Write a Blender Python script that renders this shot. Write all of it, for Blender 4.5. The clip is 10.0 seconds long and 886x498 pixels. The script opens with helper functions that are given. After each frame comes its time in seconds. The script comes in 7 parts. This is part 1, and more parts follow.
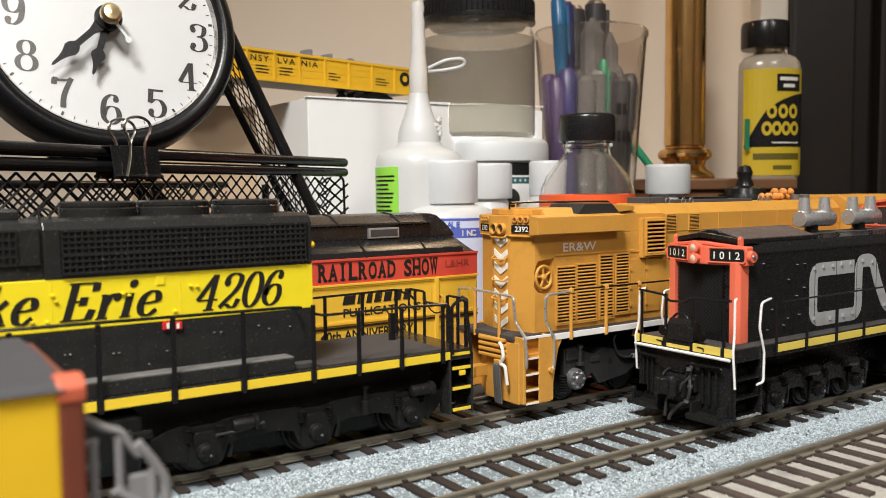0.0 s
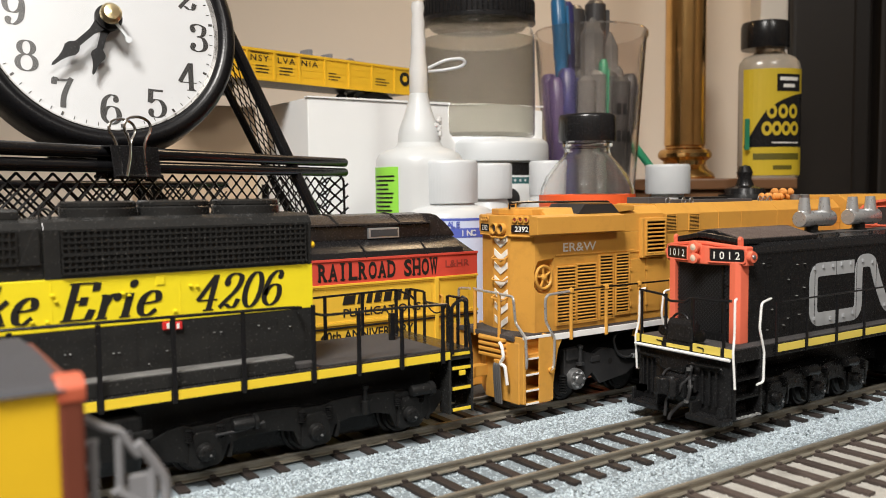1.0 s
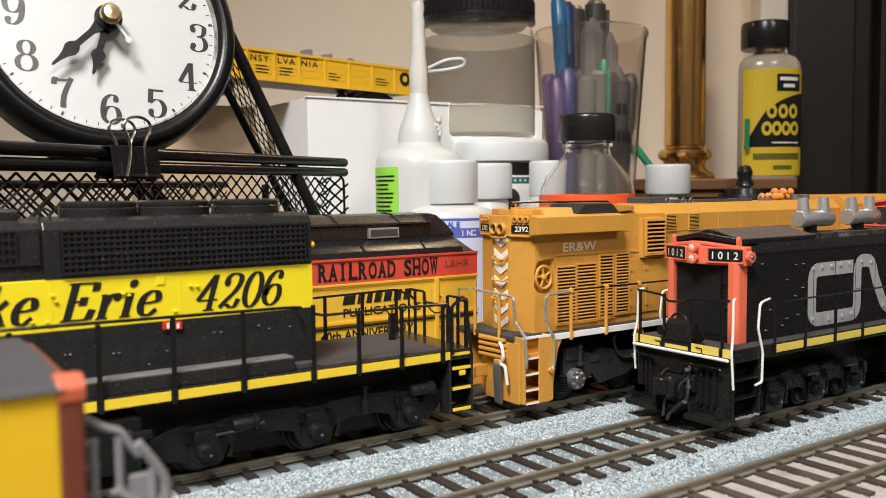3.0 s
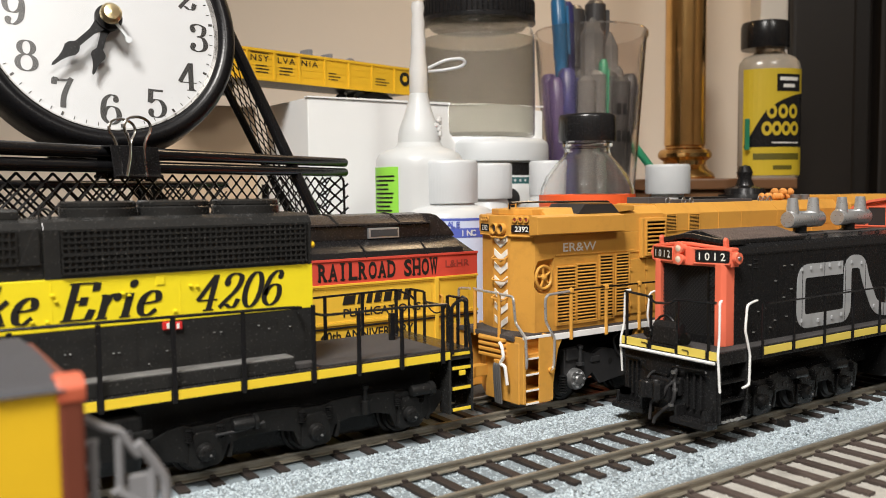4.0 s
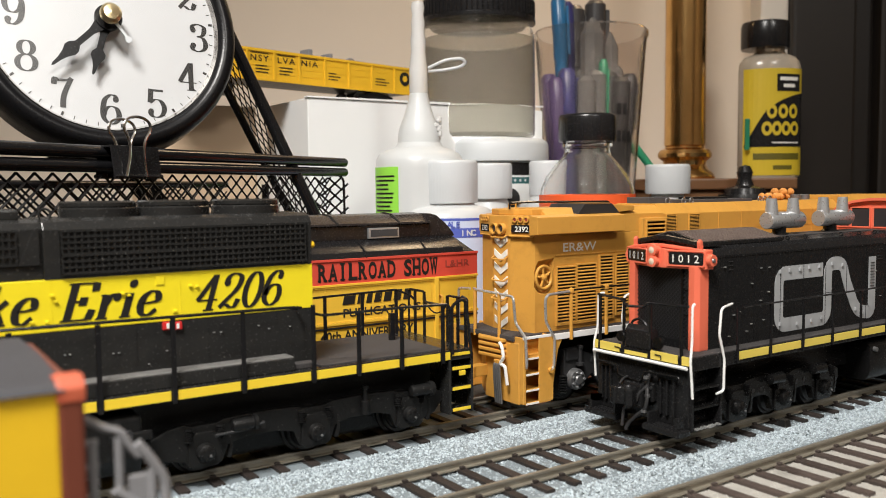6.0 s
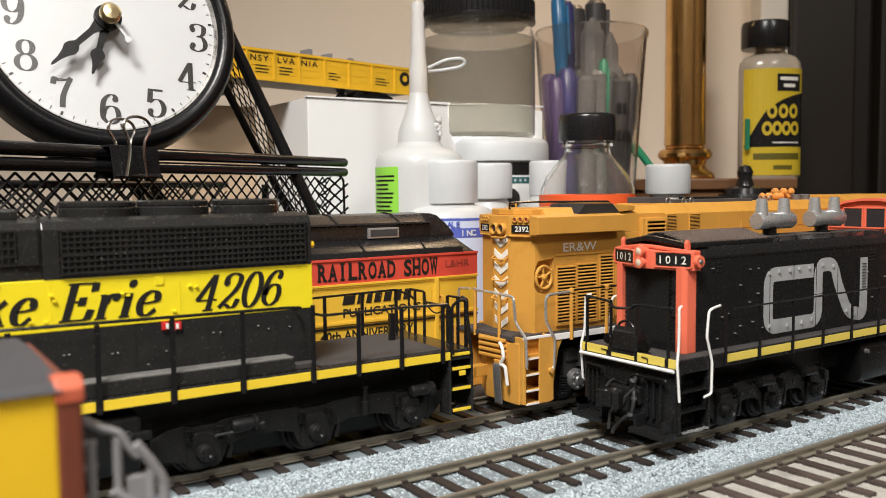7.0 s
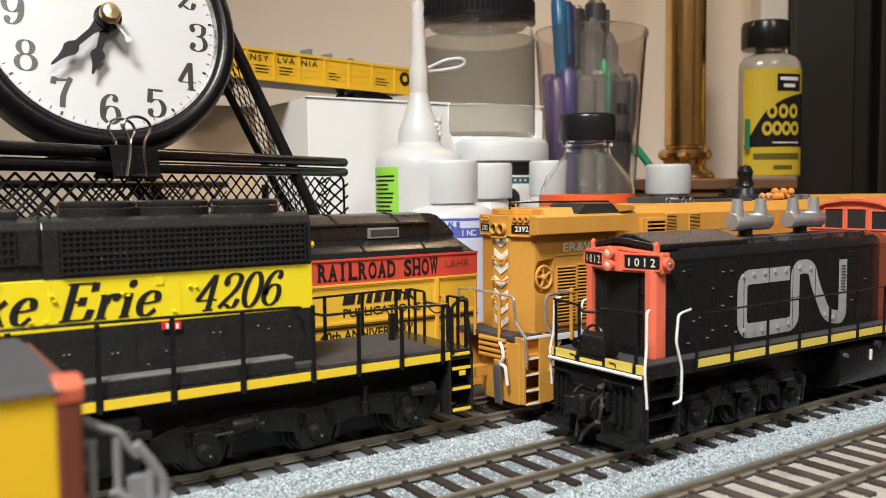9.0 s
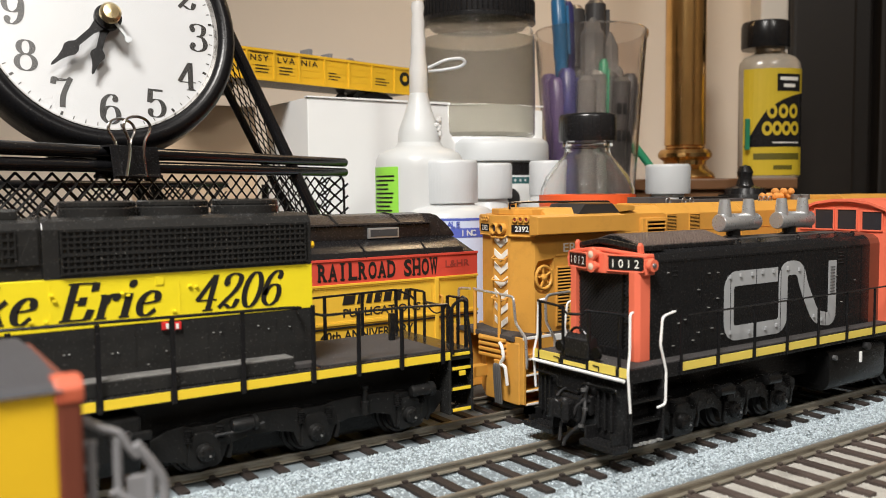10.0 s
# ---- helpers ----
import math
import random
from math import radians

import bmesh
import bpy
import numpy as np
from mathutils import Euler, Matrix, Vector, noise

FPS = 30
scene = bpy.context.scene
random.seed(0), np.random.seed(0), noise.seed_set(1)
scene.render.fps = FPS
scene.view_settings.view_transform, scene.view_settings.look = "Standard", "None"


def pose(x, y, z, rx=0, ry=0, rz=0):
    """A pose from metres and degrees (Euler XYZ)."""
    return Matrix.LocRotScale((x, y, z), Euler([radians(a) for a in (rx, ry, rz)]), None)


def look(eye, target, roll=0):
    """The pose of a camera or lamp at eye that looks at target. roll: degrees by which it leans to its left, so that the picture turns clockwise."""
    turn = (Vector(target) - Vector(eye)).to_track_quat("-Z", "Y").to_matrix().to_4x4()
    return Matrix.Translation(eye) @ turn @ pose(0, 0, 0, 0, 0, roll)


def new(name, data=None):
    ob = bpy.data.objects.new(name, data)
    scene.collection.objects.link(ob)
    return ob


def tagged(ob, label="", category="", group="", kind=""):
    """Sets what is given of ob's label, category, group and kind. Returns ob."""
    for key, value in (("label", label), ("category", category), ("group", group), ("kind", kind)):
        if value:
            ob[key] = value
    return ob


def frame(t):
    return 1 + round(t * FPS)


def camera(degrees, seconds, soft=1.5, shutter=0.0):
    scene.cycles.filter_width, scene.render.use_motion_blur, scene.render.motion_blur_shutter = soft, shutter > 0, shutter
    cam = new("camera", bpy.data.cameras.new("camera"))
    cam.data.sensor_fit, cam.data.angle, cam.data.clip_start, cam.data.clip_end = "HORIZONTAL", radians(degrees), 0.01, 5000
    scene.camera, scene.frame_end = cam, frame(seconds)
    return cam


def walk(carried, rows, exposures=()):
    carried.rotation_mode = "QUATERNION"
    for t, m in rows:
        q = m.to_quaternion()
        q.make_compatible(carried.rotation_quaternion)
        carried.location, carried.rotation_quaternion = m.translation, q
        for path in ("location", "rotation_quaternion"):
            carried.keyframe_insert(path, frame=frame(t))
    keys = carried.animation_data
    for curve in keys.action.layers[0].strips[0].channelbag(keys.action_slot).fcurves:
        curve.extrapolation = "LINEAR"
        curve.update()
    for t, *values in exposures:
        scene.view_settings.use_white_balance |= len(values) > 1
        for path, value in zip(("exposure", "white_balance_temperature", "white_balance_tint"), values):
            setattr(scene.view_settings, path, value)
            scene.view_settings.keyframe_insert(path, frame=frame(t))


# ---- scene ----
# All shapes below are drawn in millimetres; part() turns them into metres.
S = 0.001

# ---- camera ----
cam = camera(55.53, 10.0, soft=0.5)
# a small lens, close to its subject: far and very near things are slightly soft
cam.data.dof.use_dof, cam.data.dof.focus_distance, cam.data.dof.aperture_fstop = True, 0.285, 30.0
YAW, PITCH, ROLL = radians(55.904), radians(-4.008), -0.585
EYE = Vector((-0.16683, -0.15301, 0.06450))
AHEAD = Vector((math.cos(PITCH) * math.cos(YAW), math.cos(PITCH) * math.sin(YAW), math.sin(PITCH)))
VIEW = look(EYE, EYE + AHEAD, ROLL)
CLOSER = Matrix.Translation(AHEAD * 0.0005) @ VIEW
walk(cam, [(0.0, VIEW), (2.0, VIEW), (4.0, VIEW), (5.7, VIEW), (6.8, CLOSER), (8.0, CLOSER), (9.0, CLOSER), (10.0, CLOSER)])
FWD = Vector((math.cos(YAW), math.sin(YAW), 0))
SIDE = Vector((math.sin(YAW), -math.cos(YAW), 0))


def desk(side, depth, z=0.0):
    """A place on the desk, in millimetres: to the right of and ahead of the camera's stand."""
    q = EYE + (SIDE * side + FWD * depth) * S
    return (q.x / S, q.y / S, z)


# ---- world and lamps ----
world = bpy.data.worlds.new("room_world")
scene.world = world
world.use_nodes = True
world.node_tree.nodes["Background"].inputs["Color"].default_value = (1.0, 0.95, 0.9, 1)
world.node_tree.nodes["Background"].inputs["Strength"].default_value = 0.25


def lamp(name, x, y, z, tx, ty, tz, size, watts, colour):
    data = bpy.data.lights.new(name, "AREA")
    data.shape, data.size, data.energy, data.color = "DISK", size, watts, colour
    ob = new(name, data)
    ob.matrix_world = look((x, y, z), (tx, ty, tz))
    return ob


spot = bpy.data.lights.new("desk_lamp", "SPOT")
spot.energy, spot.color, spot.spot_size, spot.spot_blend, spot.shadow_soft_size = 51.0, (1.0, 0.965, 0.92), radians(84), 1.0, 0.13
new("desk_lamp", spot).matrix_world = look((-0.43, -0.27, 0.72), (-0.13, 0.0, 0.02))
# unseen fill lamp added high behind the viewer; it also glares on the dial
lamp("rear_fill_lamp", -0.20, -1.75, 1.40, 0.0, 0.1, 0.0, 0.45, 13.5, (1.0, 0.96, 0.90))
# the bulb of the brass lamp, high above its column
bulb = bpy.data.lights.new("brass_lamp_bulb", "POINT")
bulb.energy, bulb.color, bulb.shadow_soft_size = 1.25, (1.0, 0.74, 0.46), 0.04
x, y, z = desk(165, 585, 430)
new("brass_lamp_bulb", bulb).location = (x * S, y * S, z * S)
scene.view_settings.exposure = 0.0


# ---- materials ----
def material(name, colour, rough=0.5, metal=0.0, spread=0.12, scale=900.0, bump=0.08, stain=0.0, stain_colour=(0.1, 0.08, 0.06),
             coat=0.0, fine=5000.0, spec=0.5, emit=0.0, trans=0.0, ior=1.45, island=0.0, dust=0.0):
    """A painted, moulded or raw surface: colour varied at two scales, with fine relief and, if asked for, stains."""
    m = bpy.data.materials.new(name)
    m.use_nodes = True
    n, l = m.node_tree.nodes, m.node_tree.links
    b = n["Principled BSDF"]
    tc = n.new("ShaderNodeTexCoord")
    big, small = n.new("ShaderNodeTexNoise"), n.new("ShaderNodeTexNoise")
    big.inputs["Scale"].default_value, big.inputs["Detail"].default_value = scale * 0.12, 5
    small.inputs["Scale"].default_value, small.inputs["Detail"].default_value = fine * 0.3, 4
    for q in (big, small):
        l.new(tc.outputs["Object"], q.inputs["Vector"])
    mix = n.new("ShaderNodeMix")
    mix.data_type = "RGBA"
    lo = [max(0, c * (1 - spread)) for c in colour]
    hi = [min(1, c * (1 + spread)) for c in colour]
    mix.inputs["A"].default_value, mix.inputs["B"].default_value = (*lo, 1), (*hi, 1)
    l.new(big.outputs["Fac"], mix.inputs["Factor"])
    out = mix.outputs["Result"]
    if island:
        geo, info = n.new("ShaderNodeNewGeometry"), n.new("ShaderNodeObjectInfo")
        add = n.new("ShaderNodeMath")
        add.operation = "ADD"
        l.new(geo.outputs["Random Per Island"], add.inputs[0])
        l.new(info.outputs["Random"], add.inputs[1])
        fr = n.new("ShaderNodeMath")
        fr.operation = "FRACT"
        l.new(add.outputs[0], fr.inputs[0])
        mr = n.new("ShaderNodeMapRange")
        mr.inputs["To Min"].default_value, mr.inputs["To Max"].default_value = 1 - island, 1 + island
        l.new(fr.outputs[0], mr.inputs["Value"])
        hsv = n.new("ShaderNodeHueSaturation")
        l.new(mr.outputs[0], hsv.inputs["Value"])
        l.new(out, hsv.inputs["Color"])
        out = hsv.outputs["Color"]
    if stain:
        st, ramp, mx = n.new("ShaderNodeTexNoise"), n.new("ShaderNodeMapRange"), n.new("ShaderNodeMix")
        st.inputs["Scale"].default_value, st.inputs["Detail"].default_value = scale * 0.35, 8
        st.inputs["Roughness"].default_value = 0.7
        l.new(tc.outputs["Object"], st.inputs["Vector"])
        ramp.inputs["From Min"].default_value, ramp.inputs["From Max"].default_value = 0.5, 0.75
        ramp.inputs["To Max"].default_value = stain
        l.new(st.outputs["Fac"], ramp.inputs["Value"])
        mx.data_type = "RGBA"
        mx.inputs["B"].default_value = (*stain_colour, 1)
        l.new(ramp.outputs["Result"], mx.inputs["Factor"])
        l.new(out, mx.inputs["A"])
        out = mx.outputs["Result"]
    if dust:
        sp, cut, dm = n.new("ShaderNodeTexNoise"), n.new("ShaderNodeMapRange"), n.new("ShaderNodeMix")
        sp.inputs["Scale"].default_value, sp.inputs["Detail"].default_value = 1500.0, 3
        l.new(tc.outputs["Object"], sp.inputs["Vector"])
        cut.inputs["From Min"].default_value, cut.inputs["From Max"].default_value, cut.inputs["To Max"].default_value = 0.69, 0.74, dust
        l.new(sp.outputs["Fac"], cut.inputs["Value"])
        dm.data_type = "RGBA"
        dm.inputs["B"].default_value = (0.4, 0.38, 0.35, 1)
        l.new(cut.outputs["Result"], dm.inputs["Factor"])
        l.new(out, dm.inputs["A"])
        out = dm.outputs["Result"]
    l.new(out, b.inputs["Base Color"])
    rr = n.new("ShaderNodeMapRange")
    rr.inputs["To Min"].default_value, rr.inputs["To Max"].default_value = max(0.02, rough - 0.1), min(1, rough + 0.1)
    l.new(small.outputs["Fac"], rr.inputs["Value"])
    l.new(rr.outputs["Result"], b.inputs["Roughness"])
    if bump:
        bp = n.new("ShaderNodeBump")
        bp.inputs["Strength"].default_value, bp.inputs["Distance"].default_value = bump, 0.0004
        l.new(small.outputs["Fac"], bp.inputs["Height"])
        l.new(bp.outputs["Normal"], b.inputs["Normal"])
    b.inputs["Metallic"].default_value = metal
    b.inputs["Specular IOR Level"].default_value = spec
    b.inputs["Coat Weight"].default_value = coat
    b.inputs["Transmission Weight"].default_value = trans
    b.inputs["IOR"].default_value = ior
    if emit:
        b.inputs["Emission Color"].default_value, b.inputs["Emission Strength"].default_value = (*colour, 1), emit
    return m


M = dict(
    black=material("black_engine_paint", (0.019, 0.019, 0.0185), 0.25, stain=0.25, stain_colour=(0.05, 0.047, 0.043), scale=600, dust=0.35),
    frame=material("weathered_black_plastic", (0.010, 0.010, 0.010), 0.36, stain=0.15, stain_colour=(0.026, 0.024, 0.022), scale=700, bump=0.4, dust=0.3, spec=0.3),
    jet=material("jet_black_engine_paint", (0.012, 0.012, 0.0125), 0.26, stain=0.12, stain_colour=(0.026, 0.024, 0.022), scale=600, dust=0.25, spec=0.3),
    # darker copy of the frame black: shadow under the switcher is in the colour
    shade_black=material("running_gear_black_shaded", (0.006, 0.006, 0.006), 0.24, stain=0.15, stain_colour=(0.012, 0.011, 0.01), scale=700, bump=0.25, dust=0.12, spec=0.35),
    deck=material("gritty_walkway_grey", (0.045, 0.042, 0.042), 0.8, bump=0.5, fine=9000, stain=0.4, stain_colour=(0.09, 0.07, 0.055), dust=0.6),
    yellow=material("lemon_yellow_paint", (0.86, 0.70, 0.02), 0.36, spread=0.05, stain=0.08, stain_colour=(0.4, 0.28, 0.03)),
    stripe=material("sill_stripe_yellow", (0.86, 0.62, 0.04), 0.45, spread=0.05),
    pale=material("pale_sill_yellow", (0.74, 0.58, 0.11), 0.5, spread=0.06),
    orange=material("weathered_armour_orange", (0.62, 0.31, 0.058), 0.36, spread=0.1, stain=0.3, stain_colour=(0.26, 0.12, 0.03), scale=420, dust=0.12),
    redorange=material("switcher_red_orange", (0.78, 0.165, 0.092), 0.42, spread=0.06),
    carred=material("coach_red_paint", (0.62, 0.07, 0.045), 0.45, spread=0.08, stain=0.15, stain_colour=(0.3, 0.05, 0.03)),
    carred_dim=material("faded_red_lettering", (0.3, 0.05, 0.035), 0.5, bump=0),
    # caboose end paint; also the reflection colour on the switcher's rear hood
    brick_red=material("red_brown_paint_and_reflection", (0.17, 0.045, 0.025), 0.5, spread=0.15),
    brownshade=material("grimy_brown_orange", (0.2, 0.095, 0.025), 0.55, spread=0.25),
    roofbrown=material("brown_black_roof_paint", (0.022, 0.018, 0.017), 0.26, spread=0.2, stain=0.3, stain_colour=(0.08, 0.065, 0.055), scale=600, dust=0.3),
    palebrass=material("pale_brass", (0.82, 0.68, 0.4), 0.3, metal=1.0, spread=0.05, bump=0.02),
    caryellow=material("coach_yellow_paint", (0.78, 0.48, 0.045), 0.45, spread=0.07, stain=0.15, stain_colour=(0.35, 0.2, 0.02)),
    # print black; also the shade painted into louvre gaps and frame holes
    ink=material("black_lettering_and_shade", (0.012, 0.011, 0.01), 0.5, bump=0),
    greyink=material("grey_lettering", (0.36, 0.37, 0.38), 0.5, bump=0, spread=0.15),
    silver=material("silver_paint", (0.62, 0.63, 0.64), 0.3, metal=0.75, spread=0.1),
    white=material("white_handrail_paint", (0.82, 0.82, 0.8), 0.45, spread=0.05),
    chevron=material("chevron_white", (0.82, 0.8, 0.74), 0.5, spread=0.05),
    steel=material("oily_grey_steel", (0.22, 0.22, 0.22), 0.4, metal=0.7, spread=0.2),
    tread=material("dark_oily_wheel_steel", (0.03, 0.029, 0.028), 0.38, metal=0.4, spread=0.25, stain=0.3, stain_colour=(0.1, 0.09, 0.08)),
    meshbrown=material("brown_roof_mesh", (0.15, 0.115, 0.1), 0.5, spread=0.2),
    truck=material("dark_truck_grey", (0.026, 0.026, 0.027), 0.42, stain=0.3, stain_colour=(0.07, 0.06, 0.055)),
    rail=material("weathered_nickel_rail", (0.29, 0.262, 0.21), 0.4, metal=0.5, spread=0.25, stain=0.35, stain_colour=(0.1, 0.075, 0.05), scale=400),
    tie=material("dark_brown_sleeper_plastic", (0.03, 0.023, 0.02), 0.6, spread=0.25, bump=0.4, island=0.25),
    tiebrown=material("brown_sleeper_plastic", (0.066, 0.05, 0.043), 0.6, spread=0.25, bump=0.4, island=0.2),
    # darker than the grains, so the bed's colour carries the shade between them
    ballast=material("grey_roadbed_with_gap_shade", (0.19, 0.225, 0.245), 0.6, spread=0.3, scale=9000, bump=0.6, fine=7000),
    stone=material("grey_ballast_grain", (0.335, 0.39, 0.42), 0.48, spread=0.25, scale=9000, bump=0.3, island=0.5),
    tan=material("tan_grey_roadbed", (0.38, 0.365, 0.33), 0.8, spread=0.2, scale=3000, bump=0.6, fine=6000),
    wall=material("cream_wall_paint", (0.72, 0.62, 0.51), 0.7, spread=0.04, scale=60, bump=0.15, fine=900),
    dark=material("dark_cabinet_stain", (0.011, 0.008, 0.006), 0.45, spread=0.3, scale=60, fine=900),
    wood=material("brown_varnished_wood", (0.17, 0.08, 0.035), 0.4, spread=0.4, scale=200, fine=1500),
    cloth=material("dark_desk_surface", (0.05, 0.045, 0.04), 0.7, spread=0.2),
    gloss=material("glossy_black_plastic", (0.012, 0.012, 0.013), 0.25, spread=0.1, bump=0.03),
    wire=material("black_coated_steel_wire", (0.009, 0.009, 0.01), 0.22, spread=0.1, bump=0.05, dust=0.18),
    dial=material("white_clock_dial", (0.58, 0.59, 0.6), 0.5, spread=0.03, bump=0.02),
    brass=material("polished_brass", (0.74, 0.46, 0.18), 0.2, metal=1.0, spread=0.15, stain=0.3, stain_colour=(0.3, 0.17, 0.06), scale=200, bump=0.03),
    cardboard=material("white_coated_card", (0.86, 0.87, 0.865), 0.5, spread=0.03, scale=150, bump=0.05),
    tancard=material("tan_cardboard", (0.55, 0.4, 0.27), 0.7, spread=0.1, scale=150),
    whiteplastic=material("white_moulded_plastic", (0.62, 0.645, 0.66), 0.35, spread=0.02, bump=0.02),
    milky=material("translucent_milky_plastic", (0.78, 0.8, 0.8), 0.35, spread=0.03, trans=0.25, bump=0.02),
    green=material("lime_label_paper", (0.32, 0.75, 0.08), 0.5, spread=0.04),
    blue=material("blue_label_paper", (0.09, 0.13, 0.5), 0.5, spread=0.06),
    paleblue=material("pale_blue_label", (0.6, 0.68, 0.85), 0.5, spread=0.04),
    redlabel=material("orange_red_liquid_label", (0.85, 0.12, 0.03), 0.45, spread=0.05),
    gooyellow=material("yellow_bottle_label", (0.62, 0.45, 0.03), 0.4, spread=0.04),
    teal=material("dark_teal_label", (0.03, 0.12, 0.13), 0.5, spread=0.1),
    grnplastic=material("green_plastic", (0.02, 0.2, 0.1), 0.35, spread=0.05),
    penblue=material("blue_pen_plastic", (0.03, 0.03, 0.11), 0.3, spread=0.1),
    penblack=material("black_pen_plastic", (0.045, 0.042, 0.042), 0.3, spread=0.1),
    glass=material("clear_glass", (1, 1, 1), 0.02, spread=0.0, trans=1.0, bump=0, ior=1.45),
    thinglass=material("thin_clear_glass", (0.97, 0.97, 0.96), 0.03, spread=0.0, trans=1.0, bump=0, ior=1.13),
    rimblack=material("satin_black_rim", (0.006, 0.006, 0.007), 0.3, spread=0.1, bump=0.03, spec=0.4),
    cup=material("clear_thin_plastic", (0.80, 0.75, 0.71), 0.05, spread=0.0, trans=0.985, bump=0, ior=1.2),
    trimwhite=material("white_trim_paint", (0.7, 0.66, 0.6), 0.5, spread=0.03, scale=60),
    chrome=material("bright_steel_wire", (0.62, 0.6, 0.57), 0.22, metal=1.0, spread=0.05, bump=0.02),
    gonyellow=material("chrome_yellow_car_paint", (0.72, 0.42, 0.02), 0.5, spread=0.06),
    clearplastic=material("clear_frosted_nozzle", (0.9, 0.9, 0.89), 0.12, spread=0.0, trans=0.4, bump=0.5, fine=900),
    water=material("cloudy_rinse_water", (0.27, 0.255, 0.21), 0.12, spread=0.1, scale=100, trans=0.4, bump=0, ior=1.15),
    film=material("dried_grey_film", (0.42, 0.39, 0.34), 0.22, spread=0.2, scale=150, trans=0.85, bump=0, ior=1.02),
    amberclear=material("clear_pale_liquid_bottle", (0.8, 0.72, 0.6), 0.15, spread=0.03, trans=0.6, bump=0),
    olive=material("olive_black_print", (0.12, 0.1, 0.01), 0.5, bump=0),
    haze=material("pale_inner_film", (0.97, 0.95, 0.92), 0.06, spread=0.1, scale=200, trans=0.98, bump=0, ior=1.02),
    capred=material("dull_orange_red_cap", (0.55, 0.12, 0.06), 0.55, spread=0.15),
    peanut=material("orange_brown_beads", (0.62, 0.26, 0.06), 0.5, spread=0.2, scale=3000),
    window=material("dark_window_glazing", (0.03, 0.03, 0.035), 0.1, spread=0.05, bump=0),
    lens=material("warm_headlight_lens", (0.72, 0.58, 0.45), 0.12, spread=0.05, bump=0, coat=0.5),
    redlens=material("red_marker", (0.6, 0.03, 0.03), 0.3, spread=0.05, bump=0),
    dusty=material("dust_covered_black_plastic", (0.15, 0.147, 0.14), 0.8, spread=0.5, scale=2500, bump=0.5, fine=9000, dust=0.9),
    smoky=material("smoky_clear_pen_plastic", (0.3, 0.29, 0.28), 0.15, spread=0.1, trans=0.6, bump=0, ior=1.2),
    cyan=material("bright_blue_pen_plastic", (0.02, 0.12, 0.26), 0.3, spread=0.1, bump=0),
    violet=material("violet_pen_plastic", (0.055, 0.035, 0.10), 0.3, spread=0.1, bump=0),
    # bare metal of the scuffed step edge; also paints the latch and hinge glints
    scuffed=material("scuffed_metal_and_glints", (0.4, 0.4, 0.39), 0.4, metal=0.5, spread=0.4, scale=9000, bump=0.8, fine=9000),
    greyrail=material("grey_handrail_plastic", (0.24, 0.24, 0.25), 0.4, spread=0.08),
    cabyellow=material("deep_yellow_cab_paint", (0.86, 0.54, 0.02), 0.45, spread=0.05),
    roofgrey=material("dark_grey_roof_paint", (0.06, 0.06, 0.066), 0.6, spread=0.15),
)


# ---- building helpers ----
def thing(name, label, category, group="", at=(0, 0, 0), turn=0.0, tilt=0.0):
    ob = new(name)
    ob.matrix_basis = pose(at[0] * S, at[1] * S, at[2] * S, 0, tilt, turn)
    ob.empty_display_size = 0.01
    return tagged(ob, label, category, group)


def part(name, bm, mat, parent=None, label="", smooth=False, kind=""):
    bmesh.ops.transform(bm, matrix=Matrix.Scale(S, 4), verts=bm.verts)
    me = bpy.data.meshes.new(name)
    bm.to_mesh(me)
    bm.free()
    me.materials.append(M[mat] if isinstance(mat, str) else mat)
    if smooth:
        me.shade_smooth()
        me.set_sharp_from_angle(angle=radians(35))
    ob = new(name, me)
    ob.parent = parent
    return tagged(ob, label, kind=kind)


def again(ob, x, y, z, rx=0, ry=0, rz=0, parent=None):
    """The same mesh once more, as a part of its own."""
    o = ob.copy()
    scene.collection.objects.link(o)
    if parent:
        o.parent = parent
    o.matrix_basis = pose(x * S, y * S, z * S, rx, ry, rz)
    return o


def bevelled(bm, amount, seg=2, angle=30):
    edges = [e for e in bm.edges if len(e.link_faces) == 2 and e.calc_face_angle(0) > radians(angle)]
    bmesh.ops.bevel(bm, geom=edges, offset=amount, segments=seg, profile=0.6, affect="EDGES", clamp_overlap=True)
    return bm


def box(x0, x1, y0, y1, z0, z1, bevel=0.0, bm=None):
    b = bmesh.new()
    v = [b.verts.new((x, y, z)) for x in (x0, x1) for y in (y0, y1) for z in (z0, z1)]
    for f in ((0, 1, 3, 2), (4, 6, 7, 5), (0, 4, 5, 1), (2, 3, 7, 6), (0, 2, 6, 4), (1, 5, 7, 3)):
        b.faces.new([v[i] for i in f])
    bmesh.ops.recalc_face_normals(b, faces=b.faces)
    if bevel:
        bevelled(b, bevel)
    return join(bm, b)


def join(bm, b):
    if bm is None:
        return b
    me = bpy.data.meshes.new("tmp")
    b.to_mesh(me)
    b.free()
    bm.from_mesh(me)
    bpy.data.meshes.remove(me)
    return bm


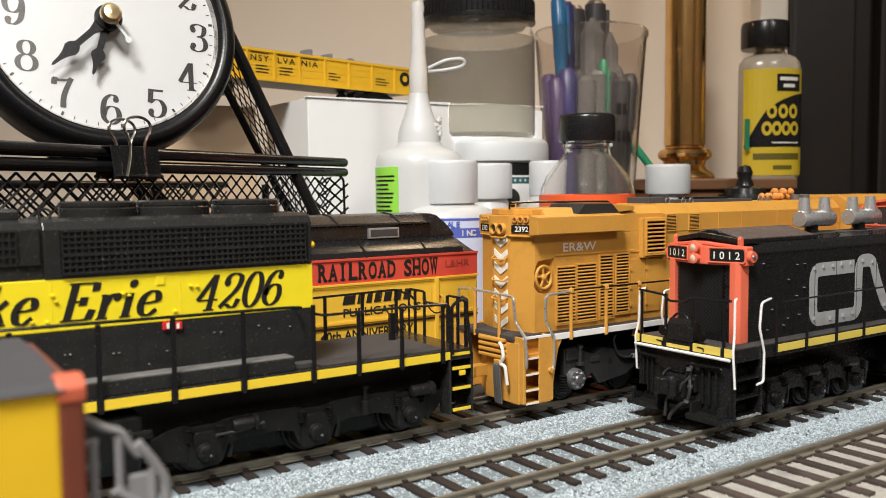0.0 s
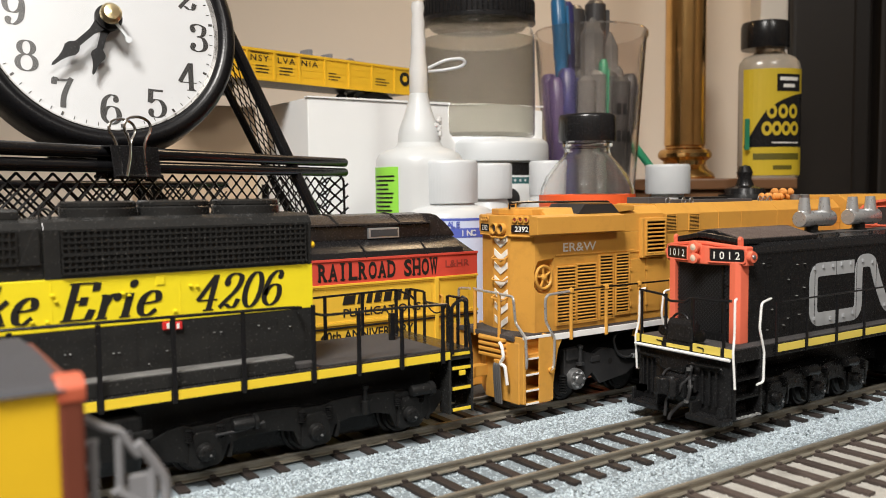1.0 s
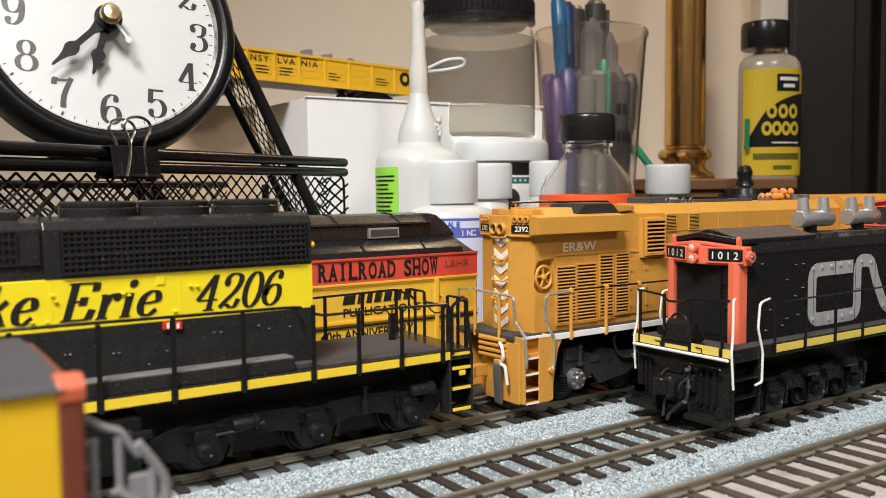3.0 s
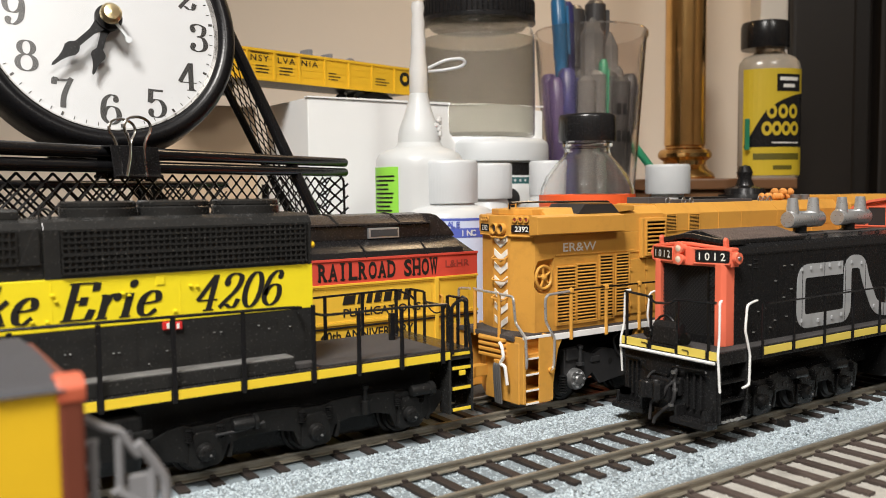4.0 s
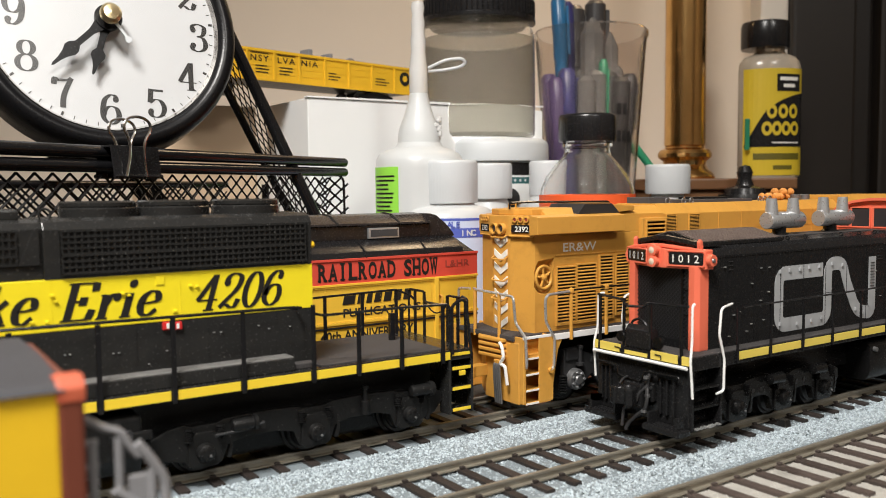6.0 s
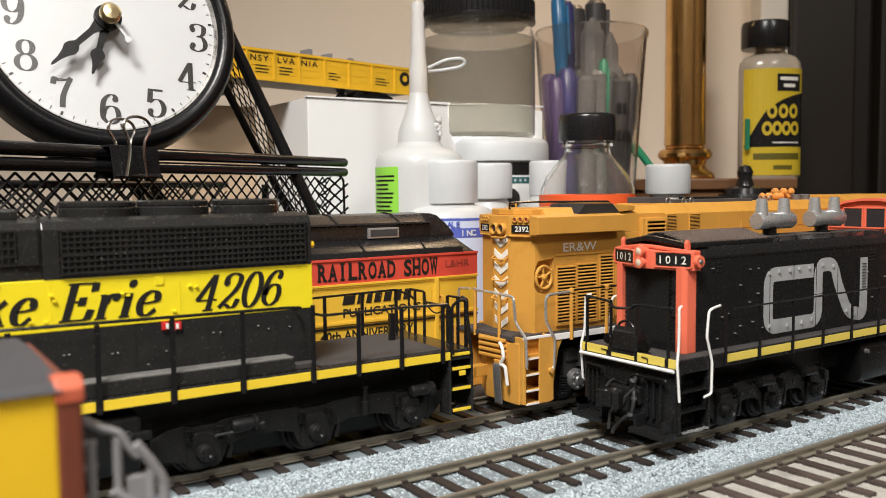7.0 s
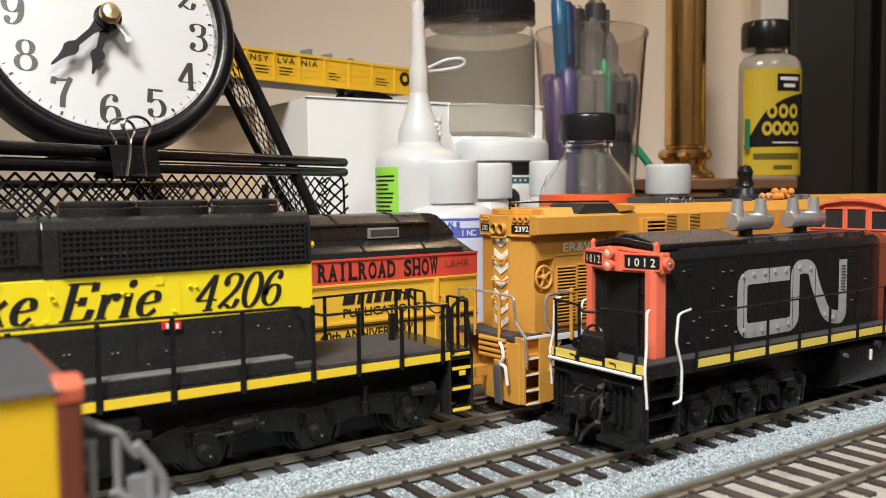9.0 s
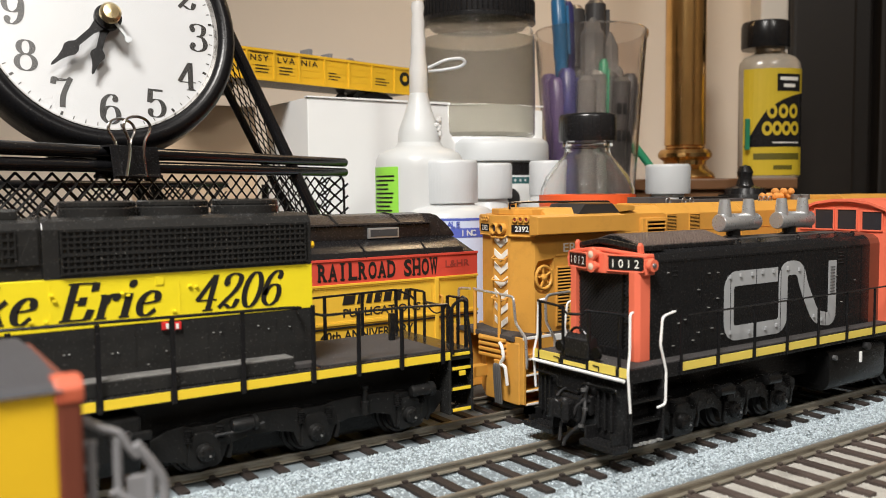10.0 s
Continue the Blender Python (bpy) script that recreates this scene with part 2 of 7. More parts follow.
def prism(points, axis, a, b_, bevel=0.0, bm=None):
    """A polygon drawn out along an axis from a to b_. points: (x, z) for axis y, (y, z) for x, (x, y) for z."""
    b = bmesh.new()

    def at(u, v, w):
        return {"x": (w, u, v), "y": (u, w, v), "z": (u, v, w)}[axis]
    lo = [b.verts.new(at(u, v, a)) for u, v in points]
    hi = [b.verts.new(at(u, v, b_)) for u, v in points]
    b.faces.new(lo)
    b.faces.new(hi)
    k = len(points)
    for i in range(k):
        b.faces.new((lo[i], lo[(i + 1) % k], hi[(i + 1) % k], hi[i]))
    bmesh.ops.recalc_face_normals(b, faces=b.faces)
    if bevel:
        bevelled(b, bevel)
    return join(bm, b)


def tube(points, r, seg=8, bm=None, closed=False):
    """A round wire along a line of points."""
    b = bmesh.new()
    pts = [Vector(q) for q in points]
    rings, side = [], None
    k = len(pts)
    for i, q in enumerate(pts):
        if closed:
            d = pts[(i + 1) % k] - pts[i - 1]
        else:
            d = pts[min(i + 1, k - 1)] - pts[max(i - 1, 0)]
        d.normalize()
        if side is None:
            side = d.orthogonal().normalized()
        side = (side - d * side.dot(d)).normalized()
        up = d.cross(side)
        rings.append([b.verts.new(q + (side * math.cos(2 * math.pi * j / seg) + up * math.sin(2 * math.pi * j / seg)) * r) for j in range(seg)])
    for i in range(k if closed else k - 1):
        a, c = rings[i], rings[(i + 1) % k]
        for j in range(seg):
            b.faces.new((a[j], a[(j + 1) % seg], c[(j + 1) % seg], c[j]))
    if not closed:
        b.faces.new(rings[0])
        b.faces.new(rings[-1])
    bmesh.ops.recalc_face_normals(b, faces=b.faces)
    return join(bm, b)


def rounded(points, r, n=4):
    """The line of points with its corners rounded off."""
    pts = [Vector(q) for q in points]
    out = [pts[0]]
    for i in range(1, len(pts) - 1):
        a, q, c = pts[i - 1], pts[i], pts[i + 1]
        ra = min(r, (a - q).length * 0.45)
        rc = min(r, (c - q).length * 0.45)
        p0, p1 = q + (a - q).normalized() * ra, q + (c - q).normalized() * rc
        for j in range(n + 1):
            s = j / n
            out.append(p0 * (1 - s) ** 2 + q * 2 * s * (1 - s) + p1 * s * s)
    return out + [pts[-1]]


def lathe(profile, seg=32, bm=None, axis="z", at=(0, 0, 0), caps=True):
    """A turned shape; profile: (radius, height) from one end to the other."""
    b = bmesh.new()
    rings = []
    for r, h in profile:
        ring = []
        for j in range(seg):
            a = 2 * math.pi * j / seg
            u, v = r * math.cos(a), r * math.sin(a)
            q = {"z": (u, v, h), "x": (h, u, v), "y": (u, h, v)}[axis]
            ring.append(b.verts.new((q[0] + at[0], q[1] + at[1], q[2] + at[2])))
        rings.append(ring)
    for a, c in zip(rings, rings[1:]):
        for j in range(seg):
            b.faces.new((a[j], a[(j + 1) % seg], c[(j + 1) % seg], c[j]))
    if caps and profile[0][0] > 0.01:
        b.faces.new(rings[0])
    if caps and profile[-1][0] > 0.01:
        b.faces.new(rings[-1])
    bmesh.ops.remove_doubles(b, verts=b.verts, dist=0.002)
    bmesh.ops.recalc_face_normals(b, faces=b.faces)
    return join(bm, b)


def disc(x, y, z, r, depth, axis="y", seg=16, bm=None, bevel=0.0):
    p = [(r - bevel, 0), (r, bevel), (r, depth - bevel), (r - bevel, depth)] if bevel else [(r, 0), (r, depth)]
    return lathe(p, seg, bm, axis, (x, y, z))


def lettering(text, height, length, m, mat, parent, name="lettering", bold=0.0, shear=0.0, depth=0.08, label="", spacing=1.0):
    """Raised letters of the built-in font; their line is `length` long (0: as it comes) and capitals are `height` high. m: where the left end of the line stands, letters in its x-y plane."""
    cu = bpy.data.curves.new(name, "FONT")
    cu.body, cu.size, cu.offset, cu.extrude, cu.shear, cu.resolution_u = text, 1.0, bold, 0.0, 0, 3
    cu.space_character = spacing
    ob = bpy.data.objects.new(name, cu)
    scene.collection.objects.link(ob)
    me = bpy.data.meshes.new_from_object(ob.evaluated_get(bpy.context.evaluated_depsgraph_get()))
    bpy.data.objects.remove(ob)
    xs, ys = [v.co.x for v in me.vertices], [v.co.y for v in me.vertices]
    x0, y0 = min(xs), 0.0
    cap = 0.729
    sy = height / cap
    sx = length / (max(xs) - x0) if length else sy
    for v in me.vertices:
        x, y = (v.co.x - x0) * sx, (v.co.y - y0) * sy
        v.co = ((x + shear * y) * S, y * S, (depth + v.co.z * 0) * S)
    me.materials.clear()
    me.materials.append(M[mat])
    o = new(name, me)
    o.parent = parent
    o.matrix_basis = Matrix.Translation(m.translation * S) @ m.to_3x3().to_4x4()
    return tagged(o, label)


def side_face(x, y, z):
    """Lettering that faces -y and reads towards +x."""
    return Matrix.Translation((x, y, z)) @ Matrix.Rotation(radians(90), 4, "X")


def front_face(x, y, z):
    """Lettering that faces -x and reads towards -y."""
    return Matrix.Translation((x, y, z)) @ Matrix(((0, 0, -1), (-1, 0, 0), (0, 1, 0))).to_4x4()


# ---- serif characters, drawn as with a broad pen: upright strokes thick, level strokes thin ----
def oval_points(cx, cy, rx, ry, n=28):
    return [(cx + rx * math.cos(2 * math.pi * k / n), cy + ry * math.sin(2 * math.pi * k / n)) for k in range(n + 1)]


SIX = [(0.5, 0.86), (0.42, 0.98), (0.28, 0.98), (0.12, 0.8), (0.06, 0.45), (0.1, 0.16), (0.3, 0.0), (0.5, 0.1), (0.56, 0.32), (0.48, 0.54), (0.3, 0.6), (0.14, 0.48), (0.08, 0.3)]
# each: width, smooth strokes, straight strokes, dots
SERIF = {
    "0": (0.64, [oval_points(0.32, 0.5, 0.25, 0.5)], [], []),
    "1": (0.5, [], [[(0.28, 1), (0.28, 0)], [(0.26, 0.99), (0.1, 0.84)], [(0.08, 0.01), (0.48, 0.01)]], []),
    "2": (0.66, [[(0.1, 0.72), (0.14, 0.92), (0.32, 1.0), (0.52, 0.92), (0.55, 0.74), (0.44, 0.5), (0.22, 0.26), (0.05, 0.05)], [(0.05, 0.05), (0.2, 0.13), (0.38, 0.04), (0.52, 0.06), (0.6, 0.26)]], [], [(0.13, 0.74)]),
    "3": (0.64, [[(0.1, 0.8), (0.14, 0.94), (0.32, 1.0), (0.5, 0.92), (0.52, 0.76), (0.44, 0.6), (0.26, 0.54)], [(0.26, 0.54), (0.46, 0.5), (0.56, 0.3), (0.5, 0.1), (0.3, 0.0), (0.12, 0.06), (0.08, 0.2)]], [], [(0.13, 0.78), (0.12, 0.21)]),
    "4": (0.68, [], [[(0.44, 1), (0.44, 0)], [(0.42, 0.97), (0.03, 0.29)], [(0.03, 0.29), (0.64, 0.29)], [(0.28, 0.01), (0.6, 0.01)]], []),
    "5": (0.64, [[(0.1, 0.5), (0.26, 0.61), (0.44, 0.58), (0.56, 0.38), (0.53, 0.15), (0.38, 0.01), (0.18, 0.02), (0.08, 0.18)]], [[(0.14, 0.98), (0.1, 0.5)], [(0.14, 0.92), (0.54, 0.92)], [(0.13, 0.96), (0.54, 0.96)]], [(0.12, 0.19)]),
    "6": (0.64, [SIX], [], [(0.47, 0.84)]),
    "7": (0.64, [[(0.05, 0.76), (0.08, 0.97), (0.2, 0.89), (0.4, 0.91), (0.58, 1.0)], [(0.58, 1.0), (0.42, 0.64), (0.33, 0.34), (0.31, 0.0)]], [[(0.08, 0.93), (0.54, 0.95)]], []),
    "8": (0.64, [oval_points(0.32, 0.77, 0.2, 0.23), oval_points(0.32, 0.27, 0.26, 0.27)], [], []),
    "9": (0.64, [[(0.64 - x, 1 - y) for x, y in SIX]], [], [(0.17, 0.16)]),
    "E": (0.72, [], [[(0.16, 1), (0.16, 0)], [(0.02, 0.98), (0.64, 0.98)], [(0.62, 0.98), (0.64, 0.76)], [(0.16, 0.51), (0.42, 0.51)], [(0.42, 0.62), (0.42, 0.4)], [(0.02, 0.02), (0.62, 0.02)], [(0.61, 0.02), (0.66, 0.28)]], []),
    "L": (0.66, [], [[(0.16, 1), (0.16, 0)], [(0.02, 0.98), (0.32, 0.98)], [(0.02, 0.02), (0.58, 0.02)], [(0.57, 0.02), (0.62, 0.3)]], []),
    "a": (0.58, [oval_points(0.24, 0.32, 0.17, 0.32)], [[(0.42, 0.64), (0.42, 0.03)], [(0.42, 0.02), (0.54, 0.03)]], []),
    "k": (0.58, [], [[(0.14, 1), (0.14, 0)], [(0.02, 0.98), (0.14, 0.98)], [(0.16, 0.26), (0.46, 0.62)], [(0.26, 0.38), (0.44, 0.03)], [(0.42, 0.01), (0.54, 0.02)], [(0.02, 0.01), (0.26, 0.01)]], []),
    "e": (0.54, [[(0.1, 0.33), (0.3, 0.34), (0.45, 0.4), (0.42, 0.58), (0.28, 0.65), (0.12, 0.52), (0.07, 0.28), (0.14, 0.06), (0.3, 0.0), (0.47, 0.14)]], [], []),
    "r": (0.48, [[(0.15, 0.36), (0.23, 0.56), (0.34, 0.64), (0.42, 0.6)]], [[(0.14, 0.64), (0.14, 0)], [(0.02, 0.63), (0.14, 0.63)], [(0.02, 0.01), (0.28, 0.01)]], [(0.4, 0.56)]),
    "i": (0.34, [], [[(0.15, 0.64), (0.15, 0)], [(0.03, 0.63), (0.15, 0.63)], [(0.03, 0.01), (0.28, 0.01)]], [(0.17, 0.9)]),
}


def serif_text(text, height, length, m, mat, parent, name, shear=0.0, thick=0.15, thin=0.035, depth=0.1, label=""):
    """Raised serif characters on a face; m as for lettering()."""
    total = sum(SERIF[c][0] + 0.05 for c in text)
    sx = length / total
    b = bmesh.new()

    def ribbon(pts, level):
        q = [Vector((x * sx, y * height)) for x, y in pts]
        cols = []
        loop = (q[0] - q[-1]).length < 1e-6
        for i, p in enumerate(q):
            a = q[i - 1] if i > 0 else (q[-2] if loop else q[0])
            c = q[i + 1] if i < len(q) - 1 else (q[1] if loop else q[-1])
            d = (c - a).normalized()
            w = (thin + (thick - thin) * abs(d.y) ** 1.6) * height / 2
            n = Vector((-d.y, d.x)) * w
            cols.append([b.verts.new((v.x + shear * v.y, v.y, z)) for v, z in ((p + n, 0), (p - n, 0), (p - n, level), (p + n, level))])
        for a, c in zip(cols, cols[1:]):
            for j in (1, 2, 3):
                b.faces.new((a[j], c[j], c[(j + 1) % 4], a[(j + 1) % 4]))
        b.faces.new(cols[0])
        b.faces.new(cols[-1])
    x0, k = 0.0, 0
    for ch in text:
        width, smooth, straight, dots = SERIF[ch]
        for pts in smooth:
            s = pts
            if len(pts) < 20:
                s = []
                for i in range(len(pts) - 1):
                    p0, p1, p2, p3 = (Vector(pts[max(0, min(len(pts) - 1, j))]) for j in (i - 1, i, i + 1, i + 2))
                    for t in (0, 0.2, 0.4, 0.6, 0.8):
                        s.append(tuple(0.5 * (2 * p1 + (p2 - p0) * t + (2 * p0 - 5 * p1 + 4 * p2 - p3) * t * t + (3 * p1 - p0 - 3 * p2 + p3) * t ** 3)))
                s.append(pts[-1])
            k += 1
            ribbon([(x0 + x, y) for x, y in s], depth + 0.004 * (k % 9))
        for pts in straight:
            k += 1
            ribbon([(x0 + x, y) for x, y in pts], depth + 0.004 * (k % 9))
        for x, y in dots:
            k += 1
            c = Vector(((x0 + x) * sx, y * height))
            ring = [c + Vector((math.cos(a * math.pi / 8), math.sin(a * math.pi / 8))) * thick * 0.56 * height for a in range(16)]
            b.faces.new([b.verts.new((v.x + shear * v.y, v.y, depth + 0.004 * (k % 9))) for v in ring])
        x0 += width + 0.05
    bmesh.ops.recalc_face_normals(b, faces=b.faces)
    o = part(name, b, mat, parent, label)
    o.matrix_basis = Matrix.Translation(m.translation * S) @ m.to_3x3().to_4x4()
    return o


# ---- setting ----
Y_A, Y_B, Y_C, Y_Z = 46.4, 0.0, -42.0, 92.4
X0, X1 = -330, 560
BACK = math.degrees(YAW) - 90


def turned(ob, side, depth, z=0.0, extra=0.0):
    """Stands a thing drawn with x to the right and y away from the camera at its place on the desk."""
    x, y, _ = desk(side, depth)
    ob.matrix_basis = pose(x * S, y * S, z * S, 0, 0, BACK + extra)
    return ob


def setting(name, bm, mat, label, category):
    return tagged(turned(part(name, bm, mat), 0, 0), label, category, kind="structure")


setting("desk_top", box(-1000, 900, -500, 690, -34, -9.5), "cloth", "dark desk surface under the model railway tracks", "desk")
setting("wall_back", box(-1900, 252, 690, 760, -760, 1500), "wall", "cream painted wall behind the desk", "wall")
setting("wall_side", box(1700, 1770, -1900, 690, -760, 1500), "wall", "plain cream side wall of the room", "wall")
setting("wall_left", box(-1970, -1900, -1900, 690, -760, 1500), "wall", "plain cream left wall of the room", "wall")
setting("wall_rear", box(-1900, 1700, -1970, -1900, -760, 1500), "wall", "plain cream wall behind the viewer", "wall")
setting("floor", box(-1970, 1770, -1970, 760, -800, -760), "wood", "brown wooden floor of the room", "floor")
setting("ceiling", box(-1970, 1770, -1970, 760, 1500, 1560), "wall", "plain pale ceiling", "ceiling")
# dark alcove at the wall's end, with its pale edge trim
setting("trim_edge", box(250, 272, 668, 692, -9, 1500, 2), "trimwhite", "white edge trim at the end of the wall", "trim")
setting("alcove_wall", box(252, 1700, 800, 860, -760, 1500), "dark", "dark brown recess wall", "wall")
setting("cabinet_recess", box(322, 342, 676, 690, -9, 1500), "dark", "shadowed joint beside the dark cabinet front", "cabinet")
setting("cabinet_door", box(342, 760, 664, 690, -9, 1500, 3), "dark", "dark stained cabinet door", "cabinet")
setting("cabinet_panel", box(272, 322, 660, 690, -9, 1500, 3), "dark", "dark stained cabinet front", "cabinet")


# ---- tracks ----
def rail_bm(y):
    h = 2.1
    sec = [(-0.95, -h), (0.95, -h), (0.95, -h + 0.28), (0.22, -h + 0.5), (0.22, -0.75), (0.46, -0.55), (0.46, -0.08), (0.38, 0), (-0.38, 0), (-0.46, -0.08), (-0.46, -0.55), (-0.22, -0.75), (-0.22, -h + 0.5), (-0.95, -h + 0.28)]
    return prism([(y + a, b) for a, b in sec], "x", X0, X1)


def grains(rows, seed, lo, hi):
    """Loose ballast grains. rows: how many, x from and to, y from and to, height at the first and at the last y."""
    rnd = random.Random(seed)
    verts, faces = [], []
    for count, x0, x1, y0, y1, z0, z1 in rows:
        for _ in range(count):
            x, s = rnd.uniform(x0, x1), rnd.random()
            y, z = y0 + (y1 - y0) * s, z0 + (z1 - z0) * s
            r = lo + (hi - lo) * rnd.random() ** 1.6
            k = len(verts)
            a = rnd.uniform(0, 6.28)
            c, q = math.cos(a), math.sin(a)
            sh = [rnd.uniform(0.75, 1.15) for _ in range(6)]
            for (i, j, w), e in zip(((1, 0, 0), (0, 1, 0), (-1, 0, 0), (0, -1, 0), (0.2, 0.1, 0.75), (0, 0, -0.8)), sh):
                verts.append(((x + (i * c - j * q) * r * e) * S, (y + (i * q + j * c) * r * e) * S, (z + w * r * e) * S))
            for i in range(4):
                faces.append((k + i, k + (i + 1) % 4, k + 4))
                faces.append((k + (i + 1) % 4, k + i, k + 5))
    me = bpy.data.meshes.new("grains")
    me.from_pydata(verts, [], faces)
    return me


SHOULDER = [(-32.3, -6), (-32.3, -1.7), (-31, -1.3), (-26, -1.5), (-23, -2.7), (-17, -3.2), (-17, -6)]


BANK = [(-36.6, -6), (-36.6, -1.8), (-35, -1.4), (-26, -1.2), (-20, -2.0), (-17, -2.7), (-17, -6)]


def track(y, tie_mat, bed_mat, pitch, shift, label, bed, count, tie_w, rows, stone, shoulder=()):
    t = thing("railway_track", label, "railway track", "parallel tracks", (0, y, 0))
    part("rail", rail_bm(-8.7), "rail", t)
    part("rail", rail_bm(8.7), "rail", t)
    part("roadbed", prism(bed, "x", X0, X1), bed_mat, t, "moulded granular roadbed")
    if shoulder:
        part("ballast_shoulder", prism(shoulder, "x", X0, X1), bed_mat, t, "heaped grey ballast shoulder")
    first = None
    for i in range(int((X1 - X0) / pitch)):
        x = X0 + shift + i * pitch
        if first is None:
            b = box(-tie_w / 2, tie_w / 2, -15.2, 15.2, -4.0, -1.95, 0.12)
            for s in (-1, 1):
                for k in (-1, 1):
                    box(-0.65, 0.65, s * 8.7 + k * 1.15 - 0.45, s * 8.7 + k * 1.15 + 0.45, -2.0, -1.3, 0.1, b)
            first = part("sleeper", b, tie_mat, t)
            first.location.x = x * S
        else:
            again(first, x, 0, 0, parent=t)
    if rows:
        me = grains(rows, count, 0.24, 0.52)
        me.materials.append(M[stone])
        g = new("ballast", me)
        g.parent = t
        tagged(g, "loose pale grey ballast grains", kind="stuff")
    return t


BED = [(-24, -9.6), (-24, -5.2), (-16.8, -3.0), (-16, -2.75), (16, -2.75), (17, -3.0), (22, -4.5), (22, -9.6)]
track(Y_B, "tie", "ballast", 8.0, 4.8, "nickel rails on dark sleepers in pale grey ballast", BED, 7, 2.5,
      [(20000, -130, 320, -25.0, -15.5, -1.9, -2.8), (20000, -130, 320, -32.0, -24.0, -1.5, -1.5), (24000, -130, 330, -16, 16, -2.8, -2.8)], "stone", SHOULDER)
track(Y_A, "tie", "ballast", 8.0, 2.0, "nickel rails on dark sleepers under two engines", BED, 11, 2.5,
      [(24000, -150, 330, -36.4, -25, -1.5, -1.2), (17000, -150, 330, -25, -15.2, -1.2, -2.5)], "stone", BANK)
track(Y_C, "tiebrown", "tan", 8.0, 4.0, "nickel rails on brown sleepers in tan roadbed", BED, 13, 2.5,
      [(9000, -130, 250, -16, 16, -2.8, -2.8)], "tan")
# bed takes the dark desk colour in place of the shade under the car
track(Y_Z, "tie", "cloth", 8.0, 3.0, "nickel rails on dark sleepers under a passenger car", BED, 17, 2.5, [], "stone")


# ---- engines and cars ----
def wheelset(parent, x, y, r=5.7):
    w = part("wheel", lathe([(0.01, -1.2), (r - 1.2, -1.2), (r - 0.9, -0.5), (r - 0.3, -0.5), (r, -1.0), (r, 0.9), (r + 0.7, 1.0), (r + 0.7, 1.7), (0.01, 1.7)], 32, axis="y", at=(x, y, r)), "tread", parent, smooth=True)
    return w


def hinge_row(spots, y, mat, parent, name="latch", size=(0.8, 0.5, 0.55)):
    first = None
    for x, z in spots:
        if first is None:
            b = box(-size[0] / 2, size[0] / 2, -size[1], 0.1, -size[2] / 2, size[2] / 2, 0.1)
            first = part(name, b, mat, parent)
            first.location = (x * S, y * S, z * S)
        else:
            again(first, x, y, z, parent=parent)


def grid_bm(x0, x1, z0, z1, y, depth, nx, nz, w, bm=None):
    """Crossed bars that face -y."""
    b = bmesh.new() if bm is None else bm
    for i in range(nx + 1):
        x = x0 + (x1 - x0) * i / nx
        box(x - w / 2, x + w / 2, y - depth, y, z0, z1, bm=b)
    for i in range(nz + 1):
        z = z0 + (z1 - z0) * i / nz
        box(x0, x1, y - depth * 1.25, y, z - w / 2, z + w / 2, bm=b)
    return b


def louvres(parent, x0, x1, z0, z1, y, n, mat, back="ink", name="louvre_panel", frame_w=0.5, proud=0.5):
    # black backing puts the shade of the gaps into the colour
    p = part(name, box(x0, x1, y - 0.05, y + 0.4, z0, z1), back, parent, "black panel standing in for shade between the slats")
    b = bmesh.new()
    for a in ((x0 - frame_w, x0, z0 - frame_w, z1 + frame_w), (x1, x1 + frame_w, z0 - frame_w, z1 + frame_w)):
        box(a[0], a[1], y - proud, y + 0.4, a[2], a[3], 0.08, b)
    for a in ((z0 - frame_w, z0), (z1, z1 + frame_w)):
        box(x0, x1, y - proud, y + 0.4, a[0], a[1], 0.08, b)
    part("louvre_frame", b, mat, p)
    h = (z1 - z0) / n
    first = None
    for i in range(n):
        if first is None:
            first = part("slat", prism([(y - proud, 0.1 * h), (y - proud, 0.32 * h), (y + 0.1, 0.6 * h), (y + 0.1, 0.38 * h)], "x", x0, x1), mat, p)
            first.location.z = z0 * S
        else:
            again(first, 0, 0, z0 + i * h, parent=p)
    return p


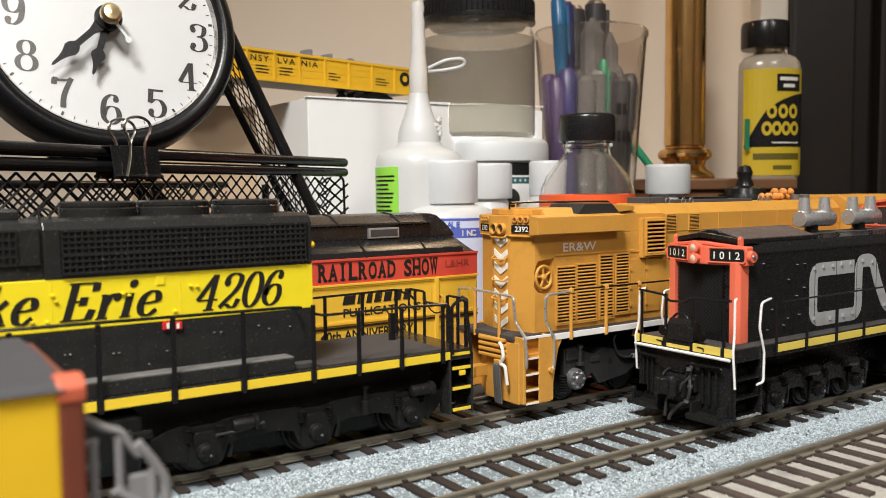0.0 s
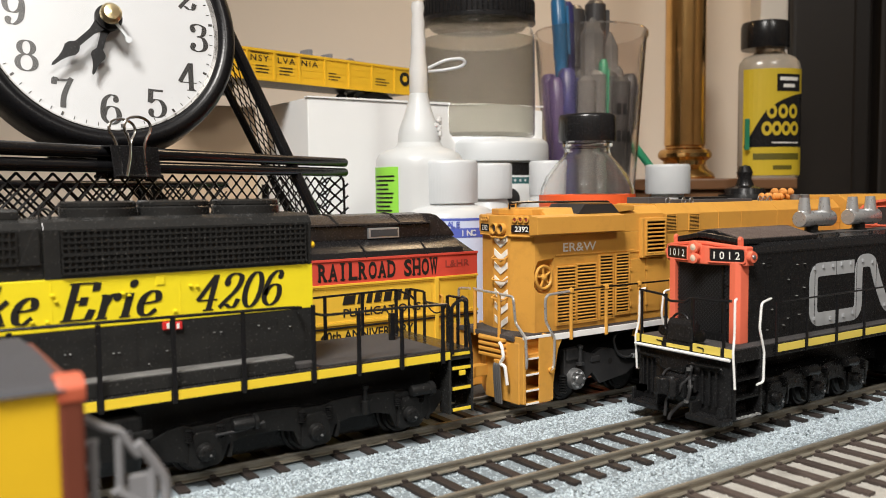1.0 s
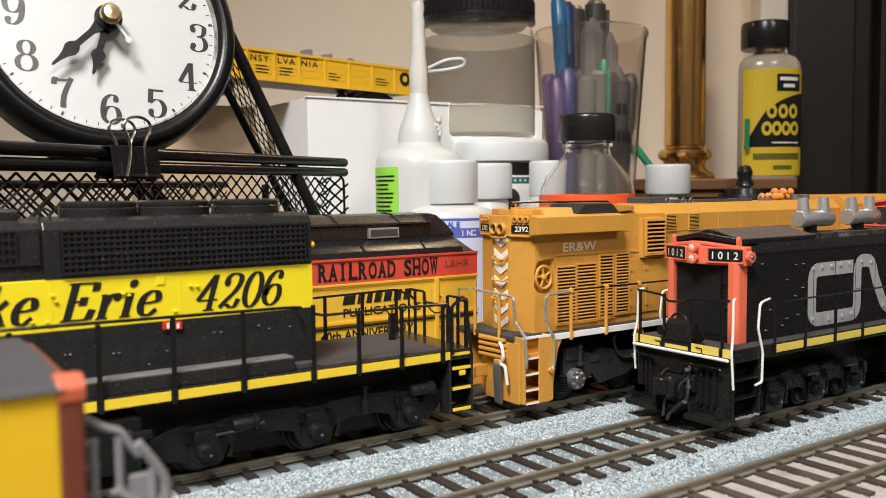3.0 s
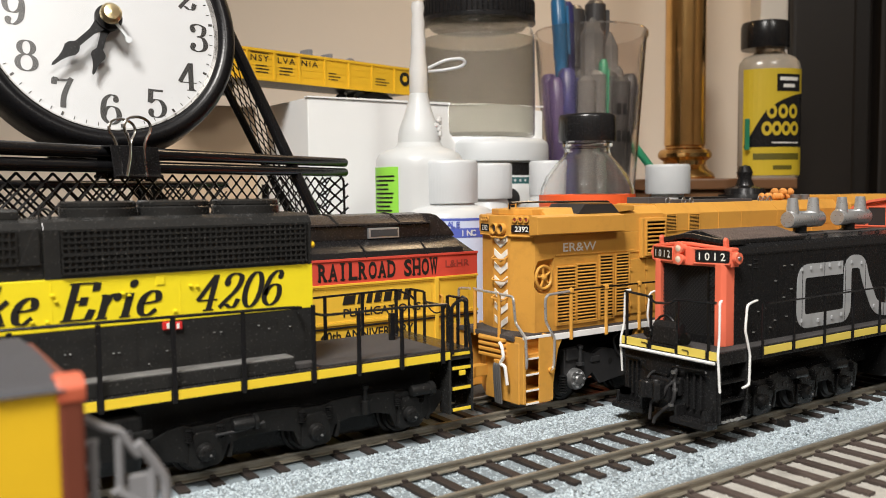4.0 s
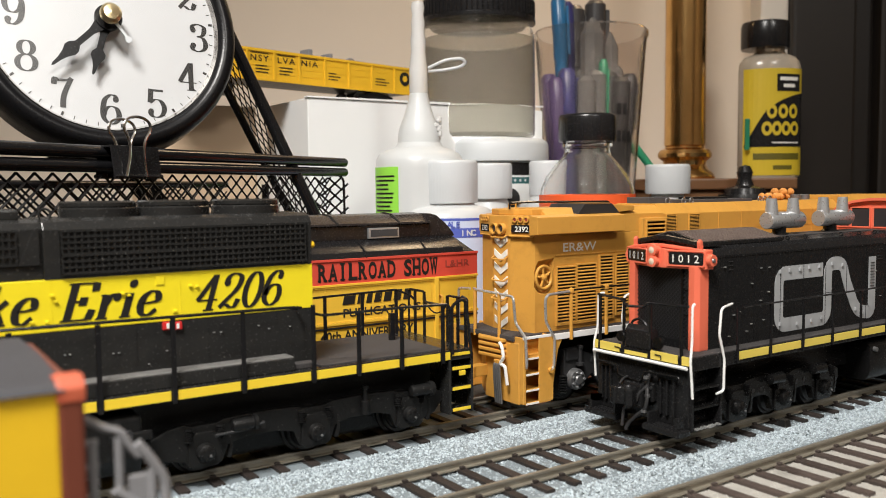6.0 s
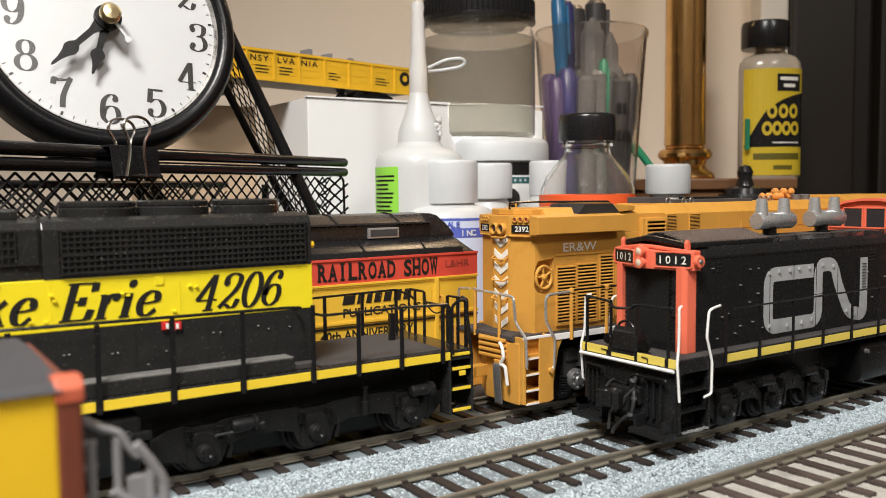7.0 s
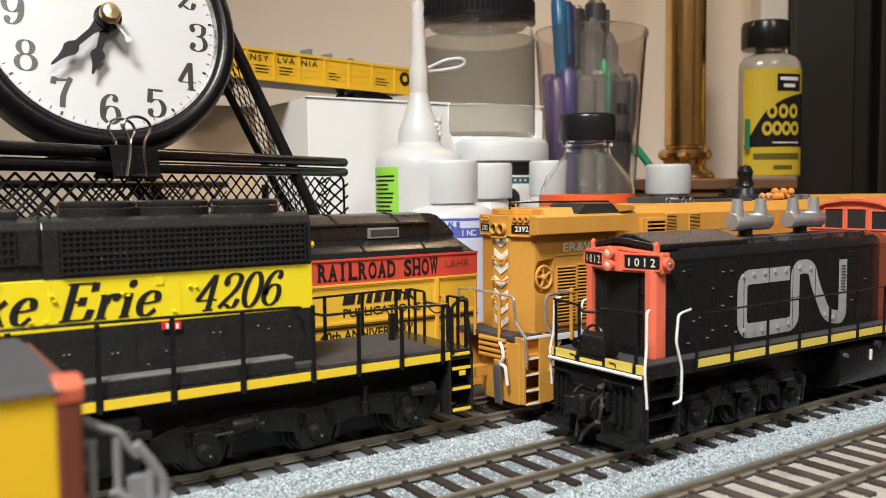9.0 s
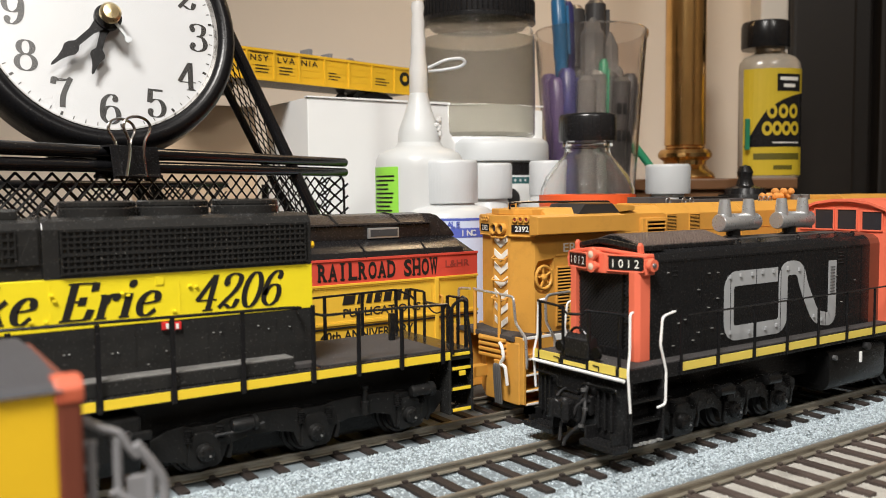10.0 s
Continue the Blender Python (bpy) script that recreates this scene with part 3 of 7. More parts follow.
def truck_frame(parent, x0, x1, y, axles, mat="frame", z=5.9):
    t = thing_part("truck", parent)
    low = 3.4
    pts = [(x0, 8.0), (x0 + 2.4, 5.2)]
    for k, a in enumerate(axles):
        pts += [(a - 4.6, low + 0.6), (a - 3.9, low - 0.6), (a + 3.9, low - 0.6), (a + 4.6, low + 0.6)]
        if k < len(axles) - 1:
            mid, half = (a + axles[k + 1]) / 2, (axles[k + 1] - a) / 2 - 5.6
            if half > 1:
                pts += [(mid - half, 6.6), (mid - half * 0.5, 7.6), (mid + half * 0.5, 7.6), (mid + half, 6.6)]
    pts += [(x1 - 2.4, 5.2), (x1, 8.0), (x1, 10.4), (x1 - 4, 12.0)]
    for k in range(len(axles) - 1, -1, -1):
        a = axles[k]
        pts += [(a + 4.4, 12.6), (a + 3.0, 12.0), (a - 3.0, 12.0), (a - 4.4, 12.6)]
        if k:
            mid = (a + axles[k - 1]) / 2
            pts += [(mid + 3.4, 12.9), (mid - 3.4, 12.9)]
    pts += [(x0 + 4, 12.0), (x0, 10.4)]
    part("side_frame", prism(pts, "y", y - 0.5, y + 1.6, 0.3), mat, t)
    # unseen block added between the wheels so no light shows through the truck
    part("gear_case", box(x0 + 3, x1 - 3, -7.2, 7.2, 1.4, 11.2, 0.8), "shade_black", t, "added black block that stops light between the wheels")
    for k, a in enumerate(axles):
        part("journal_box", lathe([(0.01, -1.9), (1.3, -1.9), (1.9, -1.5), (2.2, -0.2), (2.9, 0.0), (3.2, 0.5), (3.2, 1.6)], 20, axis="y", at=(a, y - 0.9, z)), mat, t, smooth=True)
        part("journal_yoke", prism([(a - 4.0, 3.2), (a - 2.6, 2.4), (a + 2.6, 2.4), (a + 4.0, 3.2), (a + 3.6, 9.4), (a + 1.8, 10.6), (a - 1.8, 10.6), (a - 3.6, 9.4)], "y", y - 1.1, y - 0.3, 0.3), mat, t)
        b = bmesh.new()
        for j in range(6):
            g = j * math.pi / 3 + 0.3
            disc(a + 1.25 * math.cos(g), y - 3.0, z + 1.25 * math.sin(g), 0.26, 0.5, "y", 6, b)
        part("cap_bolts", b, mat, t)
        # small steel stud added as the glint on each journal
        part("grease_nipple", lathe([(0.01, -3.4), (0.3, -3.3), (0.4, -2.7)], 8, axis="y", at=(a + 0.7, y + 0.2, z - 0.6)), "steel", t, smooth=True)
        for s in (-3.6, 3.6):
            b = bmesh.new()
            for j in range(6):
                lathe([(0.55, 0), (1.0, 0.25), (0.55, 0.5)], 10, b, "z", (a + s, y - 0.9, 8.6 + j * 0.5))
            part("spring", b, mat, t, smooth=True, kind="stuff")
        part("brake_shoe", prism([(a + 5.2, 3.6), (a + 6.2, 3.4), (a + 6.8, 6.0), (a + 6.6, 8.8), (a + 5.8, 9.4), (a + 6.0, 6.2)], "y", y - 0.7, y + 1.0, 0.2), mat, t)
        if k < len(axles) - 1:
            mid = (a + axles[k + 1]) / 2
            for dx in (-3.0, 0.4):
                # flat black disc painted as the shade inside a frame hole
                part("frame_hole", lathe([(0.62, -0.62), (0.01, -0.6)], 12, axis="y", at=(mid + dx, y, 9.4)), "ink", t)
        for sy in (1, -1):
            wheelset(t, a, sy * 8.7)
    return t


def thing_part(name, parent):
    b = box(-1, 1, -1, 1, 11, 12.5)
    return part(name, b, "frame", parent)


def lake_engine():
    e = thing("diesel_engine", "black road diesel with yellow flank band and italic black lettering", "locomotive", "model trains", (0, Y_A, 0))
    L, R = -330, -78.5
    part("lower_hood", box(L, R, -11.4, 11.4, 22, 36.1, 0.25), "black", e)
    part("flank_band", box(L, R + 0.15, -11.55, 11.55, 36.1, 46.9, 0.2), "yellow", e, "lemon yellow painted band")
    sec = [(-11.7, 46.9), (11.7, 46.9), (11.7, 57.2), (10.6, 58.7), (8.5, 59.4), (-8.5, 59.4), (-10.6, 58.7), (-11.7, 57.2)]
    part("radiator_housing", prism(sec, "x", -138.3, R, 0.2), "black", e)
    sec2 = [(-11.0, 46.9), (11.0, 46.9), (11.0, 57.4), (9.9, 58.6), (8.0, 59.2), (-8.0, 59.2), (-9.9, 58.6), (-11.0, 57.4)]
    part("upper_hood", prism(sec2, "x", L, -138.3, 0.2), "black", e)
    # radiator intake: an even lattice, its lower half standing further out
    intake = part("radiator_grille", box(-135.2, -79.8, -11.85, -11.5, 47.7, 57.0, 0.1), "frame", e, "black square-mesh radiator intake")
    part("grille_lattice", grid_bm(-134.8, -80.3, 52.0, 56.8, -11.8, 0.4, 42, 4, 0.42), "black", intake, kind="stuff")
    part("grille_lattice", grid_bm(-134.8, -80.3, 48.0, 51.7, -11.8, 0.5, 42, 3, 0.42), "black", intake, kind="stuff")
    part("grille_frame", tube([(-135.2, -11.9, 47.7), (-79.8, -11.9, 47.7), (-79.8, -11.9, 57.0), (-135.2, -11.9, 57.0)], 0.28, 6, closed=True), "black", intake)
    b = grid_bm(-160, -143.2, 50.2, 57, -11.15, 0.3, 14, 4, 0.35)
    part("intake_grille", b, "black", e)
    part("sloped_plate", prism([(-143, 50), (-139, 50), (-139, 57.6), (-139.8, 57.6)], "y", -11.7, -10.8, 0.1), "black", e)
    part("roof_hatch", box(-160, -142, -8, 8, 59, 61.4, 0.5), "black", e)
    # roof fans
    for x in (-125.0, -108.3, -90.5):
        fan = part("roof_fan", lathe([(8.2, 58.8), (8.2, 61.2), (7.9, 61.5), (8.1, 61.7), (8.1, 62.5), (7.6, 62.8), (6.9, 62.5), (6.9, 60.5), (0.01, 60.5)], 40, at=(x, 0, 0)), "black", e, smooth=True)
        b = bmesh.new()
        for k in range(12):
            a = k * math.pi / 6
            tube([(x + 0.8 * math.cos(a), 0.8 * math.sin(a), 62.3), (x + 7 * math.cos(a), 7 * math.sin(a), 62.3)], 0.2, 5, b)
        for rr in (2.5, 5):
            tube([(x + rr * math.cos(a * 0.314), rr * math.sin(a * 0.314), 62.35) for a in range(20)], 0.18, 5, b, True)
        part("fan_guard", b, "black", fan)
    part("lifting_eye", tube([(-137 + 1.2 * math.cos(a * 0.5), -7, 60.2 + 1.2 * math.sin(a * 0.5)) for a in range(0, 13)], 0.3, 6), "black", e)
    # raised door lines, hinges and latches on the flank
    b = bmesh.new()
    for x in (-146.5, -137.2, -127.5, -121.5, -110.7, -103.2, -95.5, -86.8):
        box(x - 0.12, x + 0.12, -11.62, -11.5, 36.4, 46.7, bm=b)
    part("door_seams", b, "yellow", e)
    hinge_row([(-137, 43.6), (-136.4, 42.4), (-138.2, 38.2), (-123, 43), (-121.8, 42.6), (-108.4, 43.6), (-106.9, 43.4), (-112, 38.2), (-141, 38.4)], -11.6, "yellow", e)
    for x, z in ((-115, 45.2),):
        part("lift_plate", box(x - 0.9, x + 0.9, -11.75, -11.5, z - 0.9, z + 0.9, 0.1), "yellow", e)
    # small latches in bright metal colour, standing in for their glints
    hinge_row([(-135, 31), (-134, 31), (-125.4, 30.2), (-124.2, 30.2), (-114, 29.5), (-103.2, 32.5), (-101.6, 32.4), (-92.5, 33), (-89.9, 32), (-84.5, 32), (-118, 27), (-96, 27)], -11.4, "scuffed", e, size=(0.5, 0.35, 0.24))
    b = bmesh.new()
    for x in (-140, -129, -120.5, -112.5, -104.5, -97, -88):
        box(x - 0.1, x + 0.1, -11.55, -11.35, 26, 36, bm=b)
    part("lower_door_seams", b, "black", e)
    m1 = part("marker", box(-114.9, -113.4, -12.1, -11.3, 34.2, 36.0, 0.2), "redlens", e, "red and white marker plate")
    part("marker_face", box(-114.1, -113.5, -12.2, -12.0, 34.5, 35.7), "white", m1)
    m2 = part("marker", box(-112.3, -110.6, -12.1, -11.3, 34.0, 35.8, 0.2), "redlens", e, "red and white marker plate")
    part("marker_face", box(-111.9, -111.3, -12.2, -12.0, 34.3, 35.5), "white", m2)
    part("amber_class_lamp", lathe([(0.9, 0), (0.9, 0.8), (0.5, 1.2), (0.01, 1.3)], 14, axis="x", at=(R, -10.6, 51.5)), "cabyellow", e, smooth=True)
    # lettering on the band
    serif_text("Lake", 7.9, 21.5, side_face(-161.8, -11.56, 38.2), "ink", e, "lettering", 0.3, 0.2, 0.05)
    serif_text("Erie", 7.9, 20.6, side_face(-136.0, -11.56, 37.9), "ink", e, "lettering", 0.3, 0.2, 0.05)
    serif_text("4206", 8.0, 20.8, side_face(-107.8, -11.56, 37.7), "ink", e, "road_number", 0.3, 0.16, 0.045)
    # walkway, ledge and sill
    part("walkway", box(L, -34.2, -17.2, 17.2, 19.2, 22.0, 0.2), "black", e)
    part("deck_plate", box(R, -42.5, -15.6, 15.6, 21.9, 22.35, 0.1), "deck", e, "gritty dark grey tread plate")
    bb = part("battery_box", box(L, -85.5, -16.2, -11.0, 22, 25.2, 0.3), "black", e)
    part("box_lid", box(L, -85.7, -16.1, -11.1, 25.1, 25.5, 0.15), "dusty", bb, "dusty grey box lid")
    part("small_box", box(-85.3, -79.5, -15.4, -12.0, 22.0, 23.4, 0.3), "deck", e)
    posts = [-146, -129.6, -114.3, -98.6, -81.2, -69.0, -56.6, -44.0]
    ends = posts + [-41.6]
    for a, c in zip(ends, ends[1:]):
        part("sill_stripe", box(a + 0.75, c - 0.75 if c != -41.6 else c, -17.38, -17.1, 19.5, 21.6, 0.05), "stripe", e, "yellow sill stripe")
    part("sill_stripe", box(L, -146.7, -17.38, -17.1, 19.5, 21.6), "stripe", e)
    for x in posts:
        top = 37.6 if x < -80 else 34.6
        part("stanchion", box(x - 0.55, x + 0.55, -17.75, -17.3, 18.8, top, 0.15), "wire", e)
    part("handrail", tube(rounded([(L, -17.6, 38.2), (-146, -17.6, 38.2), (-88, -17.6, 37.5), (-84, -17.4, 37.2), (-83, -12, 36.2)], 1.5), 0.36, 8), "wire", e)
    part("handrail", tube(rounded([(R, -12, 34.6), (R + 0.2, -17.4, 34.8), (-56.6, -17.5, 34.8), (-42.3, -17.5, 34.4), (-41.6, -17.5, 33), (-41.6, -17.5, 22)], 1.0), 0.36, 8), "wire", e)
    for x in (-62, -50, -38.5):
        part("stanchion", box(x - 0.5, x + 0.5, 15.2, 15.7, 22, 35, 0.12), "wire", e)
    part("handrail", tube(rounded([(R, 12, 34), (R + 1, 15.4, 34.4), (-38.5, 15.4, 35), (-34, 14.5, 33), (-33.5, 13, 31.8)], 1.0), 0.34, 8), "wire", e)
    for y in (-11, -6, 6, 11):
        part("end_stanchion", box(-34.9, -34.3, y - 0.45, y + 0.45, 20, 35, 0.12), "wire", e)
    part("end_handrail", tube(rounded([(-34.6, -14.5, 22), (-34.6, -14.5, 35), (-34.6, -6, 35), (-34.6, -5.5, 32), (-34.6, 5.5, 32), (-34.6, 6, 35), (-34.6, 14.5, 35), (-34.6, 14.5, 22)], 1.0), 0.36, 8), "wire", e)
    part("end_chain", tube([(-34.6, -5.5 + 11 * k / 12, 32 - 2.6 * math.sin(math.pi * k / 12)) for k in range(13)], 0.22, 6), "wire", e)
    part("brake_post", box(-47.5, -46, 3.5, 5, 22, 30, 0.2), "wire", e)
    # corner steps
    for sy in (-1, 1):
        y0, y1 = (-17.3, -12.6) if sy < 0 else (12.6, 17.3)
        for x in (-41.6, -34.4):
            part("step_plate", box(x - 0.35, x + 0.35, y0, y1, 4.6, 20, 0.12), "black", e)
        for z in (21.1, 17.3, 11.8, 6.1):
            st = part("step", box(-41.2, -34.7, y0, y1, z - 0.75, z, 0.1), "black", e)
            ye = y0 - 0.12 if sy < 0 else y1 - 0.12
            part("step_edge", box(-40.9, -35.0, ye, ye + 0.3, z - 0.75, z + 0.06, 0.05), "stripe", st, "yellow step edge")
    part("step_light", box(-38.7, -36.8, -17.6, -17.2, 14.9, 16.2, 0.1), "stripe", e)
    part("corner_stripe", box(-34.2, -32.2, -12.4, -8, 20.6, 21.5, 0.05), "stripe", e)
    part("corner_rail", tube(rounded([(-41.3, -17.9, 21), (-41.3, -17.9, 34), (-38.6, -17.9, 35.4), (-36.8, -17.7, 35), (-36, -17.6, 30), (-34.8, -17.6, 20)], 1.2), 0.45, 8), "wire", e)
    part("corner_rail", tube(rounded([(-34.2, -14.5, 19), (-34.2, -14.8, 34.8), (-33, -11, 35)], 1.2), 0.45, 8), "wire", e)
    part("pilot", box(-34.6, -33.6, -15, 15, 5, 20, 0.3), "black", e)
    part("coupler", prism([(-33.6, -1.5), (-27, -1.5), (-25, -2.6), (-23.6, -1.6), (-24.6, 0.2), (-23.4, 2), (-27, 2), (-33.6, 1.5)], "z", 9.2, 12.6, 0.3), "truck", e)
    part("air_hose", tube(rounded([(-33.4, -4, 10), (-31.5, -5, 8.5), (-30, -5.5, 10), (-28.4, -5, 11)], 1.5), 0.5, 8), "steel", e)
    # running gear
    # solid black fill, added to stop light passing under the body
    part("underframe", box(L, -42, -8.0, 8.0, 9.5, 19.5), "frame", e)
    tank = part("fuel_tank", prism([(-16, 8), (-14, 4.2), (14, 4.2), (16, 8), (16, 17), (-16, 17)], "x", L, -121, 0.8), "frame", e)
    part("filler_pipe", lathe([(0.9, -17.2), (0.9, -14)], 12, axis="y", at=(-124, 0, 13.4)), "truck", tank, smooth=True)
    part("tank_valve", box(-128, -119, -16.8, -15.4, 11.6, 13.6, 0.4), "frame", tank)
    t = truck_frame(e, -119, -42, -13.2, (-107, -79.5, -52.5))
    part("brake_cylinder", lathe([(0.01, 0), (1.3, 0.2), (1.5, 1), (1.5, 5.5), (1.9, 5.7), (1.9, 7), (0.01, 7.2)], 20, axis="x", at=(-53, -15.2, 12.2)), "frame", t, smooth=True)
    part("brake_cylinder", lathe([(0.01, 0), (1.2, 0.2), (1.4, 1), (1.4, 5), (1.8, 5.2), (1.8, 6), (0.01, 6.2)], 20, axis="x", at=(-101, -15.2, 11.2)), "frame", t, smooth=True)
    part("brake_rod", tube([(-105, -15.4, 9.6), (-98, -15.4, 9.8), (-93, -15, 10.6)], 0.35, 6), "truck", t)
    part("damper", lathe([(0.01, 8), (1, 8.2), (1, 11.5), (0.6, 11.7), (0.6, 14.5), (1, 14.8), (1, 15.5)], 14, at=(-66, -14.6, 0)), "frame", t, smooth=True)
    return e


lake_engine()


def bogie(parent, x0, x1):
    return truck_frame(parent, x0, x1, -13.2, (x0 + 8, (x0 + x1) / 2, x1 - 8), "shade_black")


def stroke(points, w, parent, mat, y, name="emblem_stroke", th=0.1):
    """A flat rounded band along a line of (x, z) points on a flank."""
    pts = [Vector((a, 0, c)) for a, c in points]
    b = bmesh.new()
    lo, hi = [], []
    for i, q in enumerate(pts):
        d = (pts[min(i + 1, len(pts) - 1)] - pts[max(i - 1, 0)]).normalized()
        n = Vector((-d.z, 0, d.x)) * (w / 2)
        lo.append([b.verts.new((v.x, yy, v.z)) for v, yy in ((q - n, y), (q + n, y), (q + n, y - th), (q - n, y - th))])
    for a, c in zip(lo, lo[1:]):
        for i in range(4):
            b.faces.new((a[i], a[(i + 1) % 4], c[(i + 1) % 4], c[i]))
    b.faces.new(lo[0])
    b.faces.new(lo[-1])
    bmesh.ops.recalc_face_normals(b, faces=b.faces)
    return part(name, b, mat, parent)


def white_rail(points, parent, mat="white", r=0.33):
    return part("grab_rail", tube(rounded(points, 0.9), r, 8), mat, parent, "white painted grab rail" if mat == "white" else "")


def peaked(bm, above, rise):
    """Lifts the middle of a top face into a low ridge."""
    for v in bm.verts:
        if v.co.z > above:
            v.co.z += rise * (1 - abs(v.co.y) / 12.2)
    return bm


def switcher():
    e = thing("switcher_engine", "black hood switcher with red-orange nose and cab, rolling along the track", "locomotive", "model trains", (0, 0, 0))
    # hood with softly rounded shoulders
    sec = [(-12, 22), (12, 22), (12, 46.6), (11.4, 48.2), (10, 49.2), (6, 49.9), (-6, 49.9), (-10, 49.2), (-11.4, 48.2), (-12, 46.6)]
    part("hood", prism(sec, "x", 26.2, 126.5, 0.15), "jet", e, "satin black engine hood")
    # the red cab's reflection in the black hood, put in as a dark red colour
    part("rear_hood", prism(sec, "x", 126.5, 132), "brick_red", e, "black rear hood coloured dark red for the cab's reflection")
    b = bmesh.new()
    for x in (36, 47.5, 59, 70, 81, 92, 103, 114, 122):
        box(x - 0.12, x + 0.12, -12.12, -11.9, 23, 46.2, bm=b)
    box(30, 125, -12.12, -11.9, 46.1, 46.35, bm=b)
    part("door_seams", b, "jet", e)
    # glints on the flank hinges, painted with the bright metal colour
    hinge_row([(34.5, 43.5), (50, 42.4), (53.6, 42.4), (46, 38.4), (50, 33.5), (46, 27.4), (51.4, 28), (53.5, 35.6), (38.5, 30.5), (40.8, 31.2), (44, 25.6), (108, 38), (111, 30), (118, 36), (36.5, 25), (55.5, 26)], -12.1, "scuffed", e, size=(0.7, 0.4, 0.24))
    b = bmesh.new()
    for k in range(4):
        box(109, 112, -12.2, -11.9, 41.6 + k * 1.0, 41.8 + k * 1.0, bm=b)
    for k in range(3):
        box(36, 38, -12.2, -11.9, 42.6 + k * 1.1, 42.75 + k * 1.1, bm=b)
    part("small_louvres", b, "truck", e, kind="stuff")
    # nose: two red posts, mesh screen, number-board head
    for s in (1, -1):
        sec = [(23.6, s * 9.3), (26.3, s * 9.3), (28.2, s * 12.1), (24.8, s * 12.1), (23.6, s * 11.2)]
        part("nose_post", prism(sec, "z", 22.2, 44.4, 0.25), "redorange", e, "red-orange corner post")
    # red sill drawn black: the shade below the screen is in its colour
    part("nose_sill", box(24.3, 26.3, -9.4, 9.4, 22.2, 24.6, 0.2), "jet", e)
    part("screen_back", box(25.6, 26.2, -9.4, 9.4, 24, 44), "ink", e)
    b = bmesh.new()
    for lean in (1, -1):
        for k in range(-24, 25):
            # slanted strands, cut at the screen's edges
            y0, y1, z0, z1 = k * 1.15 - lean * 9.6, k * 1.15 + lean * 9.6, 24.4, 43.6
            lo = max(0.0, min((-9.2 - y0) / (y1 - y0), (9.2 - y0) / (y1 - y0)))
            hi = min(1.0, max((-9.2 - y0) / (y1 - y0), (9.2 - y0) / (y1 - y0)))
            if hi - lo > 0.03:
                tube([(25.0 + 0.12 * lean, y0 + (y1 - y0) * q, z0 + (z1 - z0) * q) for q in (lo, hi)], 0.17, 4, b)
    part("radiator_screen", b, "truck", e, "fine black mesh screen", kind="stuff")
    for z in (31, 37.5):
        part("screen_bar", box(24.6, 25.2, -9.3, -6.4, z, z + 0.3), "shade_black", e)
    part("screen_bar", box(24.5, 25.2, -6.7, -6.2, 24.4, 43.6), "shade_black", e)
    head = part("number_board_head", peaked(prism([(28.4, -13.4), (25.2, -13.4), (22.0, -2.4), (22.0, 2.4), (25.2, 13.4), (28.4, 13.4)], "z", 43.4, 47.6, 0.3), 46, 1.2), "redorange", e, "red-orange number board housing")
    part("head_cap", peaked(prism([(28.4, -13.2), (25.6, -13.2), (22.6, -2.2), (22.6, 2.2), (25.6, 13.2), (28.4, 13.2)], "z", 47.6, 48.6, 0.3), 40, 1.4), "redorange", head)
    part("hood_brow", peaked(prism([(34, -11.2), (26.2, -11.2), (24.0, -1.5), (24.0, 1.5), (26.2, 11.2), (34, 11.2)], "z", 48.8, 50.2, 0.3), 40, 2.0), "jet", e)
    # number boards lie in the two slanted faces
    for s in (1, -1):
        o = Vector((22.0, s * 2.4, 0))
        d = Vector((3.2, s * 11.0, 0)).normalized()
        n = Vector((-d.y, d.x, 0)) * s
        n = -n if n.x > 0 else n
        c = o + d * 6.2
        mat = Matrix.Translation(c + n * 0.15) @ Matrix((( -d * s).to_3d(), Vector((0, 0, 1)), n)).transposed().to_4x4()
        b = prism([(-4.3, -1.6), (4.3, -1.6), (4.7, -1.2), (4.7, 1.2), (4.3, 1.6), (-4.3, 1.6), (-4.7, 1.2), (-4.7, -1.2)], "z", -0.3, 0.12, 0.08)
        bmesh.ops.transform(b, matrix=Matrix.Translation((0, 0, 46.1)) @ mat, verts=b.verts)
        board = part("number_board", b, "gloss", head, "black number board")
        m2 = Matrix.Translation((0, 0, 46.1)) @ mat @ Matrix.Translation((-3.6, -1.0, 0.1))
        lettering("1012", 2.1, 7.2, m2, "chevron", board, "road_number", 0.005, spacing=1.5)
        b = tube(rounded([(-5.0, -1.95, 0.1), (5.0, -1.95, 0.1), (5.0, 1.95, 0.1), (-5.0, 1.95, 0.1), (-5.0, -1.95, 0.1)], 0.5), 0.22, 6)
        bmesh.ops.transform(b, matrix=Matrix.Translation((0, 0, 46.1)) @ mat, verts=b.verts)
        part("board_rim", b, "redorange", board)
    for z in (48.1, 45.1):
        h = part("headlight", lathe([(0.01, 1.0), (1.0, 1.0), (1.0, -1.3), (1.55, -1.7), (1.55, -2.6), (1.2, -2.7)], 20, axis="x", at=(22.6, 0, z)), "redorange", head, smooth=True)
        part("lens", lathe([(0.01, -2.9), (0.7, -2.8), (1.2, -2.55)], 16, axis="x", at=(22.6, 0, z)), "lens", h, "warm white headlight lens", smooth=True)
    for s in (1, -1):
        part("lifting_lug", prism([(25.4, 48.6), (26.8, 48.6), (26.6, 50.6), (25.9, 51.2), (25.3, 50.4)], "y", s * 10.9 - 0.5, s * 10.9 + 0.5, 0.15), "redorange", e)
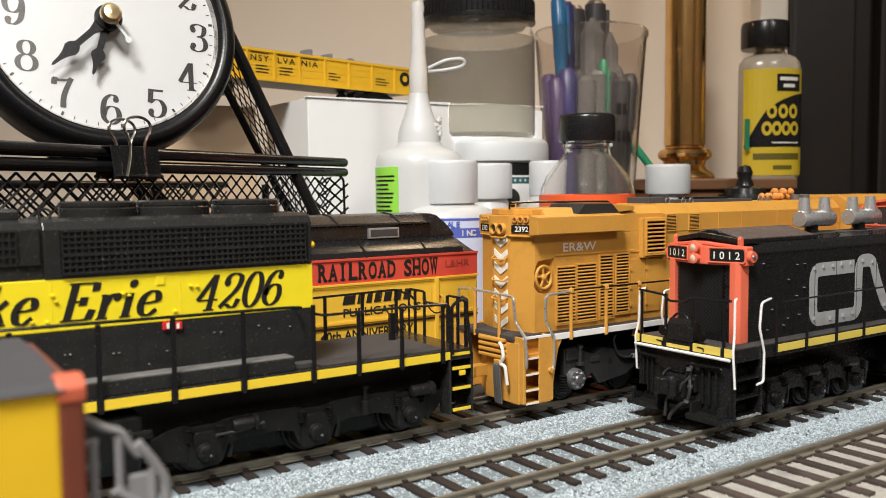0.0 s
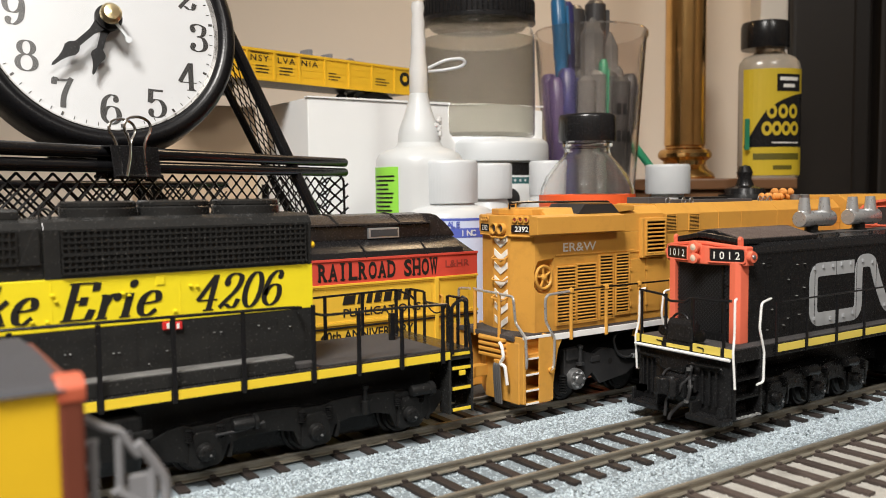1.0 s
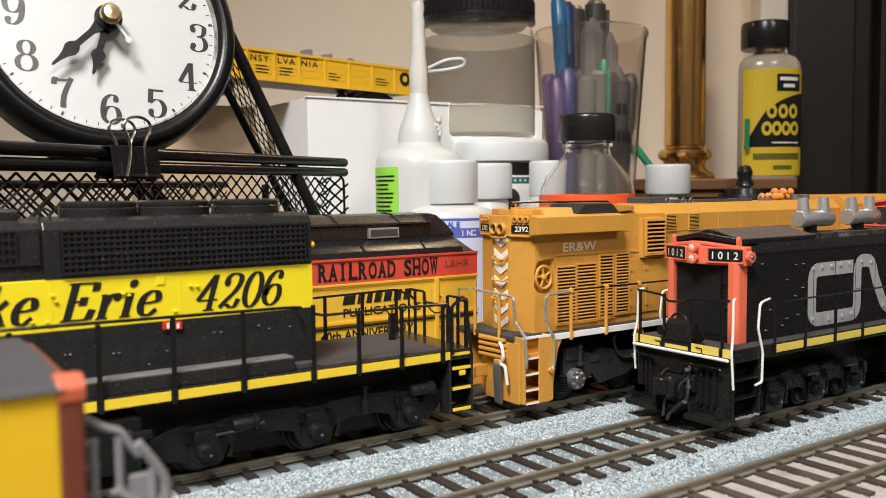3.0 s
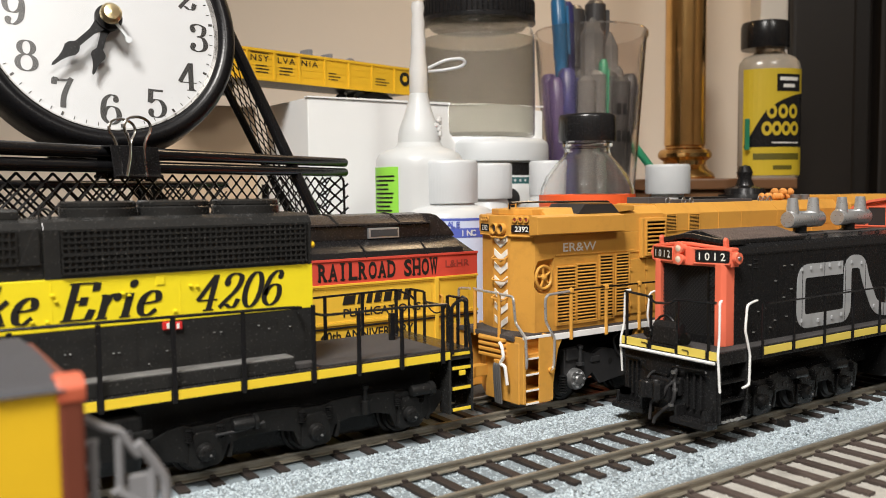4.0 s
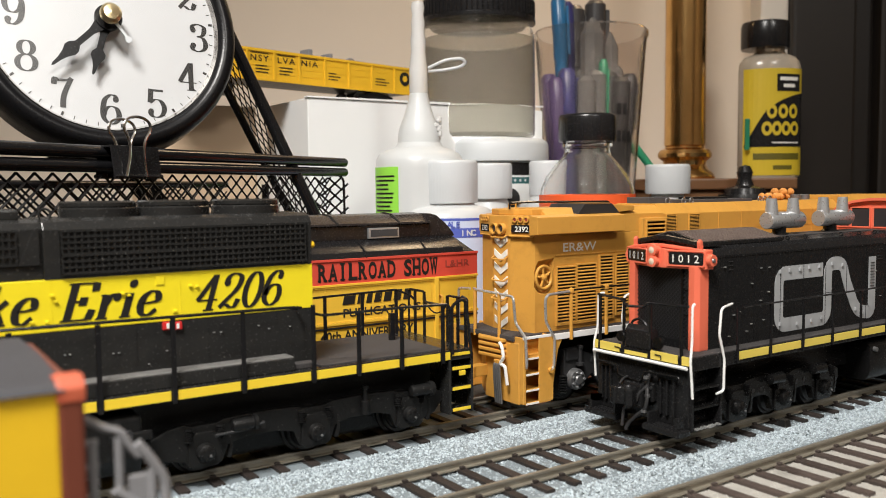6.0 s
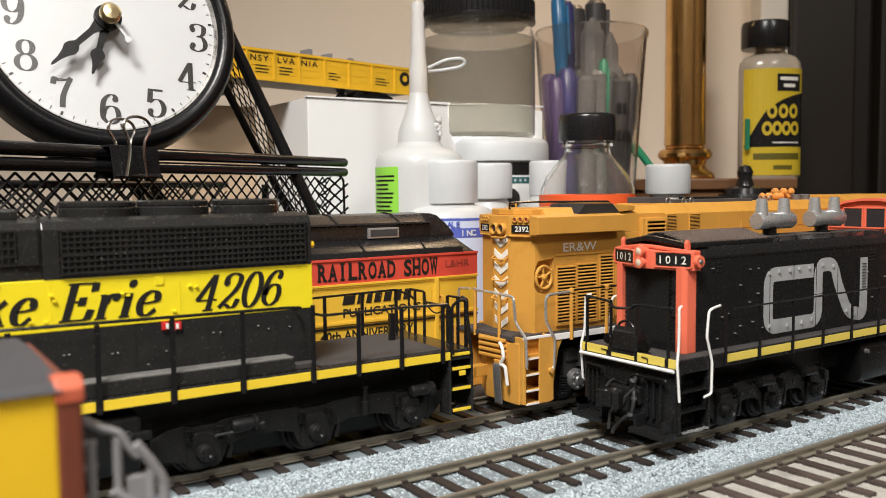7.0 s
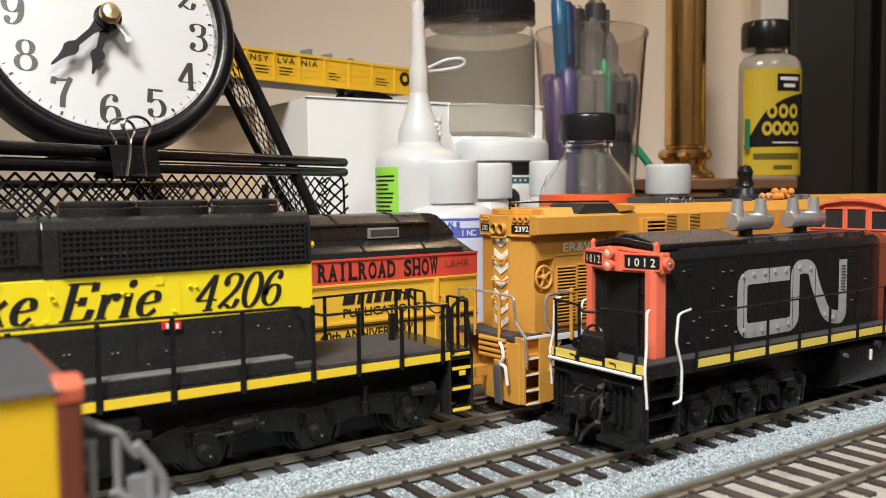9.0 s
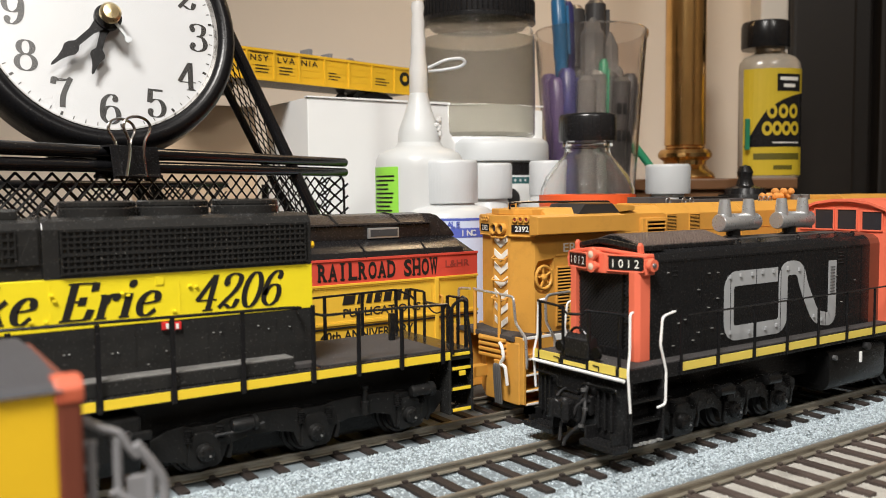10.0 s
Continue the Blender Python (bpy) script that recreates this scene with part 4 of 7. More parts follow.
        c = part("class_light", lathe([(1.5, 0), (1.6, 1.2), (1.2, 1.7)], 16, axis="y", at=(26.8, -14.6 if s > 0 else 13.0, 45.8)), "redorange", e, smooth=True)
        part("lens", lathe([(0.01, -0.6), (0.5, -0.45), (0.75, 0.1)], 12, axis="y", at=(26.8, -14.5 if s > 0 else 14.9, 45.8)), "steel", c, smooth=True)
    # roof screen, hood top and stacks
    screen = part("roof_screen", prism([(-10.2, 49.2), (10.2, 49.2), (10.2, 50.2), (1.2, 52.6), (-1.2, 52.6), (-10.2, 50.2)], "x", 27.5, 62.5, 0.15), "jet", e)
    b = bmesh.new()
    for k in range(30):
        x = 28.4 + k * 1.14
        for s in (-1, 1):
            prism([(s * 1.2, 52.55), (s * 1.2, 52.85), (s * 9.8, 50.5), (s * 9.8, 50.2)], "x", x - 0.16, x + 0.16, 0, b)
    for k in range(18):
        y = -9.4 + k * 1.105
        z = 52.6 - max(0, abs(y) - 1.2) * 0.267
        box(28.2, 62, y - 0.16, y + 0.16, z - 0.1, z + 0.22, bm=b)
    part("screen_mesh", b, "meshbrown", screen, "dark brown roof mesh", kind="stuff")
    part("screen_edge", box(60.5, 63.5, -10, -7, 49.4, 50.4, 0.2), "jet", e)
    for x in (66, 74.5, 93, 103, 112, 121):
        part("lifting_eye", tube([(x, -9.4 + 0.55 * math.cos(a * 0.6), 49.9 + 0.55 * math.sin(a * 0.6)) for a in range(11)], 0.22, 6), "jet", e)
    part("roof_strip", box(63.5, 124, -4.5, 4.5, 49.8, 50.15, 0.1), "deck", e)
    for x0 in (69.3, 96.0):
        st = part("exhaust_silencer", lathe([(0.01, 0), (2.35, 0.05), (2.55, 0.4), (2.55, 16.4), (2.3, 16.9), (0.01, 17.1)], 28, axis="x", at=(x0, 0, 54.4)), "silver", e, "silver twin-stack spark arrestor", smooth=True)
        for dx in (2.6, 13.4):
            part("exhaust_pipe", lathe([(2.1, 54.8), (2.0, 56.2), (1.45, 61.0), (1.15, 61.0), (1.1, 58)], 20, at=(x0 + dx, 0, 0)), "silver", st, smooth=True)
        part("stack_base", lathe([(2.7, 49.7), (2.7, 50.4), (2.0, 50.8), (2.0, 52.4)], 20, at=(x0 + 6.5, 0, 0)), "shade_black", st, smooth=True)
    # cab
    arch = [(16.4, 22), (16.4, 55.0), (14, 57.0), (9, 58.9), (3, 59.8), (-3, 59.8), (-9, 58.9), (-14, 57.0), (-16.4, 55.0), (-16.4, 22)]
    cab = part("cab", prism(arch, "x", 132, 178, 0.2), "redorange", e, "red-orange cab with arched roof")
    roof = [(17.4, 54.8), (14.6, 57.4), (9.2, 59.4), (3, 60.3), (-3, 60.3), (-9.2, 59.4), (-14.6, 57.4), (-17.4, 54.8), (-16.6, 54.4), (-14, 56.6), (-9, 58.5), (-3, 59.4), (3, 59.4), (9, 58.5), (14, 56.6), (16.6, 54.4)]
    part("cab_roof", prism(roof, "x", 130.6, 180, 0.1), "redorange", cab)
    for y0, y1, z1 in ((10.6, 14.6, 55.6), (3.4, 9.6, 56.8), (-4.4, 1.8, 56.8), (-12.6, -6.4, 56.2)):
        w = part("cab_window", box(131.75, 132.3, y0, y1, 50.6, z1, 0.2), "window", cab, "dark cab window pane")
        b = box(131.5, 132.2, y0 - 0.5, y0, 50.2, z1 + 0.4, 0.1)
        box(131.5, 132.2, y1, y1 + 0.5, 50.2, z1 + 0.4, 0.1, b)
        box(131.5, 132.2, y0, y1, z1, z1 + 0.5, 0.1, b)
        box(131.5, 132.2, y0, y1, 50.1, 50.6, 0.1, b)
        part("window_frame", b, "redorange", w)
    for x0, x1 in ((138, 150), (154, 166)):
        part("cab_window", box(x0, x1, -16.6, -16.2, 42, 53, 0.3), "window", cab)
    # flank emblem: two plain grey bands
    part("emblem", box(57, 57.4, -12.08, -11.9, 33, 33.4), "greyink", e)
    stroke([(v.x, v.z) for v in rounded([(79.6, 0, 40.2), (58.4, 0, 40.2), (58.4, 0, 25.6), (82.2, 0, 25.6), (82.2, 0, 33)], 3.4, 6)], 4.0, e, "greyink", -12.0)
    stroke([(v.x, v.z) for v in rounded([(82.2, 0, 33.2), (82.2, 0, 41.6), (90, 0, 41.6), (92, 0, 36), (98, 0, 26.4), (106.3, 0, 25.0), (106.3, 0, 30), (106.3, 0, 42.6)], 3.2, 6)], 4.0, e, "greyink", -12.0)
    hinge_row([(63, 41), (68, 41), (72.5, 41.2), (77.5, 41.2), (58.6, 40.8), (58.8, 26), (67, 25.4), (74, 25.6), (79, 26), (84, 41.6), (89.5, 41), (97, 27), (101, 25.6)], -12.12, "greyink", e, size=(0.8, 0.4, 1.0))
    b = bmesh.new()
    for k in range(9):
        box(105.2, 107.4, -12.3, -12.1, 33.4 + k * 0.9, 33.6 + k * 0.9, bm=b)
    part("emblem_louvres", b, "truck", e)
    # walkway and platform
    part("walkway", box(15.8, 180, -16.4, 16.4, 18.6, 22.0, 0.2), "jet", e)
    part("deck_plate", box(16.2, 132, -16.0, 16.0, 21.9, 22.25, 0.1), "deck", e, "worn dark brown tread plate")
    posts = [34.2, 48.3, 63.1, 77.6, 92.2, 106.8, 121.4]
    for a, c in zip(posts, posts[1:] + [133]):
        part("sill_stripe", box(a + 0.6, c - 0.7, -16.6, -16.3, 19.6, 21.7, 0.05), "pale", e, "pale yellow sill stripe")
    for x in posts:
        part("stanchion", box(x - 0.4, x + 0.4, -16.95, -16.5, 18.8, 33.6, 0.1), "wire", e)
    part("handrail", tube(rounded([(36, -16.8, 33.4), (50, -16.8, 33.4), (132, -16.8, 33.8)], 1), 0.26, 8), "wire", e)
    for y0, y1, z in ((15.4, 16.4, 0), (6.9, 14.4, 0), (-12.7, -3.9, 0), (-16.4, -14.1, 0)):
        part("end_stripe", box(15.5, 15.9, y0, y1, 20.2, 22.4, 0.05), "pale", e, "pale yellow platform edge")
    part("end_stripe", box(15.6, 15.9, -2.6, 5.3, 20.2, 21.2, 0.05), "pale", e)
    for y in (7.6, -6.6):
        part("stripe_latch", tube(rounded([(15.4, y + 1.1, 21.6), (15.4, y - 0.9, 21.5), (15.4, y - 0.9, 20.4)], 0.3), 0.16, 6), "shade_black", e)
    part("sill_bar", tube([(15.0, 16.4, 19.6), (15.0, -16.2, 19.6)], 0.45, 8), "white", e, "white painted sill bar")
    # white corner grab rails
    for s in (-1, 1):
        white_rail([(18.4, s * 15.6, 35.4), (16.8, s * 16.3, 35.2), (16.6, s * 16.4, 26), (15.6, s * 16.8, 21.5), (16.4, s * 16.9, 12.0)], e)
        white_rail([(33.4, s * 15.4, 34.3), (28.6, s * 16.6, 34.0), (27.4, s * 16.7, 33.4), (26.6, s * 16.8, 27), (28.6, s * 16.9, 20.5), (28.4, s * 16.9, 12.4), (25.6, s * 16.9, 12.0)], e)
    # front handrail
    for y in (15.0, 6.1, -3.2, -13.4):
        part("end_stanchion", box(16.0, 16.5, y - 0.4, y + 0.4, 19.8, 35.0 if abs(y) > 5 else 34.2, 0.1), "wire", e)
    part("end_handrail", tube(rounded([(16.2, 15.8, 35.2), (16.2, 7, 34.6), (16.2, 4.8, 33.0), (16.2, -1.0, 33.4), (16.2, -2.2, 34.6), (16.2, -15.6, 35.0)], 0.8), 0.36, 8), "wire", e)
    dp = part("drop_step", prism([(15.6, 22.2), (19.6, 22.2), (19.0, 27.6), (17.2, 28.4), (16.0, 27)], "y", -3.6, 5.4, 0.5), "jet", e)
    part("step_hoop", tube([(17.8, 2.2 + 3.0 * math.cos(a * math.pi / 12), 27.0 + 2.6 * math.sin(a * math.pi / 12)) for a in range(13)], 0.35, 6), "jet", dp)
    part("brake_wheel", lathe([(1.3, 0), (1.5, 0.4), (1.3, 0.8)], 18, axis="x", at=(15.4, 6.8, 24.6)), "shade_black", e, smooth=True)
    part("valve", lathe([(1.5, 0), (1.7, 0.6), (1.1, 0.9), (0.01, 1.2)], 18, axis="x", at=(16.2, -5.6, 24.4)), "shade_black", e, smooth=True)
    # pilot, steps and coupler
    part("pilot", box(16.2, 17.4, -15.8, 15.8, 4.0, 18.8, 0.3), "jet", e)
    for s in (1, -1):
        for y in ((13.6, 12.0, 10.3) if s > 0 else (-7.3, -9.5, -11.7)):
            part("pilot_rib", box(15.3, 16.4, y - 0.32, y + 0.32, 6.4, 16.0, 0.15), "jet", e)
        part("rib_cap", box(15.2, 16.4, 9.6 if s > 0 else -12.6, 14.4 if s > 0 else -6.4, 15.8, 16.7, 0.2), "jet", e)
        part("footboard", box(11.6, 16.4, min(s * 4.6, s * 16.4), max(s * 4.6, s * 16.4), 2.5, 4.1, 0.35), "jet", e, "scuffed black footboard")
        for y in (6.0, 14.8):
            part("footboard_bracket", box(12.4, 16.4, s * y - 0.4, s * y + 0.4, 4.0, 7.2, 0.2), "jet", e)
        for x in (17.2, 28.2):
            part("step_plate", box(x - 0.4, x + 0.4, min(s * 12, s * 16.4), max(s * 12, s * 16.4), 3.4, 19, 0.12), "jet", e)
        part("step_back", box(17.0, 28.4, min(s * 11.4, s * 12.0), max(s * 11.4, s * 12.0), 3.4, 19, 0.1), "jet", e)
        for z in (4.2, 9.2, 14.2):
            part("step", box(17.2, 28.2, min(s * 12, s * 16.2), max(s * 12, s * 16.2), z - 0.6, z, 0.1), "shade_black", e)
    part("uncoupling_lever", tube(rounded([(14.6, 14.5, 17.2), (14.6, 6.5, 16.9), (14.4, 6.2, 14.6), (14.4, -1.6, 13.8), (14.4, -3.2, 16.8), (14.6, -14, 17.2), (14.8, -14.6, 15.6)], 0.8), 0.32, 8), "shade_black", e)
    part("buffer_plate", box(14.6, 16.4, -5.6, 5.6, 9.0, 14.0, 0.5), "jet", e)
    part("coupler_pocket", box(12.6, 16, -3.6, 3.6, 7.4, 13.6, 0.6), "jet", e)
    cp = part("coupler", prism([(13, -1.6), (11.6, -2.8), (9.4, -3.4), (8.2, -2.4), (8.8, -1.2), (9.8, -0.4), (9.4, 1.0), (8.0, 1.6), (8.2, 3.4), (10.4, 3.8), (13, 2.2)], "z", 8.2, 12.8, 0.45), "jet", e, "oily black knuckle coupler")
    part("knuckle_pin", lathe([(0.01, 7.6), (0.75, 7.6), (0.75, 13.4), (0.5, 13.7), (0.01, 13.7)], 12, at=(9.7, -1.8, 0)), "truck", cp, "worn bright pin", smooth=True)
    part("pin_lifter", tube(rounded([(14.4, 3.0, 14.6), (12.2, 2.6, 14.2), (10.6, 2.2, 13.2)], 0.6), 0.3, 6), "truck", cp)
    for y in (5.0, -5.0):
        part("buffer_bolt", disc(14.3, y, 12.8, 0.45, 0.5, "x", 6), "truck", e)
    part("air_hose", tube(rounded([(15.2, -4.4, 17.0), (14.0, -4.6, 15.6), (14.2, -4.0, 13.0), (12.8, -5.4, 10.4), (12.6, -5.0, 7.4), (12.0, -2.0, 5.2), (11.4, 0.2, 2.6), (11.2, 0.4, 1.2)], 1.4), 0.5, 8), "truck", e, "rubber air hose", smooth=True)
    part("air_hose", tube(rounded([(14.0, -4.4, 13.4), (12.4, -2.6, 11.2), (12.0, -2.2, 8.6), (11.6, 1.6, 7.2), (11.2, 1.8, 2.0)], 1.4), 0.42, 8), "truck", e, "rubber air hose", smooth=True)
    for y, z in ((-4.4, 15.6), (-4.9, 11.0), (-4.6, 7.0)):
        part("hose_clamp", lathe([(0.72, -0.35), (0.72, 0.35)], 10, at=(13.4 if z > 10 else 12.4, y, z)), "steel", e, smooth=True)
    rnd = random.Random(31)
    b = bmesh.new()
    for k in range(14):
        x, w = 18.0 + k * 0.66, rnd.uniform(0.4, 1.1)
        box(x, x + w, -16.75 - rnd.uniform(0, 0.2), -16.3, 3.5 + rnd.uniform(0, 0.3), 3.95 + rnd.uniform(0, 0.35), 0.05, b)
    part("scuffed_edge", b, "scuffed", e, "scuffed bare metal step edge")
    # running gear
    part("underframe", box(18, 180, -8.0, 8.0, 9.0, 18.8), "shade_black", e)
    t = bogie(e, 30, 86)
    for x, z in ((50, 12), (70, 12.2)):
        part("brake_cylinder", lathe([(0.01, 0), (1.4, 0.3), (1.6, 5.5), (0.01, 6)], 18, axis="x", at=(x, -15.2, z)), "shade_black", t, smooth=True)
    tank = part("fuel_tank", prism([(-15.6, 8.2), (-15.3, 6.6), (-14.5, 5.3), (-13.2, 4.6), (13.2, 4.6), (14.5, 5.3), (15.3, 6.6), (15.6, 8.2), (15.6, 15.4), (14.6, 16.6), (-14.6, 16.6), (-15.6, 15.4)], "x", 100, 130, 0.5), "shade_black", e, smooth=True)
    part("sight_glass", box(115.6, 116.6, -16.0, -15.4, 11.6, 14.8, 0.15), "white", tank, "white sight glass")
    part("filler_cap", lathe([(1.1, -16.8), (1.1, -15)], 14, axis="y", at=(119, 0, 16.2)), "truck", tank, smooth=True)
    part("drain_valve", lathe([(0.7, -16.6), (0.8, -15.2)], 10, axis="y", at=(102, 0, 14.6)), "steel", tank, smooth=True)
    bogie(e, 134, 178)
    return e


CN = switcher()


def carve(ob, cutter):
    """Takes the cutter's shape out of a mesh."""
    tool = part("cutter", cutter, "orange", ob.parent)
    m = ob.modifiers.new("cut", "BOOLEAN")
    m.operation, m.solver, m.object = "DIFFERENCE", "EXACT", tool
    me = bpy.data.meshes.new_from_object(ob.evaluated_get(bpy.context.evaluated_depsgraph_get()))
    ob.modifiers.remove(m)
    ob.data = me
    bpy.data.objects.remove(tool)


def orange_engine():
    e = thing("diesel_engine", "weathered orange road diesel with white chevrons on its nose", "locomotive", "model trains", (0, Y_A, 0))
    plan = [(-8.0, -12.2), (-10.6, -4.0), (-10.9, 4.0), (-8.6, 12.2), (47, 12.2), (47, -12.2)]
    hood = part("hood", prism(plan, "z", 22.2, 50.8, 0.2), "orange", e, "orange painted hood with panel lines")
    # the hand brake sits in a deep bay with slanting walls
    face = [(-8.4, 35.6), (-6.2, 33.2), (-2.6, 33.0), (-0.6, 35.2), (0.3, 45.2), (-6.6, 44.4), (-8.4, 40.8)]
    rear = [(-6.6, 36.4), (-5.6, 35.0), (-2.9, 34.9), (-1.6, 36.2), (-1.5, 41.6), (-5.6, 41.6), (-6.6, 40.4)]
    b = bmesh.new()
    lo = [b.verts.new((x - 0.4, -13.5, z)) for x, z in face]
    hi = [b.verts.new((x, -9.4, z)) for x, z in rear]
    b.faces.new(lo), b.faces.new(hi)
    for i in range(7):
        b.faces.new((lo[i], lo[(i + 1) % 7], hi[(i + 1) % 7], hi[i]))
    bmesh.ops.recalc_face_normals(b, faces=b.faces)
    carve(hood, b)
    head = part("number_board_head", prism([(-8.4, -12.9), (-11.2, -4.2), (-11.5, 4.2), (-9.0, 12.9), (-3, 12.9), (-3, -12.9)], "z", 50.6, 56.8, 0.25), "orange", e)
    part("head_top", prism([(-6.6, -9.5), (-8.8, -3.4), (-9.0, 3.4), (-7.0, 9.5), (-2, 9.5), (-2, -9.5)], "z", 56.8, 58.6, 0.3), "orange", head)
    for s in (1, -1):
        o = Vector((-11.25, s * 4.2, 0))
        d = Vector((2.8 if s < 0 else 2.5, s * 8.7, 0)).normalized()
        n = Vector((-abs(d.y), d.x * s, 0))
        base = Matrix.Translation((0, 0, 0)) @ Matrix((-d * s, Vector((0, 0, 1)), n)).transposed().to_4x4()
        c = o + d * 4.6
        b = box(-3.4, 3.4, -1.15, 1.15, -0.3, 0.35, 0.08)
        bmesh.ops.transform(b, matrix=Matrix.Translation(c + Vector((0, 0, 52.9))) @ base, verts=b.verts)
        board = part("number_board", b, "gloss", head, "black number board")
        lettering("2392", 1.6, 4.7, Matrix.Translation(c + Vector((0, 0, 52.9))) @ base @ Matrix.Translation((-2.1, -0.8, 0.34)), "chevron", board, "road_number", 0.02)
        for k in range(3):
            q = o + d * (2.4 + k * 2.0)
            b = lathe([(0.9, -0.2), (0.9, 0.5), (0.6, 0.55), (0.55, 0.2), (0.01, 0.2)], 14)
            bmesh.ops.transform(b, matrix=Matrix.Translation(q + Vector((0, 0, 55.6))) @ base, verts=b.verts)
            m = part("marker_lamp", b, "orange", head, smooth=True)
            b = lathe([(0.55, 0.22), (0.01, 0.4)], 12)
            bmesh.ops.transform(b, matrix=Matrix.Translation(q + Vector((0, 0, 55.6))) @ base, verts=b.verts)
            part("lens", b, "carred_dim", m, smooth=True)
        b = tube([tuple(Matrix(base) @ Vector((-4, -2.2, 0.2)) + c + Vector((0, 0, 52.9))), tuple(Matrix(base) @ Vector((4, -2.2, 0.2)) + c + Vector((0, 0, 52.9)))], 0.25, 6)
        part("board_ledge", b, "orange", head)
    for y in (1.7, -1.7):
        h = part("headlight", lathe([(0.01, 0.3), (1.6, 0.3), (1.75, -0.9), (1.6, -1.2), (1.25, -1.1), (1.1, -0.3), (0.01, -0.2)], 20, axis="x", at=(-11.5, y, 52.8)), "orange", head, smooth=True)
        part("lens", lathe([(1.1, -0.35), (0.7, -0.6), (0.01, -0.7)], 16, axis="x", at=(-11.5, y, 52.8)), "window", h, smooth=True)
    part("top_handle", tube(rounded([(-7, -2.5, 58.6), (-7, -2.5, 60.2), (-7, 0.8, 60.2), (-7, 0.8, 58.6)], 0.5), 0.28, 6), "orange", e)
    # chevrons down the nose
    for k in range(7):
        z = 49.6 - k * 4.05
        for s in (1, -1):
            b = prism([(0, z - 2.6), (0, z - 0.7), (s * 3.0, z + 1.2), (s * 3.0, z - 0.7)], "x", -11.05, -10.5)
            part("chevron", b, "chevron", e, "white chevron stripe")
    for z in (50.2, 43.6, 37.2, 31.6):
        part("nose_grab_iron", tube(rounded([(-10.8, 3.2, z + 0.8), (-12.2, 3.2, z), (-12.2, -3.0, z), (-10.8, -3.0, z + 0.8)], 0.5), 0.26, 6), "orange", e)
    # radiator wing and roof
    part("radiator_wing", prism([(-12.2, 51.0), (-16.0, 51.4), (-16.0, 56.4), (-12.2, 57.0)], "x", -10.0, 25.2, 0.2), "orange", e, "overhanging radiator wing")
    part("radiator_wing", prism([(12.2, 51.0), (16.0, 51.4), (16.0, 56.4), (12.2, 57.0)], "x", -7.0, 25.2, 0.2), "orange", e)
    part("upper_hood", prism([(-12.2, 50.8), (12.2, 50.8), (12.2, 56.4), (8.5, 58.8), (-8.5, 58.8), (-12.2, 56.4)], "x", -3, 47, 0.15), "orange", e)
    part("roof_intake", prism([(8, 56.8), (26, 56.8), (22.5, 59.9), (11, 59.9)], "y", -13.2, 2, 0.2), "truck", e, "dark sloping roof intake")
    for k in range(7):
        part("intake_slat", box(13.0 + k * 1.3, 13.5 + k * 1.3, -13.3, 1.5, 59.7, 60.2, 0.05), "brownshade", e)
    part("roof_panel", prism([(22.8, 56.8), (33, 57.6), (33, 59.0), (22.8, 59.6)], "y", -12.6, 2, 0.2), "orange", e)
    part("roof_rail", tube(rounded([(-9, -2, 58.6), (-9, -2, 60.4), (0, -3, 60.6), (30, -4, 60.3), (31, -4, 59)], 0.6), 0.33, 6), "wire", e)
    # long hood behind
    part("long_hood", prism([(-11.8, 22.2), (11.8, 22.2), (11.8, 56.0), (8.6, 59.3), (-8.6, 59.3), (-11.8, 56.0)], "x", 47, 150, 0.15), "orange", e)
    part("cab_end", prism([(-15, 22.2), (15, 22.2), (15, 57.5), (10, 61.0), (-10, 61.0), (-15, 57.5)], "x", 152, 200, 0.3), "orange", e)
    b = bmesh.new()
    for x in (75.5, 88, 109, 131):
        prism([(-11.95, 24), (-11.75, 24), (-11.75, 56), (-8.6, 59.2), (-8.6, 59.4), (-11.95, 56.05)], "x", x - 0.12, x + 0.12, 0, b)
    box(48, 150, -11.93, -11.75, 50.2, 50.4, bm=b)
    part("panel_seams", b, "orange", e)
    part("roof_hatch", box(48, 58, -5, 5, 59.2, 61.4, 0.3), "roofgrey", e, "dark grey roof hatch")
    part("roof_walk", box(58, 102, -6, 6, 59.2, 60.4, 0.2), "roofgrey", e)
    part("roof_vent", box(72, 92, -3, 3, 60.3, 61.2, 0.2), "frame", e)
    for x in (54, 62, 66, 104, 107, 110):
        part("lifting_ring", tube([(x + 1.0 * math.cos(a * 0.55), -7.8, 60.0 + 1.0 * math.sin(a * 0.55)) for a in range(12)], 0.25, 6), "steel", e)
    for x in (135, 141):
        part("roof_cap", lathe([(2, 59.2), (2, 61), (1.6, 61.4), (0.01, 61.4)], 16, at=(x, -2, 0)), "steel", e, smooth=True)
    louvres(e, 48.8, 53.4, 50.4, 55.6, -11.9, 11, "orange", proud=0.3, frame_w=0.3)
    louvres(e, 60, 65, 50.4, 55.4, -11.9, 11, "orange", proud=0.3, frame_w=0.3)
    # flank
    louvres(e, 0.6, 7.8, 24.2, 41.0, -12.2, 17, "orange", proud=0.55)
    louvres(e, 8.6, 16.4, 24.2, 41.4, -12.2, 17, "orange", proud=0.55)
    louvres(e, 18.2, 23.6, 24.4, 43.6, -12.2, 19, "orange", proud=0.55)
    louvres(e, 25.2, 30.6, 25.2, 43.8, -12.2, 19, "orange", proud=0.55)
    part("vent_housing", box(35.6, 47.2, -13.6, -12, 42.2, 55.0, 0.3), "orange", e)
    louvres(e, 37.4, 45.6, 43.4, 53.8, -13.55, 8, "orange", proud=0.7)
